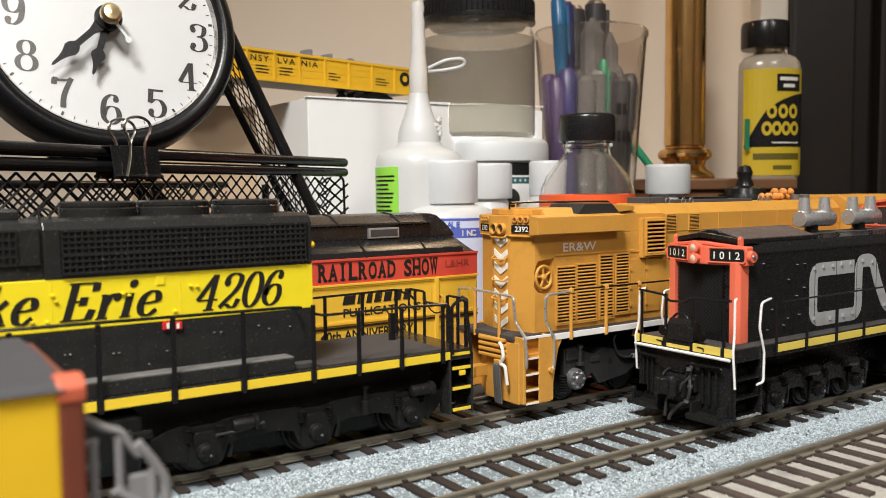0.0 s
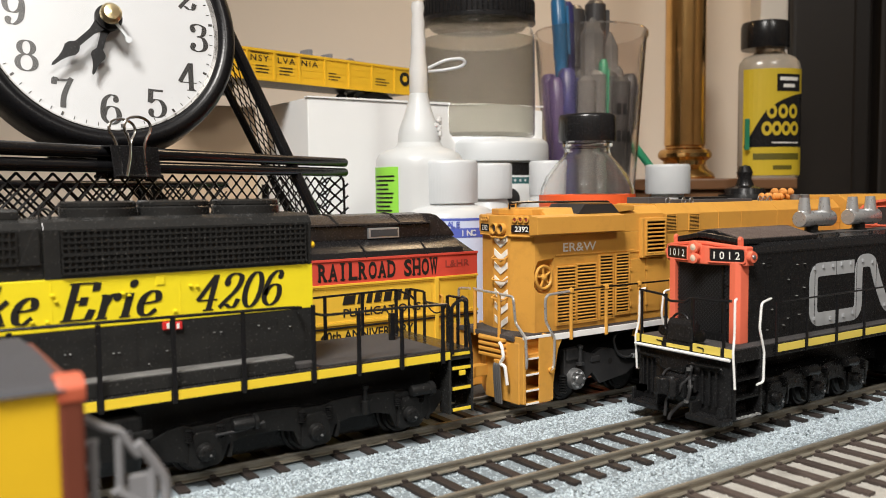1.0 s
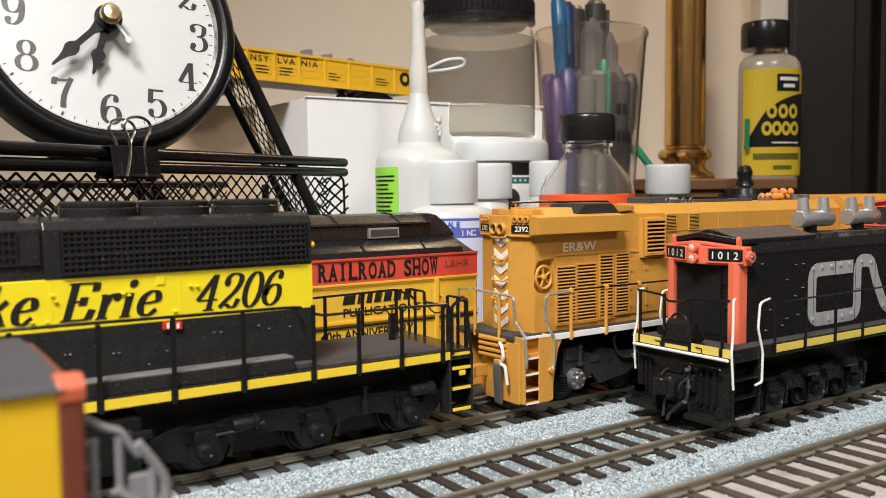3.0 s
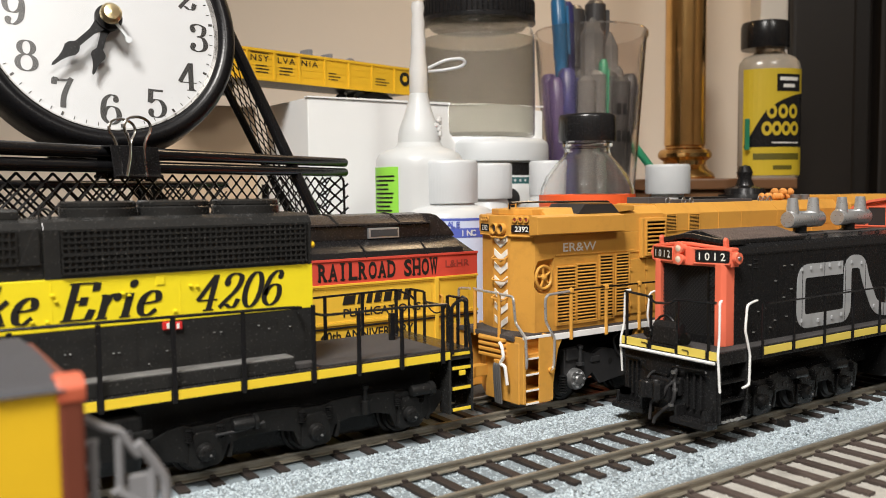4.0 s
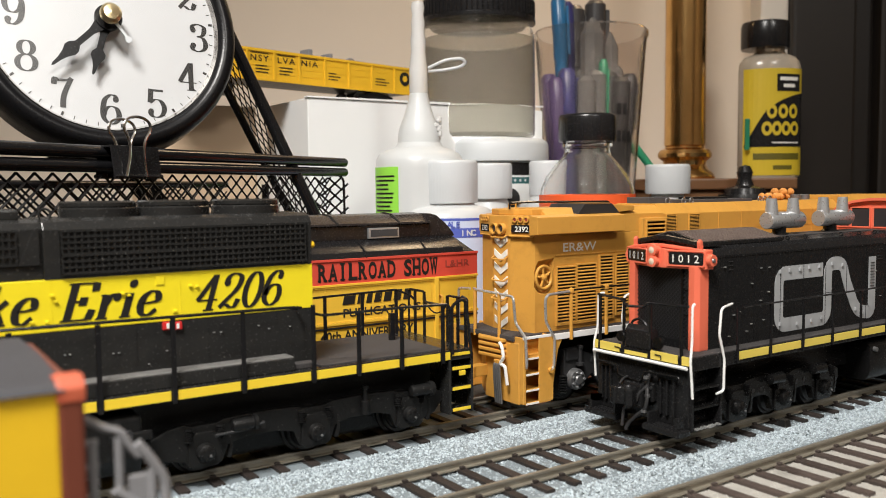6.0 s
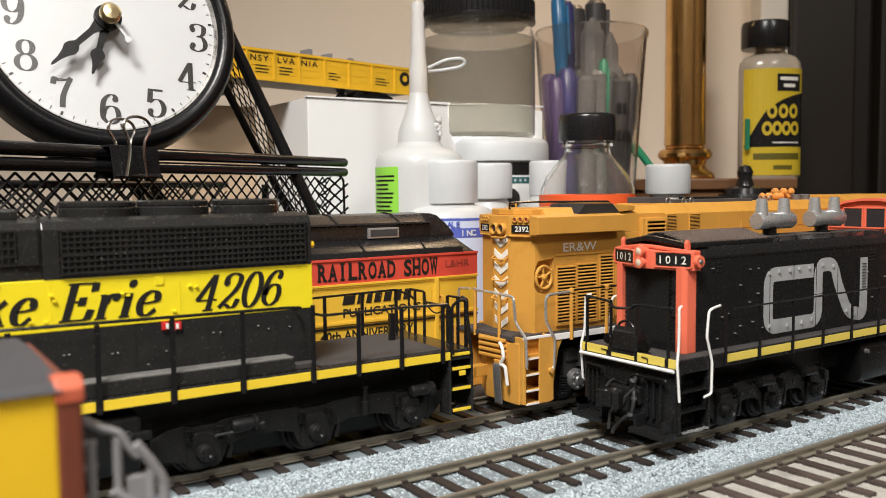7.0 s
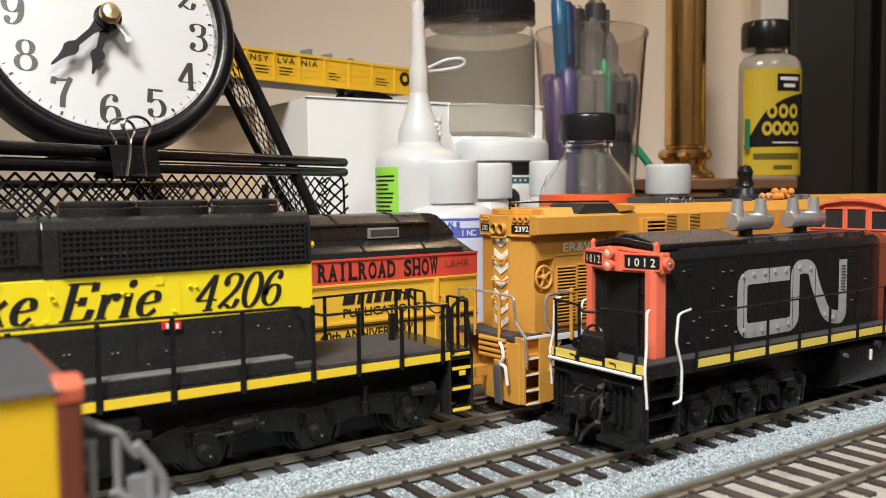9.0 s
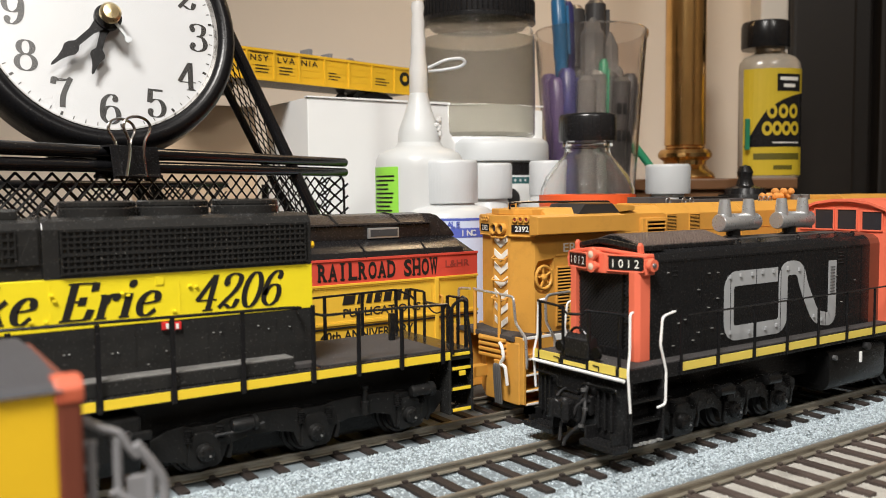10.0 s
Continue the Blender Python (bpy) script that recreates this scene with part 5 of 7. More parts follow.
    for x0, x1 in ((31.6, 38.2), (38.6, 45.2)):
        d = part("access_door", box(x0, x1, -12.55, -12.1, 24.6, 42.0, 0.15), "orange", e)
        for z in (27.5, 33, 38.8):
            part("hinge", box(x0 - 0.3, x0 + 0.4, -12.9, -12.4, z - 0.6, z + 0.6, 0.1), "orange", d)
        part("door_latch", box(x0 + 3, x0 + 4.6, -12.8, -12.4, 34.0, 34.4, 0.08), "orange", d)
    part("flank_panel", box(0, 33, -12.45, -12.1, 44.6, 45.0, 0.05), "orange", e)
    part("flank_panel", box(30, 47, -12.45, -12.1, 44.2, 44.6, 0.05), "orange", e)
    lettering("ER&W", 2.7, 13.6, side_face(3.0, -12.3, 45.8), "chevron", e, "lettering", 0.012)
    # hand brake in its recess
    part("hand_brake_wheel", tube([(-4.6 + 3.0 * math.cos(k * math.pi / 14), -12.3, 38.6 + 3.3 * math.sin(k * math.pi / 14)) for k in range(28)], 0.5, 8, closed=True), "orange", e, "orange hand brake wheel")
    b = lathe([(0.01, -13.2), (0.9, -12.9), (1.1, -12.3), (0.9, -9.3)], 14, axis="y", at=(-4.6, 0, 38.6))
    for k in range(5):
        a = 0.5 + k * 2 * math.pi / 5
        tube([(-4.6, -12.4, 38.6), (-4.6 + 2.9 * math.cos(a), -12.3, 38.6 + 3.2 * math.sin(a))], 0.36, 6, b)
    part("brake_spokes", b, "orange", e)
    # walkway, platform, steps
    part("walkway", box(-5.2, 200, -17.2, 17.2, 20.6, 22.2, 0.15), "deck", e, "dirty grey walkway")
    part("platform", box(-17.2, -5, -13.6, 13.6, 21.0, 22.4, 0.2), "deck", e)
    part("sill_edge", box(-5.0, 200, -17.6, -17.1, 20.8, 22.6, 0.1), "white", e, "white sill edge")
    part("sill_edge", box(-16.6, -5.6, -17.5, -17.0, 22.0, 22.8, 0.1), "white", e)
    for k in range(4):
        part("anticlimber_rib", prism([(-18.6, -10.2), (-19.2, 0.4), (-12, 9), (-9, 9), (-9, -10.2)], "z", 15.6 + k * 1.6, 16.6 + k * 1.6, 0.3), "orange", e, "orange anti-climber rib")
    part("pilot", prism([(-16.8, -15.6), (-17.2, -0.6), (-9, 13), (-6, 13), (-6, -11.6), (-15.4, -11.6), (-15.4, -15.6)], "z", 3.0, 20.8, 0.3), "orange", e, "orange pilot plate")
    for s in (-1, 1):
        y0, y1 = sorted((s * 11.5, s * 17.4))
        well = part("step_well", box(-16.6, -15.6, y0, y1, 3.4, 22.4, 0.2), "orange", e)
        part("well_side", box(-6.4, -5.4, y0, y1, 3.2, 22.4, 0.3), "orange", well)
        part("well_back", box(-16, -6, min(s * 11.2, s * 12), max(s * 11.2, s * 12), 3.4, 21, 0.1), "orange", well)
        for z in (16.6, 12.0, 7.4, 3.6):
            st = part("step", box(-15.7, -6.2, y0, y1, z - 0.5, z, 0.1), "orange", e)
            ye = y0 - 0.1 if s < 0 else y1 - 0.15
            part("step_edge", box(-15.6, -10.9, ye, ye + 0.25, z - 0.45, z + 0.05), "chevron", st, "chipped white step edge")
    part("step_panel", prism([(-10.8, 3.4), (-5.4, 3.4), (-5.4, 22.2), (-10.8, 22.2)], "y", -17.45, -17.0, 0.15), "orange", e)
    part("side_skirt", prism([(-6.2, 3.4), (-3.4, 18), (-1.6, 21), (-6.2, 21)], "y", -17.3, -16.9, 0.1), "orange", e)
    # coupler, hoses
    part("coupler", prism([(-17, -1.4), (-21.5, -1.4), (-23, -2.4), (-24.2, -1.2), (-23.4, 0.3), (-24.4, 2.0), (-21.5, 2.0), (-17, 1.4)], "z", 9.2, 12.6, 0.3), "orange", e, "rusty orange coupler")
    for k in range(4):
        y = -7.2 - k * 0.9
        part("brake_hose", tube(rounded([(-18.2, y, 14.6), (-19.4, y, 13.8), (-19.2, y - 0.2, 8), (-18.6, y, 2.6)], 1.2), 0.34, 7), "steel", e, "grey rubber brake hose")
        part("hose_fitting", lathe([(0.5, 14.2), (0.6, 15.2), (0.01, 15.4)], 10, at=(-18.6, y, 0)), "orange", e, smooth=True)
    # rails
    for y in (5.0, -6.9):
        part("end_stanchion", tube([(-17.0, y, 20.6), (-17.0, y, 34.4)], 0.5, 8), "orange", e)
    part("end_rail", tube(rounded([(-16.6, 6, 34.6), (-17.0, 4.4, 34.4), (-17.0, -6.9, 34.2), (-17.0, -13.0, 34.0), (-17.0, -13.6, 33.0), (-16.6, -13.9, 26.5), (-16.2, -18.0, 22.6), (-16.0, -18.2, 14.6), (-15.2, -16.8, 13.4), (-14.4, -15.8, 13.2)], 1.0), 0.42, 8), "silver", e, "bare metal end handrail")
    part("far_rail", tube(rounded([(-16.6, 14, 22), (-16.6, 14, 34), (-16.6, 8, 34.4)], 1.0), 0.4, 8), "silver", e)
    part("corner_rail", tube(rounded([(1.3, -17.7, 34.6), (-7.6, -17.6, 34.2), (-8.6, -17.6, 33), (-8.4, -17.6, 26.5), (-5.2, -17.8, 21.4), (-5.6, -17.9, 13), (-7.0, -17.8, 12.2)], 1.0), 0.42, 8), "silver", e, "bare metal corner handrail")
    part("white_rail", tube(rounded([(-19.0, -9.6, 20.4), (-19.6, -11.4, 19.8), (-19.4, -12.0, 16.5), (-19.2, -10.0, 14.4), (-19.2, -12.4, 14.0), (-18.6, -12.6, 8.6)], 0.8), 0.5, 8), "white", e)
    part("rail_foot", lathe([(0.8, -18.2), (0.8, -17.2)], 12, axis="y", at=(-6.6, 0, 12.2)), "orange", e, smooth=True)
    for x in (1.3, 15.6, 29.9, 44.2, 58.5, 72.8):
        part("stanchion", tube([(x, -17.7, 20.4), (x, -17.7, 35.0)], 0.55, 8), "orange", e)
        part("stanchion_knob", lathe([(0.01, 33.9), (0.85, 34.3), (0.85, 35.3), (0.01, 35.8)], 10, at=(x, -17.7, 0)), "orange", e, smooth=True)
    part("handrail", tube([(1.3, -17.7, 34.9), (80, -17.7, 34.9)], 0.28, 8), "wire", e)
    # running gear
    part("underframe", box(-5, 200, -8, 8, 9.5, 20.8), "frame", e)
    # black plate added in place of the shadow under the walkway
    part("skirt_shadow_plate", box(-4.6, 60, -9.2, -8.4, 12, 20.6), "frame", e)
    t = thing_part("truck", e)
    part("side_frame", prism([(1.5, 4.4), (8, 4.4), (13, 8.4), (16.2, 4.6), (28, 6.0), (33, 9.4), (60, 9.4), (60, 13.2), (26, 13.6), (19, 15.4), (17, 15.4), (14, 14.0), (8, 15.8), (1.5, 16.6)], "y", -14.4, -12.4, 0.3), "truck", t, "dark grey cast truck frame")
    for x in (20.6, 28.6):
        # hole in the frame, drawn as a black disc of shade
        part("frame_hole", lathe([(0.9, -14.55), (0.01, -14.5)], 14, axis="y", at=(x, 0, 11.2)), "ink", t)
    gear = part("axle_gear", lathe([(0.01, -17.2), (1.2, -17.2), (1.5, -16.6), (2.9, -16.4), (3.2, -15.6), (3.2, -14)], 24, axis="y", at=(5.4, 0, 7.6)), "steel", t, "bare metal axle cap", smooth=True)
    for k in range(7):
        a = k * 2 * math.pi / 7
        part("bolt", disc(5.4 + 2.2 * math.cos(a), -16.9, 7.6 + 2.2 * math.sin(a), 0.4, 0.6, "y", 6), "silver", gear)
    b = bmesh.new()
    for k in range(7):
        lathe([(0.8, 0), (1.3, 0.35), (0.8, 0.7)], 12, b, "z", (1.2, -14.2, 3.6 + k * 0.8))
    part("spring", b, "frame", t, smooth=True, kind="stuff")
    part("damper", lathe([(1.3, 11.6), (1.3, 12.4), (0.7, 12.5), (0.7, 16.5), (1.0, 16.8), (1.0, 17.6)], 14, at=(7.2, -15.2, 0)), "truck", t, smooth=True)
    part("frame_box", box(2, 8.5, -15.0, -13, 13.2, 17, 0.4), "truck", t)
    part("frame_box", box(12.2, 16, -14.8, -13, 11.6, 13.4, 0.3), "truck", t)
    part("sand_pipe", tube(rounded([(31.5, -14.6, 20.4), (23, -14.8, 19.6), (21.4, -14.8, 17.6), (23.4, -15.0, 12.6), (28, -15.2, 11.2), (34, -15, 13.6), (38, -14.6, 16)], 2.2), 0.42, 8), "truck", t)
    part("pipe_clip", box(29.6, 30.6, -15.8, -14.6, 11.0, 12.4, 0.15), "silver", t)
    part("brake_bracket", prism([(28.6, 18.2), (33.2, 18.2), (32.6, 20.4), (31, 21), (29.6, 20.4)], "y", -17.0, -15.6, 0.2), "orange", t)
    for x in (5.4, 30, 54):
        for y in (-8.7, 8.7):
            wheelset(t, x, y)
    t = truck_frame(e, 125, 180, -13.2, (133, 152, 172))
    tank = part("fuel_tank", box(68, 120, -15, 15, 4.5, 18, 1.5), "frame", e)
    return e


orange_engine()


def coach():
    e = thing("passenger_car", "yellow and red lettered coach with a black clerestory roof", "railway car", "model trains", (0, Y_Z, 0))
    L, R = -190, 1.6
    part("body", box(L, R, -16.9, 16.9, 10, 36.0, 0.3), "caryellow", e, "deep yellow riveted side")
    part("letter_board", box(L, R + 0.15, -17.05, 17.05, 36.0, 43.8, 0.2), "carred", e, "red letter board")
    for z, w in ((43.7, 0.5), (36.0, 0.45), (24.2, 0.5)):
        part("belt_rail", box(L, R + 0.2, -17.4, -16.8, z - w, z + 0.25, 0.1), "caryellow" if z < 43 else "carred", e)
    part("belt_rail", box(L, R, -17.35, -16.8, 22.6, 23.1, 0.1), "ink", e)
    b = bmesh.new()
    top = bmesh.new()
    for k in range(62):
        lathe([(0.28, -17.0), (0.2, -17.45), (0.01, -17.52)], 5, top, "y", (-66 + k * 1.1, 0, 43.2))
    part("rivets", top, "carred", e, kind="stuff")
    for z in (35.2, 24.7):
        for k in range(62):
            x = -66 + k * 1.1
            lathe([(0.28, -17.0), (0.2, -17.45), (0.01, -17.52)], 5, b, "y", (x, 0, z))
    for x in (-55, -36, -17, -2):
        for k in range(9):
            lathe([(0.25, -16.85), (0.16, -17.1), (0.01, -17.15)], 5, b, "y", (x, 0, 25.5 + k * 1.05))
    part("rivets", b, "caryellow", e, kind="stuff")
    low = [(-17.3, 43.8), (-16.6, 45.6), (-14, 47.4), (-9.6, 49.0), (9.6, 49.0), (14, 47.4), (16.6, 45.6), (17.3, 43.8)]
    roof = part("lower_roof", prism(low, "x", L, -4, 0.2), "gloss", e, "glossy black lower roof", smooth=True)
    part("roof_end", lathe_quarter(-4, 17.2, 43.8, 6.2, 5.4), "gloss", e, smooth=True)
    up = [(-9.2, 49.0), (-9.4, 53.2), (-10.2, 53.6), (-9.8, 54.2), (-5, 56.4), (0, 57.0), (5, 56.4), (9.8, 54.2), (10.2, 53.6), (9.4, 53.2), (9.2, 49.0)]
    part("clerestory", prism(up, "x", L, -12.5, 0.15), "roofbrown", e, "black clerestory roof", smooth=True)
    nose = [(-12.5, 57.0), (-9, 56.2), (-5.5, 53.6), (-2.6, 50.6), (-1.0, 48.6), (-12.5, 48.6)]
    part("clerestory_end", prism(nose, "y", -9.0, 9.0, 1.2), "roofbrown", e, smooth=True)
    for x in (-64, -41, -18.5):
        part("roof_seam", prism([(y * 1.012, z + 0.25) for y, z in low[:4]] + [(y, z - 0.2) for y, z in low[3::-1]], "x", x - 0.25, x + 0.25), "gloss", e)
        part("clerestory_seam", tube([(x - 6 + 0.02 * k, y, z + 0.12) for k, (y, z) in enumerate(up[2:9])], 0.3, 6), "black", e)
    v = part("roof_vent", box(-36.2, -24.8, -10.3, -9.2, 49.2, 52.6, 0.2), "silver", e, "silver-rimmed roof vent")
    part("vent_screen", box(-35.5, -25.5, -10.45, -10.2, 49.8, 52.0, 0.1), "deck", v)
    # lettering
    for word, x, step in (("RAILROAD", -57.4, 3.42), ("SHOW", -27.4, 3.3)):
        for ch in word:
            w = 0.85 if ch == "I" else 2.95
            q = lettering(ch, 5.2, w, side_face(x + (0.9 if ch == "I" else 0), -17.1, 37.4), "ink", e, "letter", 0.035)
            slabs = {"R": "abd", "A": "bd", "I": "ef", "L": "ab", "D": "ab", "H": "abcd", "W": "ac"}.get(ch, "")
            for k in slabs:
                x0, z = {"a": (-0.2, 42.2), "b": (-0.2, 37.35), "c": (1.7, 42.2), "d": (1.7, 37.35), "e": (0.5, 42.2), "f": (0.5, 37.35)}[k]
                part("slab_serif", box(x + x0, x + x0 + (1.15 if k in "abcd" else 1.6), -17.22, -17.05, z, z + 0.5), "ink", e)
            x += step
    lettering("L&HR", 2.3, 9.6, side_face(-11.4, -17.1, 39.2), "carred_dim", e, "lettering", 0.01)
    for x0, x1 in ((-49.4, -44.8), (-44.4, -41.6), (-41.2, -38.8), (-38.4, -35.4), (-35.0, -31.8), (-31.4, -28.2), (-27.8, -24.6)):
        part("name_bar", prism([(x0, 29.8), (x1 - 0.6, 29.8), (x1 + 0.1, 33.2), (x0 + 0.8, 33.2)], "y", -17.1, -16.85, 0.05), "ink", e, "black lettering bar")
    lettering("PUBLICATIONS", 2.6, 28.0, side_face(-49.2, -16.95, 26.0), "ink", e, "lettering", 0.02)
    lettering("40th ANNIVERSARY", 3.0, 33.0, side_face(-57.0, -16.95, 19.0), "ink", e, "lettering", 0.02)
    part("corner_post", box(-15.8, -14.2, -17.5, -16.8, 14, 36, 0.2), "caryellow", e)
    part("grab_iron", tube(rounded([(-13.6, -17, 30), (-13.6, -18.4, 30), (-13.6, -18.4, 20), (-13.6, -17, 20)], 0.6), 0.35, 7), "orange", e)
    part("end_wall", box(R, R + 0.8, -14, 14, 12, 43, 0.2), "deck", e)
    part("end_ladder", tube(rounded([(R + 0.6, -13, 34), (R + 2.2, -13.4, 34), (R + 2.2, -13.4, 18), (R + 0.6, -13, 18)], 0.6), 0.3, 6), "steel", e)
    part("underframe", box(L, R, -12, 12, 7, 10), "frame", e)
    truck_frame(e, -60, -16, -12.6, (-50, -26))
    truck_frame(e, -180, -136, -12.6, (-170, -146))
    return e


def lathe_quarter(x, half, z0, rise, reach):
    """The rounded end of a car roof, sinking from the roof's height to the eaves."""
    b = bmesh.new()
    rows = []
    for i in range(7):
        a = i / 6 * math.pi / 2
        h, w = math.cos(a), math.sin(a)
        rows.append([b.verts.new((x + reach * w, y * (1 - 0.04 * w), z0 + (1 - (abs(y) / half) ** 2.4) * rise * h)) for y in (-half, -16.4, -14, -9, 0, 9, 14, 16.4, half)])
    for r0, r1 in zip(rows, rows[1:]):
        for j in range(8):
            b.faces.new((r0[j], r0[j + 1], r1[j + 1], r1[j]))
    base = [b.verts.new((v.co.x, v.co.y, z0 - 0.4)) for v in rows[-1]]
    for j in range(8):
        b.faces.new((rows[-1][j], rows[-1][j + 1], base[j + 1], base[j]))
    bmesh.ops.recalc_face_normals(b, faces=b.faces)
    return b


coach()


def yellow_engine():
    e = thing("caboose", "yellow railway caboose with dark roof and grey platform railing", "railway car", "model trains", (0, Y_C, 0))
    L = -330
    part("body", box(L, -151.6, -17, 17, 6, 44.6, 0.5), "cabyellow", e, "deep yellow car side")
    roof = [(-17.6, 44.0), (-16.6, 44.9), (-11, 45.2), (-5, 45.4), (0, 45.5), (5, 45.4), (11, 45.2), (16.6, 44.9), (17.6, 44.0)]
    part("roof", prism(roof, "x", L, -151.0, 0.2), "roofgrey", e, "dark grey curved roof", smooth=True)
    part("end_frame", prism([(-17.2, 6), (17.2, 6), (17.2, 44.0), (-17.2, 44.0)], "x", -151.8, -149.2, 0.5), "brick_red", e, "red-brown end frame")
    for s in (-1,):
        part("frame_cap", prism([(s * 17.35, 42.6), (s * 17.4, 44.2), (s * 16.4, 45.4), (s * 13.6, 45.3), (s * 14.4, 44.2), (s * 16.0, 43.2)], "x", -151.9, -149.0, 0.3), "capred", e, "orange-red corner cap")
    part("platform", box(-149.2, -139, -15, 15, 17.6, 19.6, 0.3), "frame", e)
    y = -15.2
    part("hand_rail", tube(rounded([(-149.0, y, 40.4), (-147.3, y, 39.1), (-145.2, y, 38.2), (-144.2, y, 36.2), (-143.4, y, 35.2)], 0.8), 0.46, 8), "greyrail", e, "grey plastic handrail")
    part("hand_rail", tube(rounded([(-143.6, y, 36.6), (-142.4, y, 35.0), (-140.6, y, 32.0), (-140.2, y, 20)], 0.8), 0.62, 8), "greyrail", e)
    for x, z in ((-148.2, 37.8), (-145.5, 37.6), (-142.0, 33.5)):
        part("rail_post", tube([(x, y, 18), (x, y, z)], 0.5, 8), "greyrail", e)
    for z in (37.4, 34.8, 30.8):
        part("cross_rail", tube([(-149.4, y + 0.3, z), (-147.6, y + 0.3, z)], 0.42, 8), "greyrail", e)
    part("cross_rail", tube([(-146.2, y - 0.6, 32), (-143.0, y - 0.6, 29.0)], 0.6, 8), "greyrail", e)
    part("ladder_plate", box(-144.6, -142.4, y, y + 0.8, 18, 33, 0.2), "greyrail", e)
    part("underframe", box(L, -140, -12, 12, 8, 17.8), "frame", e)
    truck_frame(e, -215, -165, -12.6, (-205, -175))
    return e


yellow_engine()


# ---- the back of the desk ----
def polar(bm, a):
    bmesh.ops.transform(bm, matrix=Matrix.Rotation(a, 4, "Z"), verts=bm.verts)
    return bm


def mesh_panel(p, u, v, w, h, cell_w, cell_h, r, parent, name="wire_mesh"):
    """Expanded wire mesh over a parallelogram: corner p, sides u (w long) and v (h long)."""
    p, u, v = Vector(p), Vector(u).normalized(), Vector(v).normalized()
    verts, faces = [], []
    n = u.cross(v).normalized()
    nx, nz = int(w / cell_w - 0.4), int(h / cell_h * 2)

    def strand(a, c):
        d = (c - a).normalized()
        s = n.cross(d) * r
        k = len(verts)
        for q in (a, c):
            for e in (s, n * r, -s, -n * r):
                verts.append(tuple((q + e) * S))
        for i in range(4):
            faces.append((k + i, k + (i + 1) % 4, k + 4 + (i + 1) % 4, k + 4 + i))

    def node(i, j):
        return p + u * ((i + (0.5 if j % 2 else 0)) * cell_w) + v * (j * cell_h / 2)
    for j in range(nz):
        for i in range(nx):
            a = node(i, j)
            strand(a, node(i if j % 2 == 0 else i + 1, j + 1))
            strand(a, node(i - 1 if j % 2 == 0 else i, j + 1))
    me = bpy.data.meshes.new(name)
    me.from_pydata(verts, [], faces)
    me.materials.append(M["wire"])
    o = new(name, me)
    o.parent = parent
    return tagged(o, "black expanded wire mesh", kind="stuff")


def at_desk(side, depth, z):
    return Vector(desk(side, depth, z))


def organiser():
    e = thing("desk_organiser", "black wire mesh desk organiser with tubular rails", "organiser")
    a, c = at_desk(-126 - 51, 241 - 100, 0), at_desk(-46.4, 400, 0)
    d = (c - a).normalized()
    up = Vector((0, 0, 1))
    length = (c - a).length
    for z, r in ((77.9, 2.1), (73.3, 2.05)):
        part("rail", tube([tuple(a + up * z), tuple(c - d * 1.0 + up * z), tuple(c + up * z)], r, 14), "wire", e, "thick black rail tube", smooth=True)
        part("rail_tip", lathe([(0.01, 2.0), (1.2, 1.6), (1.9, 0.7), (r, 0)], 14, axis="z", at=(0, 0, 0)), "wire", e, smooth=True).matrix_basis = Matrix.Translation((c + up * z) * S) @ d.to_track_quat("Z", "Y").to_matrix().to_4x4()
    q = a - d * 0 + up * 26 + Vector((-d.y, d.x, 0)) * 0.3
    mesh_panel(q, d, (0, 0, 1), length - 3, 46, 6.2, 5.6, 0.48, e)
    part("end_wire", tube(rounded([tuple(c - d * 5 + up * 72), tuple(c - d * 0.6 + up * 70), tuple(c - d * 0.2 + up * 48), tuple(c - d * 0.6 + up * 26)], 2.0), 0.6, 8), "wire", e, smooth=True)
    n = Vector((-d.y, d.x, 0))
    # the panel's end curls away
    e0 = c - d * 2.5 + up * 26
    mesh_panel(e0, n - d * 0.75, (0, 0, 1), 20, 46, 6.2, 5.6, 0.48, e)
    # back panel
    mesh_panel(a + n * 46 + up * 20, d, (0, 0, 1), length - 26, 48, 6.2, 5.6, 0.45, e)
    part("back_rail", tube([tuple(a + n * 46 + up * 68), tuple(c + n * 46 - d * 30 + up * 68)], 1.5, 12), "wire", e, smooth=True)
    part("bottom_rail", tube([tuple(a + up * 24), tuple(c + up * 24)], 1.7, 12), "wire", e, smooth=True)
    for s in (0.3, 0.97):
        q = a + d * length * s
        part("foot", tube([tuple(q + up * 24), tuple(q + up * -9.5)], 1.8, 12), "wire", e, smooth=True)
        part("foot", tube([tuple(q + n * 40 + up * 68), tuple(q + n * 40 + up * -9.5)], 1.8, 12), "wire", e, smooth=True)
    # leaning easel legs with mesh between
    for dx in (0, 1):
        sh = -64 * dx
        top = at_desk(-91 + sh, 352, 138)
        bot = at_desk(-54.5 + sh, 372, 50)
        top2 = at_desk(-97 + sh, 366, 118)
        bot2 = at_desk(-69 + sh, 392, 50)
        leg = part("easel_leg", tube([tuple(top), tuple(bot)], 2.5 - 0.4 * dx, 14), "wire", e, "leaning black easel tube", smooth=True)
        part("easel_brace", tube([tuple(top2), tuple(bot2)], 1.7, 12), "wire", leg, smooth=True)
        v = (top - bot)
        mesh_panel(bot2, (bot - bot2), v, (bot - bot2).length, v.length - 18, 5.0, 8.6, 0.3, leg)
        part("leg_foot", tube([tuple(bot), tuple(at_desk(-40 + sh, 380, -9.5))], 2.3, 12), "wire", leg, smooth=True)
    part("easel_shelf", box(-40, 20, 0, 4, -2, 2, 0.5), "wire", e).matrix_basis = pose(*[k * S for k in desk(-110, 330, 79)], 0, 0, 0)
    return e


organiser()


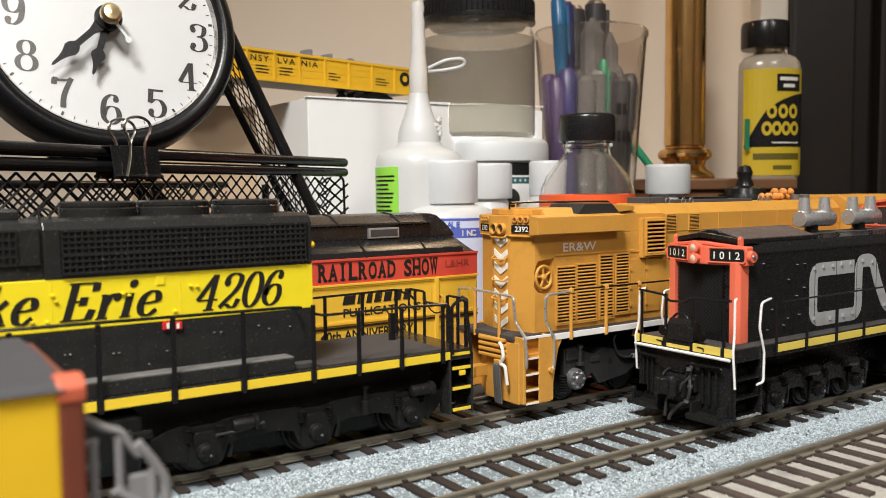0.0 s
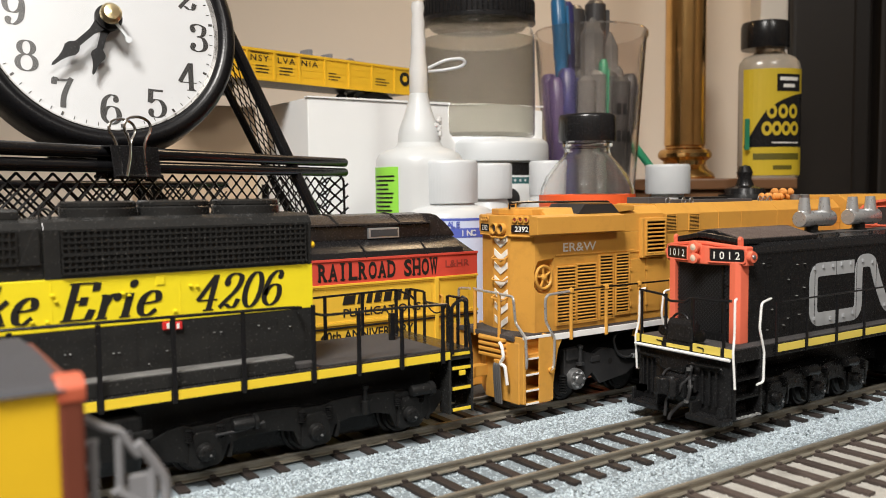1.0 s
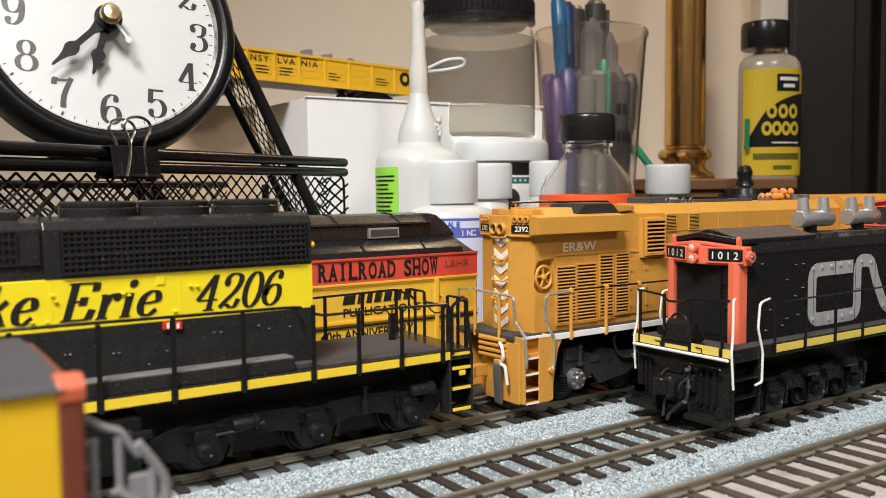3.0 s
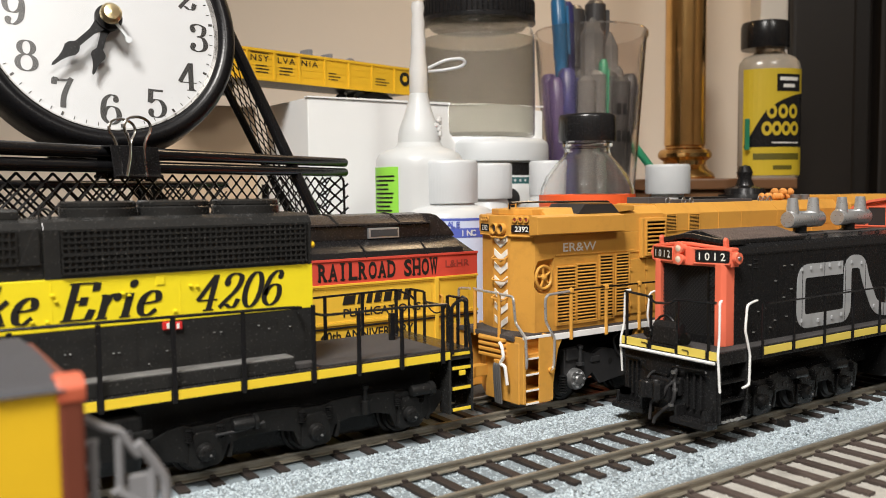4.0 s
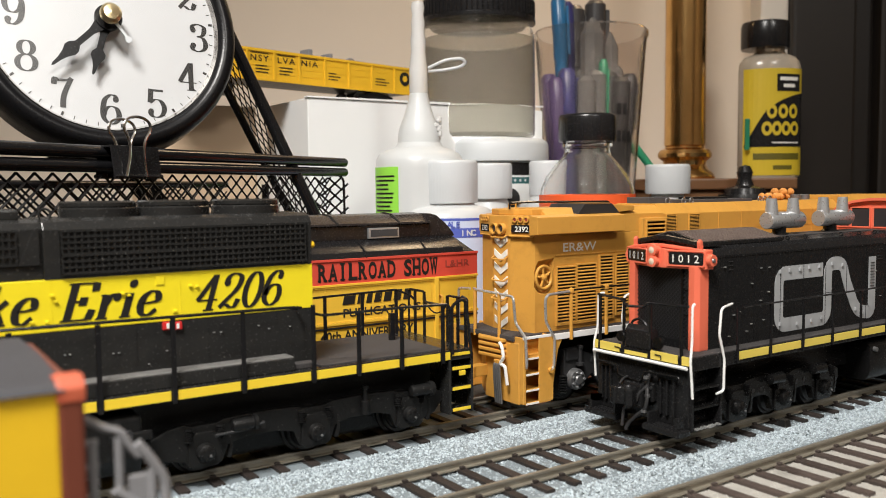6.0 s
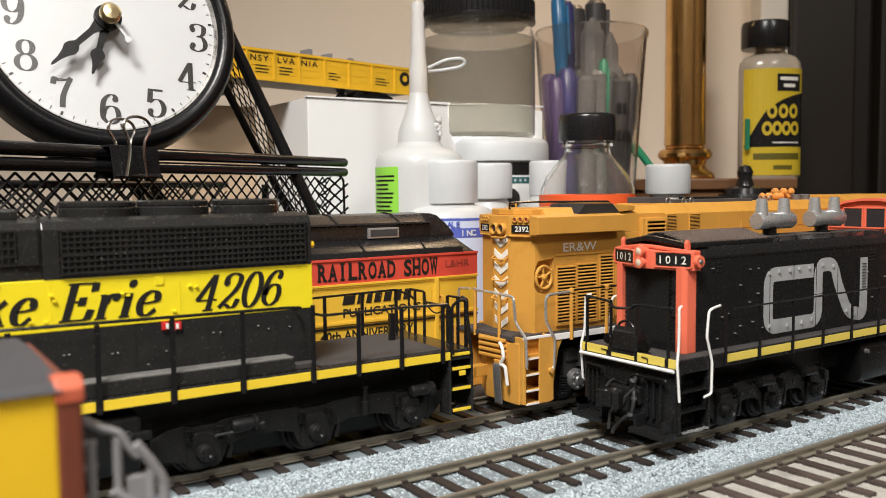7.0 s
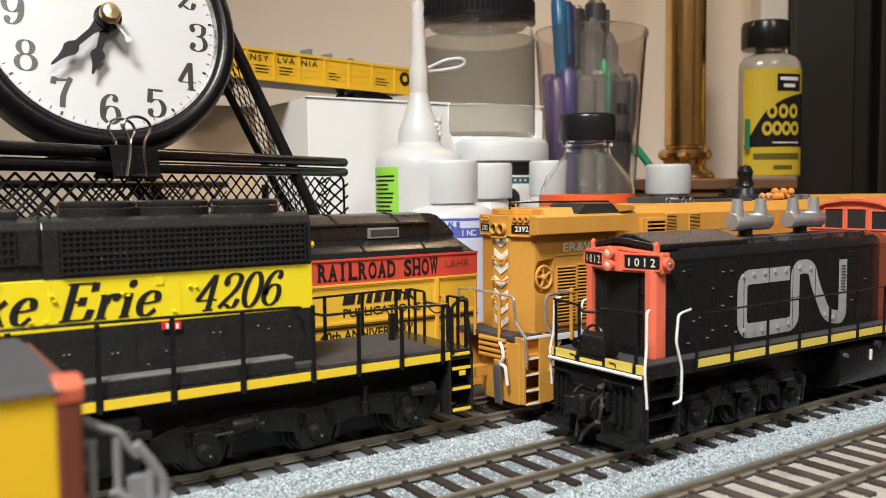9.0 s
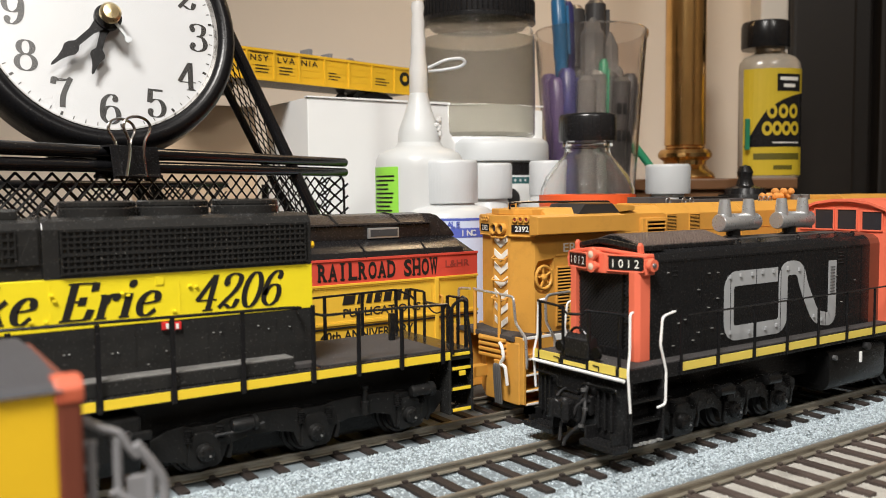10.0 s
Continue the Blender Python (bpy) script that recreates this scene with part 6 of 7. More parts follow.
def clip():
    e = thing("binder_clip", "black binder clip with bare wire handles on the rail", "clip", "", desk(-104.0, 281, 0), 28.7)
    sec = [(-4.4, 70.0), (-3.0, 80.0), (3.0, 80.0), (4.4, 70.0), (4.0, 69.8), (2.6, 79.3), (-2.6, 79.3), (-4.0, 69.8)]
    part("body", prism(sec, "x", -10, 10, 0.15), "gloss", e, "black sprung steel body")
    part("lip", tube([(-10, -4.5, 70), (10, -4.5, 70)], 0.7, 8), "gloss", e, smooth=True)
    part("lip", tube([(-10, 4.5, 70), (10, 4.5, 70)], 0.7, 8), "gloss", e, smooth=True)
    for y, x in ((-5.2, -1.6), (3.6, 1.8)):
        s = -1 if y < 0 else 1
        pts = [(x - 4.2, y, 70), (x - 2.8, y + s * 0.4, 77), (x - 3.2, y + s * 0.7, 82), (x - 6.0, y + s * 1.0, 85.5), (x - 4.6, y + s * 1.1, 88.4), (x, y + s * 1.2, 89.6), (x + 4.6, y + s * 1.1, 88.4), (x + 6.0, y + s * 1.0, 85.5), (x + 3.2, y + s * 0.7, 82), (x + 2.8, y + s * 0.4, 77), (x + 4.2, y, 70)]
        part("wire_handle", tube(rounded(pts, 2.2), 0.5, 8), "chrome", e, "bare steel wire handle", smooth=True)
    return e


clip()


def glaze():
    """A thin clear film with a soft gloss, added to give the dial its glare."""
    m = bpy.data.materials.new("glare_film")
    m.use_nodes = True
    n, l = m.node_tree.nodes, m.node_tree.links
    n.remove(n["Principled BSDF"])
    mix, clear, gloss = n.new("ShaderNodeMixShader"), n.new("ShaderNodeBsdfTransparent"), n.new("ShaderNodeBsdfAnisotropic")
    gloss.inputs["Roughness"].default_value = 0.3
    mix.inputs["Fac"].default_value = 0.07
    l.new(clear.outputs[0], mix.inputs[1])
    l.new(gloss.outputs[0], mix.inputs[2])
    l.new(mix.outputs[0], n["Material Output"].inputs["Surface"])
    return m


GLAZE = glaze()


def clock():
    e = thing("clock", "round black-rimmed clock with white dial and black numerals", "clock")
    x, y, z = desk(-119.2, 305, 125.6)
    e.matrix_basis = pose(x * S, y * S, z * S, -11, 0, -1)
    R = 47.2
    rim = [(40.2, 1.2), (40.3, -0.6), (40.9, -1.9), (42.2, -2.8), (43.8, -3.0), (45.6, -2.2), (46.8, -0.4), (R, 2), (R, 14), (45, 17.5), (40, 18), (0.01, 18)]
    part("rim", lathe(rim, 72, axis="y", caps=False), "rimblack", e, "black round rim", smooth=True)
    part("dial_ring", lathe([(40.4, -0.9), (40.0, -1.3), (39.3, 0.0), (39.0, 0.5)], 72, axis="y", caps=False), "chrome", e, smooth=True)
    dial = part("dial", lathe([(0.01, 0.6), (40.1, 0.6), (40.1, 1.4), (0.01, 1.4)], 72, axis="y"), "dial", e, "white paper dial")
    # clear glossy film added over the printed dial to catch the lamp's glare
    part("dial_film", lathe([(40.0, 0.25), (0.01, 0.25)], 72, axis="y", caps=False), GLAZE, e, "clear glossy film added for glare on the dial").visible_shadow = False
    roll = radians(4)
    for k in range(1, 13):
        a = math.pi / 2 - k * math.pi / 6 - roll
        cx, cz = 1.7 + 31.4 * math.cos(a), 31.4 * math.sin(a) - 0.5
        text = str(k)
        wide = 7.4 if k < 10 else 12.5
        serif_text(text, 10.6, wide, side_face(cx - wide / 2, 0.58, cz - 5.3) @ Matrix.Rotation(-roll * 0.6, 4, "Z"), "ink", dial, "numeral", 0.0, 0.175, 0.03)
    for k in range(60):
        a = k * math.pi / 30 - roll
        big = k % 5 == 0
        b = box(-0.4 if big else -0.13, 0.4 if big else 0.13, 0.45, 0.7, 37.2, 38.6 if big else 38.4)
        bmesh.ops.transform(b, matrix=Matrix.Rotation(a, 4, "Y"), verts=b.verts)
        part("minute_mark", b, "ink", dial)

    def hand(tip, y, w, name, mat, bead):
        t = Vector((tip[0], 0, tip[1]))
        d = t.normalized()
        n = Vector((-d.z, 0, d.x))
        b = bmesh.new()
        prof = [(0, 2.4), (0.12, 2.6), (0.3, 1.2), (0.55, 1.1), (0.62, 2.4), (0.68, 2.6), (0.76, 1.5), (0.86, 0.8), (0.97, 0.5), (1.0, 0.1)] if bead else [(0, 0.6), (0.1, 0.7), (0.8, 0.55), (0.84, 1.3), (0.93, 1.6), (1.0, 0.9)]
        pts = [t * s + n * k * w for s, k in prof] + [t * s - n * k * w for s, k in prof[::-1]]
        lo = [b.verts.new((q.x, y, q.z)) for q in pts]
        hi = [b.verts.new((q.x, y - 0.5, q.z)) for q in pts]
        b.faces.new(lo)
        b.faces.new(hi)
        for i in range(len(pts)):
            b.faces.new((lo[i], lo[(i + 1) % len(pts)], hi[(i + 1) % len(pts)], hi[i]))
        bmesh.ops.recalc_face_normals(b, faces=b.faces)
        part(name, b, mat, e, "spade-shaped black hand" if bead else "white alarm hand", smooth=False)
    hand((-19.6, -18.6), -3.6, 0.95, "minute_hand", "gloss", True)
    hand((-6.4, -20.8), -2.6, 0.95, "hour_hand", "gloss", True)
    hand((6.2, -9.4), -6.4, 0.8, "alarm_hand", "whiteplastic", False)
    part("spindle", lathe([(0.01, -10.2), (2.6, -9.9), (3.6, -8.8), (3.6, -7.0), (2.0, -6.6), (1.6, 0)], 24, axis="y"), "palebrass", e, "brass hub", smooth=True)
    part("hand_boss", lathe([(0.01, -4.6), (4.6, -4.6), (4.8, -3.9), (4.6, -2.2), (0.01, -2.2)], 24, axis="y"), "gloss", e, smooth=True)
    return e


clock()


def card_boxes():
    e = thing("cardboard_box", "white coated card box with a lifted lid flap", "box")
    part("body", box(26.7, 190, 259.4, 316, -9.5, 114.2, 0.6), "cardboard", e)
    part("lid_flap", prism([(26, 114.2), (120, 114.4), (190, 116.4), (190, 117.2), (100, 115.6), (26, 115.0)], "y", 258.4, 262, 0.1), "cardboard", e, "slightly lifted card flap")
    e = tagged(part("cardboard_box", box(-40, 14, 300, 360, -9.5, 112, 0.8), "tancard"), "plain tan cardboard box behind the organiser", "box")


card_boxes()


def gondola():
    a, c = at_desk(-143.2, 420.4, 0), at_desk(-29.9, 537.4, 0)
    d = (c - a).normalized()
    length = (c - a).length
    e = thing("gondola_car", "yellow lettered freight gondola standing on the white box", "railway car", "model trains", (a.x, a.y, 114.3), math.degrees(math.atan2(d.y, d.x)))
    z0, z1 = 9.4, 25.0
    side = part("side", box(0, length, -15, -14, z0, z1, 0.2), "gonyellow", e, "chrome yellow car side")
    part("side", box(0, length, 14, 15, z0, z1, 0.2), "gonyellow", e)
    part("end", box(length - 1, length, -14, 14, z0, z1, 0.2), "gonyellow", e)
    part("floor", box(0, length, -14, 14, z0, z0 + 1, 0.1), "frame", e)
    part("top_rim", box(-0.2, length + 0.2, -15.6, -14.4, z1 - 1.2, z1 + 0.4, 0.2), "gonyellow", side)
    part("bottom_rim", box(-0.2, length + 0.2, -15.6, -14.4, z0 - 0.6, z0 + 0.8, 0.2), "gonyellow", side)
    for x in (28.3, 45.3, 62.3, 78.6, 96.1, 113.7, 131.4, 149.5):
        if x > 0:
            part("side_rib", box(x - 0.6, x + 0.6, -15.8, -14.6, z0, z1, 0.2), "gonyellow", side)
            for j in range(3):
                part("plank_line", box(max(0, x - 15.4), x - 1.2, -15.15, -14.9, z0 + 3.4 + j * 3.8, z0 + 3.6 + j * 3.8), "gonyellow", side)
    for text, x, w in (("NSY", 47.6, 11.2), ("LVA", 64.5, 11.4), ("NIA", 80.1, 11.2)):
        lettering(text, 3.2, w, side_face(x, -15.2, z1 - 6.0), "ink", side, "lettering", 0.01, spacing=1.3)
        part("line_bar", box(x, x + w, -15.3, -15.0, z1 - 2.0, z1 - 1.7), "ink", side)
    rnd = random.Random(3)
    for x, w in ((50.7, 10), (65.6, 10), (98.9, 9), (134.0, 11)):
        for j in range(3):
            ww = w * rnd.uniform(0.6, 1)
            if x + ww < length:
                part("data_bar", box(x, x + ww, -15.25, -15.0, z1 - 8.6 - j * 1.7, z1 - 8.1 - j * 1.7), "ink", side, "small black data line")
    part("emblem", lathe([(4.2, -15.3), (4.2, -15.0)], 24, axis="y", at=(158.0, 0, z0 + 9)), "ink", side, "round black emblem")
    part("emblem_mark", lathe([(2.0, -15.42), (2.0, -15.2)], 6, axis="y", at=(158.0, 0, z0 + 9)), "gonyellow", side)
    for x in (26, length - 26):
        t = part("truck", prism([(x - 13, 4), (x - 9, 2.2), (x + 9, 2.2), (x + 13, 4), (x + 13, 6.6), (x + 5, 8.4), (x - 5, 8.4), (x - 13, 6.6)], "y", -13, -11, 0.3), "frame", e)
        part("bolster", box(x - 3, x + 3, -12, 12, 6, z0, 0.2), "frame", t)
        for dx in (-9.5, 9.5):
            for y in (-8.7, 8.7):
                part("wheel", disc(x + dx, y - 0.9, 4.8, 4.8, 1.8, "y", 24, None, 0.3), "steel", t, smooth=True)
    part("load_fixture", box(94.5, 110.5, -4, 4, z0 + 1, z1 + 2.2, 0.4), "greyrail", e, "pale grey load fitting")
    part("load_fixture", box(93.5, 96.5, -4, 4, z1 - 1, z1 + 6.0, 0.4), "greyrail", e)
    part("load_fixture", box(108.5, 111.0, -4, 4, z1 - 1, z1 + 5.0, 0.4), "greyrail", e)
    part("load_wheel", disc(125.7, -3, z1 + 0.4, 4.0, 2, "y", 20, None, 0.3), "greyrail", e, smooth=True)
    return e


gondola()


# bottles, jars and the cup; each is drawn round its own axis
def standing(name, label, category, side, depth, group="bottles and jars", z=-9.5):
    return turned(thing(name, label, category, group), side, depth, z)


def wrap(r, z0, z1, a0, a1, mat, parent, name, label="", th=0.25, n=14):
    """A label or print that follows a round wall; angles in degrees, 0 towards the viewer, positive to the right."""
    b = bmesh.new()
    cols = []
    for i in range(n + 1):
        a = radians(a0 + (a1 - a0) * i / n)
        s, c = math.sin(a), -math.cos(a)
        cols.append([b.verts.new((q * s, q * c, z)) for q, z in ((r, z0), (r + th, z0), (r + th, z1), (r, z1))])
    for p, q in zip(cols, cols[1:]):
        for i in range(4):
            b.faces.new((p[i], p[(i + 1) % 4], q[(i + 1) % 4], q[i]))
    b.faces.new(cols[0])
    b.faces.new(cols[-1])
    bmesh.ops.recalc_face_normals(b, faces=b.faces)
    return part(name, b, mat, parent, label)


def ribbed_cap(r, z0, z1, mat, parent, name="cap", label="", ribs=60):
    c = part(name, lathe([(r * 0.985, z0), (r, z0 + 0.5), (r, z1 - 1.6), (r * 0.975, z1 - 0.5), (r * 0.93, z1), (0.01, z1)], 48), mat, parent, label, smooth=True)
    b = bmesh.new()
    for k in range(ribs):
        a = 2 * math.pi * k / ribs
        x, y = r * 0.996 * math.cos(a), r * 0.996 * math.sin(a)
        tube([(x, y, z0 + 1.2), (x, y, z1 - 2.2)], r * 0.007, 5, b)
    part("cap_ribs", b, mat, c, kind="stuff")
    return c


def rock(b, c, r, rnd):
    v = bmesh.ops.create_icosphere(b, subdivisions=2, radius=r)["verts"]
    bmesh.ops.transform(b, matrix=Matrix.Translation(c) @ Matrix.Diagonal((1, rnd.uniform(0.7, 1), rnd.uniform(0.7, 1.1), 1)), verts=v)


def bottles():
    Z = 9.5
    # glue bottle with the tall clear nozzle
    e = standing("glue_bottle", "milky plastic glue bottle with a long clear nozzle", "bottle", -11.5, 430)
    part("body", lathe([(0.01, 0), (21.5, 0), (22.4, 1.5), (22.4, 85), (22, 89), (20.5, 92), (17, 94.2), (12.4, 95.6), (10.8, 98)], 48), "milky", e, "milky translucent body", smooth=True)
    part("collar", lathe([(10.9, 96.5), (10.7, 101), (10.3, 104.4), (9.0, 108), (7.4, 112), (6.2, 116), (4.9, 121), (4.6, 123)], 32, caps=False), "milky", e, smooth=True)
    nz = part("nozzle", lathe([(4.3, 121), (4.7, 123), (4.7, 134), (4.2, 138), (3.6, 144), (3.9, 149), (3.2, 154), (3.5, 158), (2.9, 162), (3.5, 165.5), (2.9, 168), (0.01, 169)], 24), "clearplastic", e, "clear plastic nozzle tip", smooth=True)
    b = bmesh.new()
    rnd = random.Random(5)
    for k in range(9):
        rock(b, (rnd.uniform(8.6, 10.8), rnd.uniform(-5, -1), 100.5 + k * 1.2), rnd.uniform(0.8, 1.5), rnd)
    part("glue_drip", b, "clearplastic", e, "dried glue drip on the collar", smooth=True)
    part("nozzle_strap", tube(rounded([(5, -3, 135.0), (14, -5, 138.8), (22, -4, 139.6), (24, -3, 137.4), (21, -2, 135.4), (12, -2, 134.0), (5, -2, 133.6)], 3), 0.8, 8), "whiteplastic", e, "white retaining loop", smooth=True)
    lab = wrap(22.45, 20, 85.5, -78, -26, "green", e, "label", "lime green warning label")
    rnd = random.Random(2)
    for k in range(15):
        wrap(22.75, 80.5 - k * 2.1, 81.4 - k * 2.1, -70, -70 + rnd.uniform(28, 39), "ink", lab, "text_bar", th=0.08, n=5)
    # small white-capped bottles
    e = standing("paint_bottle", "pale bottle with white ribbed cap and blue label", "bottle", 2.6, 420)
    part("body", lathe([(0.01, 0), (22, 0), (23, 1.5), (23, 60.4), (22.4, 62.6), (20, 65), (13.5, 66.6), (12.5, 68)], 48), "milky", e, smooth=True)
    ribbed_cap(15.0, 67.5, 88.5, "whiteplastic", e, label="white ribbed screw cap")
    lab = wrap(23.1, 10, 60.6, -80, 80, "paleblue", e, "label", "pale blue label with a dark blue band", n=24)
    wrap(23.4, 51.4, 55.9, -80, 80, "blue", lab, "label_band", th=0.1, n=24)
    wrap(23.4, 59.4, 60.6, -80, 80, "blue", lab, "label_band", th=0.1, n=24)
    for text, z, h, a0, mat in (("ALE", 56.3, 2.8, -2, "blue"), ("INC.", 52.3, 2.8, 16, "whiteplastic")):
        for k, ch in enumerate(text):
            q = radians(a0 + k * 5.6)
            lettering(ch, h, 0, Matrix.Translation((23.62 * math.sin(q), -23.62 * math.cos(q), z)) @ Matrix.Rotation(q, 4, "Z") @ Matrix.Rotation(radians(90), 4, "X"), mat, lab, "letter", 0.03)
    for side, depth, r, top, low in ((26.0, 470, 12.8, 88.4, 69.0), (59.0, 470, 10.6, 89.5, 70.4)):
        e = standing("paint_bottle", "small bottle with a plain white cap", "bottle", side, depth)
        part("body", lathe([(0.01, 0), (15, 0), (15.5, 1), (15.5, low - 12), (11, low - 3), (10, low)], 40), "milky", e, smooth=True)
        ribbed_cap(r, low, top, "whiteplastic", e, label="white screw cap", ribs=50)
    e = standing("paint_bottle", "white-capped bottle standing beside the brass lamp", "bottle", 149.5, 560)
    part("body", lathe([(0.01, 0), (15, 0), (15.5, 1), (15.5, 58), (11, 67), (10, 70)], 40), "milky", e, smooth=True)
    ribbed_cap(14.5, 70, 89.3, "whiteplastic", e, label="white screw cap", ribs=50)
    # tub with the lidded jar on it
    e = standing("plastic_tub", "white plastic tub with a dark banded label", "tub", 31.0, 530)
    part("body", lathe([(0.01, 0), (32, 0), (33, 1.5), (33, 90), (31, 92)], 56), "whiteplastic", e, smooth=True)
    part("lid", lathe([(34.6, 90.4), (35.4, 91), (35.4, 101), (34.4, 103), (32, 104.6), (0.01, 104.6)], 64), "whiteplastic", e, "smooth white lid", smooth=True)
    wrap(33.1, 82.4, 89.8, -10, 60, "gloss", e, "label_band", "dark label band", th=0.2)
    lab = wrap(33.1, 20, 82.2, -10, 60, "cardboard", e, "label", "white printed label", th=0.2)
    wrap(33.35, 77.4, 81.2, -10, 60, "teal", lab, "label_stripe", th=0.1)
    for k in range(7):
        a = -4 + k * 6
        wrap(33.5, 78.6, 80.0, a, a + 2.2, "whiteplastic", lab, "dot", th=0.05, n=2)
    b = lathe([(6.4, 0), (6.4, 0.4), (0.01, 0.4)], 28, axis="y")
    bmesh.ops.transform(b, matrix=Matrix.Translation((8.5, -32.6, 68.5)) @ Matrix.Rotation(radians(14), 4, "Z") @ Matrix.Rotation(math.pi, 4, "X"), verts=b.verts)
    part("round_badge", b, "truck", lab, "round dark badge")
    e = standing("glass_jar", "clear glass jar of cloudy water with a black lid", "jar", 23.0, 530, z=95.3)
    part("glass", lathe([(0.01, 0.4), (33, 0.4), (35.0, 2.5), (35.2, 6), (35.2, 62), (34, 66), (33, 68), (33, 74), (32.7, 74), (32.7, 68), (34.9, 61), (34.9, 6), (34.6, 3), (32.6, 0.8), (0.01, 0.8)], 64), "thinglass", e, "clear glass wall", smooth=True).visible_shadow = False
    part("water", lathe([(0.01, 0.9), (32.4, 0.9), (34.4, 3.1), (34.7, 6), (34.7, 19), (0.01, 19)], 56), "water", e, "cloudy grey rinse water", smooth=True).visible_shadow = False
    part("film", lathe([(34.7, 19.2), (34.7, 61), (34.5, 61), (34.5, 19.2)], 56, caps=False), "film", e, "dried grey film on the glass", smooth=True).visible_shadow = False
    lid = part("lid", lathe([(34.4, 70), (35.6, 70.6), (35.6, 72.4), (34.6, 73), (34.8, 84), (33.4, 86), (0.01, 86.4)], 64), "gloss", e, "black ribbed screw lid", smooth=True)
    b = bmesh.new()
    for k in range(70):
        a = 2 * math.pi * k / 70
        tube([(34.8 * math.cos(a), 34.8 * math.sin(a), 74), (34.8 * math.cos(a), 34.8 * math.sin(a), 83)], 0.55, 5, b)
    part("lid_ribs", b, "gloss", lid, kind="stuff")
    # solvent bottle with the black cap
    e = standing("solvent_bottle", "clear glass bottle with black cap and orange label", "bottle", 68.6, 400)
    part("glass", lathe([(0.01, 0), (21, 0), (22.3, 1.5), (22.3, 68), (21.8, 74), (19.5, 79.5), (15, 85.5), (11.6, 89), (10.6, 91.5), (10.6, 93), (11.8, 93.6), (11.8, 95.6), (10.4, 96.2), (9.6, 99), (8.6, 99), (9.2, 95), (9.2, 91), (13.4, 85.2), (18.2, 79), (20.6, 73.6), (21, 68), (21, 2), (0.01, 1.6)], 56), "thinglass", e, "clear glass shoulder", smooth=True).visible_shadow = False
    ribbed_cap(13.4, 96.0, 108.6, "gloss", e, label="black ribbed screw cap", ribs=44)
    # thin film added to make the dim glass look paler
    part("haze", lathe([(20.7, 71), (20.2, 73.6), (18.0, 78.8), (13.2, 85), (9.1, 90.8)], 48, caps=False), "haze", e, "pale film added to lighten the bottle's inside", smooth=True).visible_shadow = False
    wrap(22.4, 8, 71.2, -180, 180, "redlabel", e, "label", "orange-red paper label", n=48)
    # cup of pens
    e = standing("tumbler", "clear plastic tumbler holding pens and brushes", "cup", 98.0, 560)
    part("wall", lathe([(0.01, 0), (22, 0), (24, 2), (36.0, 170), (37.2, 172), (37.2, 175), (36.0, 176.5), (35.2, 175), (35.0, 170), (23, 3), (0.01, 2.6)], 64), "cup", e, "clear tapered wall", smooth=True).visible_shadow = False
    for a0, a1, z in ((20, 26, 120), (28, 34, 120), (15, 20, 103), (22, 27, 103), (29, 34, 103), (36, 42, 103)):
        wrap(24 + 12 * z / 170 + 0.1, z, z + 7, a0, a1, "ink", e, "text_bar", "black printed bar", th=0.1, n=6)
    spots = [(-30, -2, "violet", 150, 5.0), (-24, 8, "penblue", 148, 4.8), (-27, -14, "violet", 146, 5.0), (-19, -14, "penblue", 152, 5.0), (-14, 10, "penblue", 198, 4.6), (-20, 4, "cyan", 200, 4.4), (-8, 14, "penblack", 196, 6.0), (-6, -4, "smoky", 152, 5.4), (2, -16, "smoky", 150, 6.0), (-6, -20, "smoky", 146, 5.6), (6, -18, "grnplastic", 157, 2.6), (12, -10, "penblack", 150, 5.4), (18, 2, "smoky", 156, 5.2), (15, 12, "penblack", 148, 5.4), (28, -4, "penblack", 150, 4.6), (-20, 14, "penblue", 152, 5), (4, 18, "penblack", 150, 5.6), (22, 14, "smoky", 150, 5.4), (20, -14, "penblack", 146, 5.4), (6, 16, "penblack", 200, 6.4)]
    rnd = random.Random(8)
    for x, y, mat, h, r in spots:
        pen = turned(thing("pen", {"penblue": "blue plastic pen standing in the tumbler", "penblack": "black plastic pen standing in the tumbler", "greyrail": "grey brush handle standing in the tumbler", "grnplastic": "green plastic pen standing in the tumbler", "smoky": "smoky clear plastic pen standing in the tumbler", "cyan": "bright blue pen standing in the tumbler", "violet": "violet plastic pen standing in the tumbler"}[mat], "pen", "pens in the tumbler"), 98, 560, -9.5)
        k = 0.55
        b = lathe([(0.01, 4), (r * 0.3, 5), (r, 16), (r, h - 40), (r * 1.12, h - 39), (r * 1.12, h - 3), (r * 0.7, h), (0.01, h)], 16)
        lean = Matrix.Translation((x * k, y * k, 0)) @ Euler((radians(-y * 0.14), radians(x * 0.14), 0)).to_matrix().to_4x4()
        bmesh.ops.transform(b, matrix=lean, verts=b.verts)
        part("barrel", b, mat, pen, smooth=True)
        b = box(r * 1.1, r * 1.5, -1, 1, h - 36, h - 6, 0.2)
        bmesh.ops.transform(b, matrix=lean, verts=b.verts)
        part("pocket_clip", b, mat, pen)
    for x, y, h, r in ((0, -8, 184, 8.0), (13, 0, 178, 5.6)):
        k = turned(thing("brush_cap", "pointed clear plastic brush cap standing in the tumbler", "cap", "pens in the tumbler"), 98, 560, -9.5)
        part("sleeve", lathe([(r * 0.6, 120), (r, 150), (r, h - 10), (r * 0.9, h - 8), (1.0, h), (0.01, h)], 8, at=(x, y, 0)), "smoky", k, "faceted clear sleeve")
    g = turned(thing("marker_pen", "slim green marker leaning behind the bottles", "pen"), 125, 566, 0)
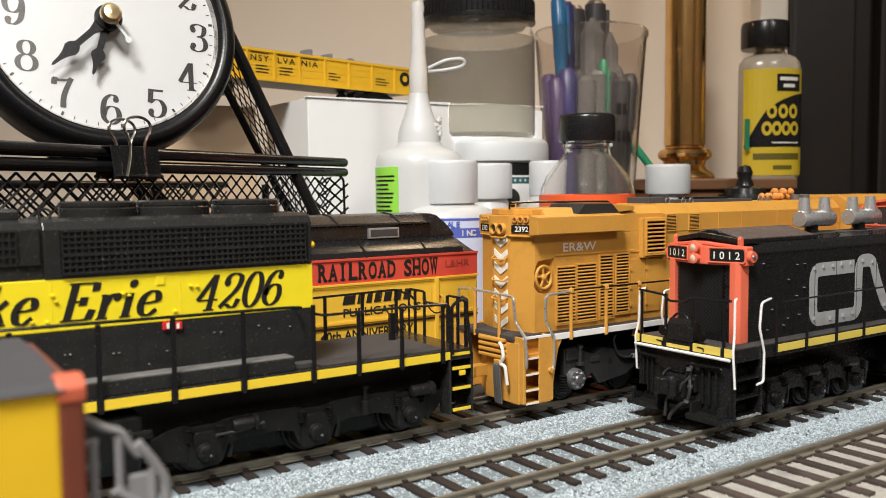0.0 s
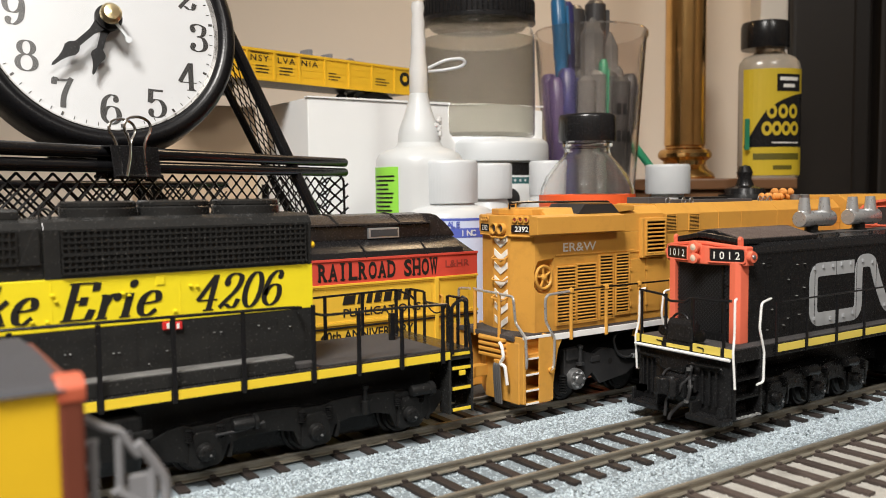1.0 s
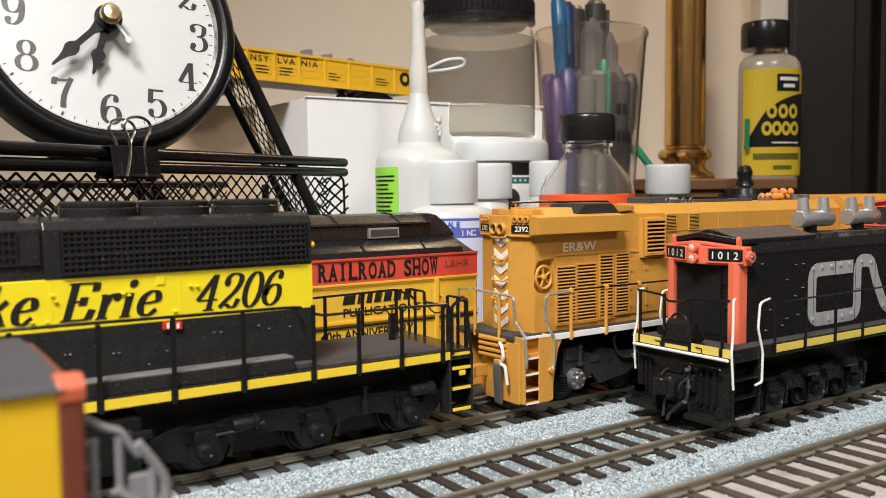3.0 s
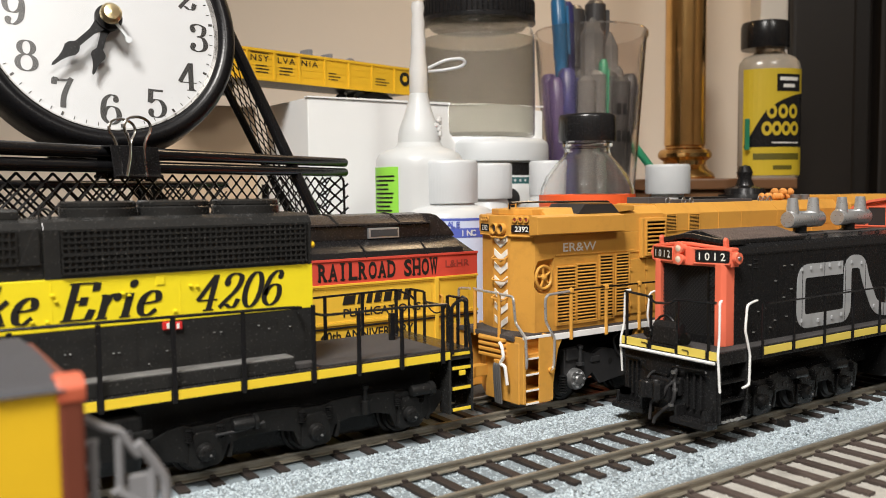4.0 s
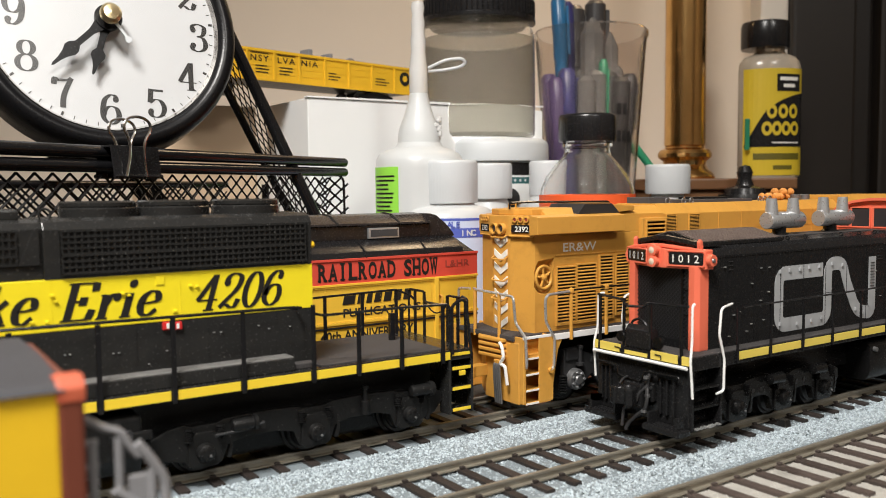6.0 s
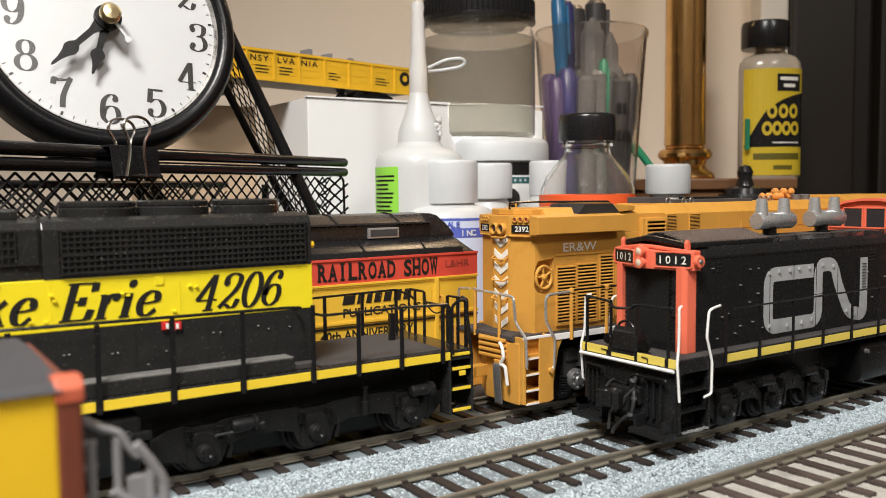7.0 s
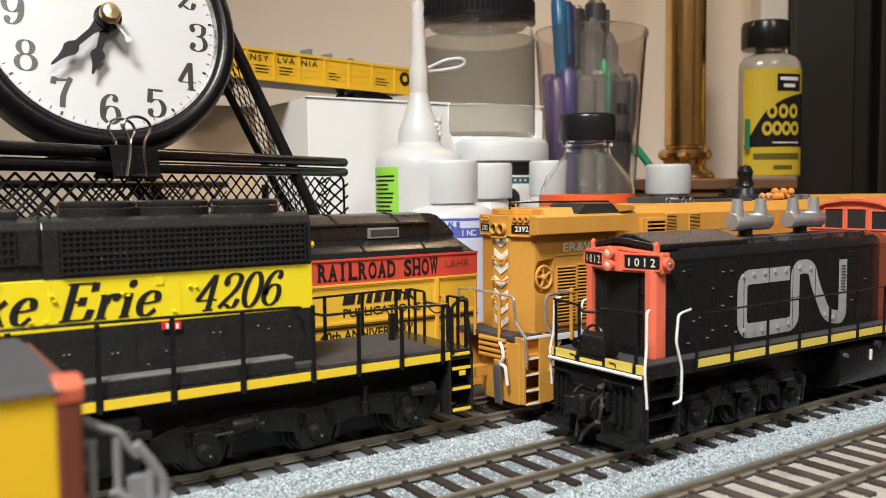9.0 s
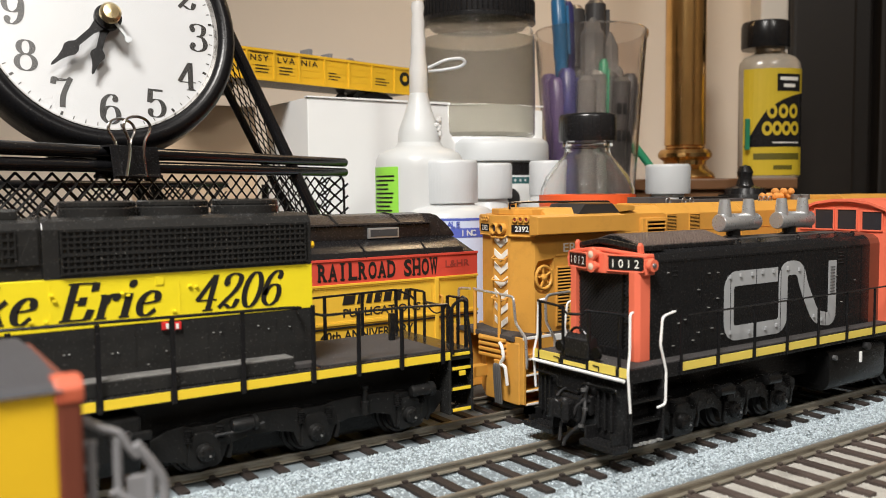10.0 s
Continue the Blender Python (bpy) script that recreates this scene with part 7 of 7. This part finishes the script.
    part("barrel", tube([(2, 0, 95), (18, 0, 74), (60, 0, -7)], 2.6, 12), "grnplastic", g, smooth=True)


bottles()


def ledge():
    e = turned(thing("wooden_stand", "low varnished brown wooden stand with moulded edge", "stand"), 0, 0)
    part("top", box(96, 246, 584, 672, 63, 70.6, 1.2), "wood", e)
    part("moulding", box(100, 242, 588, 668, 56, 63, 1.6), "wood", e)
    part("plinth", box(106, 238, 594, 664, -9.5, 56, 0.8), "wood", e)
    # brass lamp column
    e = standing("brass_lamp", "tall polished brass lamp column on a turned base", "lamp", 175.0, 610, "", 70.6)
    part("base", lathe([(0.01, 0), (20.6, 0), (21, 1.5), (20, 4), (16.4, 7), (14.6, 10), (15.4, 13), (18.6, 15.4), (19, 18), (17.6, 20.6), (14.6, 22), (13, 25)], 48), "brass", e, smooth=True)
    part("column", lathe([(14.6, 24), (14.4, 30), (14.2, 120), (14.0, 300), (0.01, 301)], 48), "brass", e, "polished brass tube", smooth=True)
    # yellow-labelled cleaner bottle
    e = standing("cleaner_bottle", "flat clear cleaner bottle with yellow label and black cap", "bottle", 236.0, 612, "bottles and jars", 70.6)

    def oval(profile):
        b = lathe(profile, 48)
        bmesh.ops.scale(b, vec=(1, 0.62, 1), verts=b.verts)
        return b
    part("body", oval([(0.01, 0), (21, 0), (22, 1.5), (22, 78), (21.4, 82), (18.5, 86), (12, 88.5), (10.4, 90), (10.4, 94)]), "amberclear", e, "clear bottle of pale liquid", smooth=True)
    part("cap", lathe([(16.0, 92), (16.5, 93), (16.5, 108), (15.6, 110.6), (0.01, 111)], 40, at=(-3.6, 0, 0)), "gloss", e, "black screw cap", smooth=True)
    y = -14.3

    def curve(bm):
        for v in bm.verts:
            v.co.y += 13.64 - 13.64 * math.sqrt(max(0.0, 1 - (v.co.x / 22.2) ** 2))
        return bm
    lab = part("label", curve(gridbox(-20.6, 20.8, y, y + 0.4, 2, 77, 16)), "gooyellow", e, "yellow label with black swoosh")
    sw = [(-20.4, 22), (20.6, 22), (20.6, 60), (12, 58), (2, 54), (-7, 48), (-12, 40), (-17, 30)]
    part("swoosh", curve(prism_cut(sw, y - 0.14, y + 0.1)), "gloss", lab, "black swoosh panel")
    part("top_panel", curve(gridbox(0, 18, y - 0.2, y + 0.1, 61, 73, 8)), "gloss", lab)
    for z, w in ((68.4, 14), (63.6, 9)):
        part("text_bar", curve(gridbox(9 - w / 2, 9 + w / 2, y - 0.3, y - 0.1, z, z + 2.4, 6)), "chevron", lab)
    for z, xs in ((42.5, (-3.4, 4.6, 12.4)), (30.5, (-6.6, 0.2, 7.0, 13.6))):
        for x in xs:
            b = lathe([(3.7, 0), (3.7, 0.3), (1.7, 0.3), (1.7, 0), (3.7, 0)], 20, axis="y", caps=False)
            bmesh.ops.scale(b, vec=(0.95, 1, 1.35), verts=b.verts)
            bmesh.ops.translate(b, vec=(x, y - 0.45, z + 4.4), verts=b.verts)
            part("brand_shape", curve(b), "gooyellow", lab, "rounded yellow mark")
    part("text_bar", curve(gridbox(-3, 17, y - 0.3, y - 0.1, 24.5, 25.4, 8)), "chevron", lab)
    part("text_bar", curve(gridbox(-15, 18, y - 0.2, y + 0.05, 13, 17.5, 10)), "olive", lab)
    part("text_bar", curve(gridbox(-2, 12, y - 0.2, y + 0.05, 6, 9, 6)), "olive", lab)
    part("side_tab", box(-21.6, -18.4, -13.4, -11.2, 20, 42, 0.5), "grnplastic", e, "green plastic tab")
    k = standing("dropper_cap", "small black dropper cap on a dark bottle", "bottle", 206, 575)
    part("body", lathe([(0.01, 0), (18, 0), (18, 66), (17, 69)], 32), "frame", k, smooth=True)
    part("knob", lathe([(14, 69), (13, 73), (6, 75), (4.4, 80), (5.4, 84), (3.6, 88), (0.01, 89)], 28), "gloss", k, smooth=True)


def gridbox(x0, x1, y0, y1, z0, z1, n):
    b = bmesh.new()
    cols = [[b.verts.new((x0 + (x1 - x0) * i / n, y, z)) for y, z in ((y0, z0), (y1, z0), (y1, z1), (y0, z1))] for i in range(n + 1)]
    for p, q in zip(cols, cols[1:]):
        for i in range(4):
            b.faces.new((p[i], p[(i + 1) % 4], q[(i + 1) % 4], q[i]))
    b.faces.new(cols[0])
    b.faces.new(cols[-1])
    bmesh.ops.recalc_face_normals(b, faces=b.faces)
    return b


def prism_cut(points, y0, y1, n=18):
    """A polygon standing on a flat base line, cut into upright strips so that it can be bent round a bottle."""
    xs = [points[0][0] + (points[1][0] - points[0][0]) * i / n for i in range(n + 1)]
    base, top = points[0][1], sorted(points[2:] + [points[0]])
    b = bmesh.new()

    def height(x):
        for (xa, za), (xb, zb) in zip(top, top[1:]):
            if xa <= x <= xb and xb > xa:
                return za + (zb - za) * (x - xa) / (xb - xa)
        return top[-1][1]
    cols = [[b.verts.new((x, y, z)) for y, z in ((y0, base), (y1, base), (y1, max(base + 0.2, height(x))), (y0, max(base + 0.2, height(x))))] for x in xs]
    for p, q in zip(cols, cols[1:]):
        for i in range(4):
            b.faces.new((p[i], p[(i + 1) % 4], q[(i + 1) % 4], q[i]))
    b.faces.new(cols[0])
    b.faces.new(cols[-1])
    bmesh.ops.recalc_face_normals(b, faces=b.faces)
    return b


ledge()


def beads():
    e = thing("bead_cluster", "cluster of orange-brown beads lying on an engine roof", "beads", "", (130, Y_A + 3, 59.3))
    rnd = random.Random(4)
    for k in range(16):
        x, y = rnd.uniform(-8, 8), rnd.uniform(-4, 4)
        z = 1.4 if k < 11 else 3.2
        part("bead", lathe([(0.01, -1.5), (0.9, -1.2), (1.5, 0), (0.9, 1.2), (0.01, 1.5)], 12, axis="x", at=(x * (0.7 if z > 2 else 1), y, z)), "peanut", e, smooth=True)


beads()


# ---- movement ----
def motions():
    rows = [(0.0, 0.0), (2.3, 0.0), (2.7, 0.0), (3.0, 0.65), (3.3, 2.3), (3.8, 4.85), (4.0, 6.1), (4.5, 8.82), (5.0, 11.44), (5.5, 14.1), (7.0, 21.71), (7.5, 24.46), (8.0, 27.44), (8.5, 30.23), (9.0, 33.12), (9.5, 35.95), (10.0, 38.75)]
    walk(CN, [(t, pose(-d * S, 0, 0)) for t, d in rows])


motions()
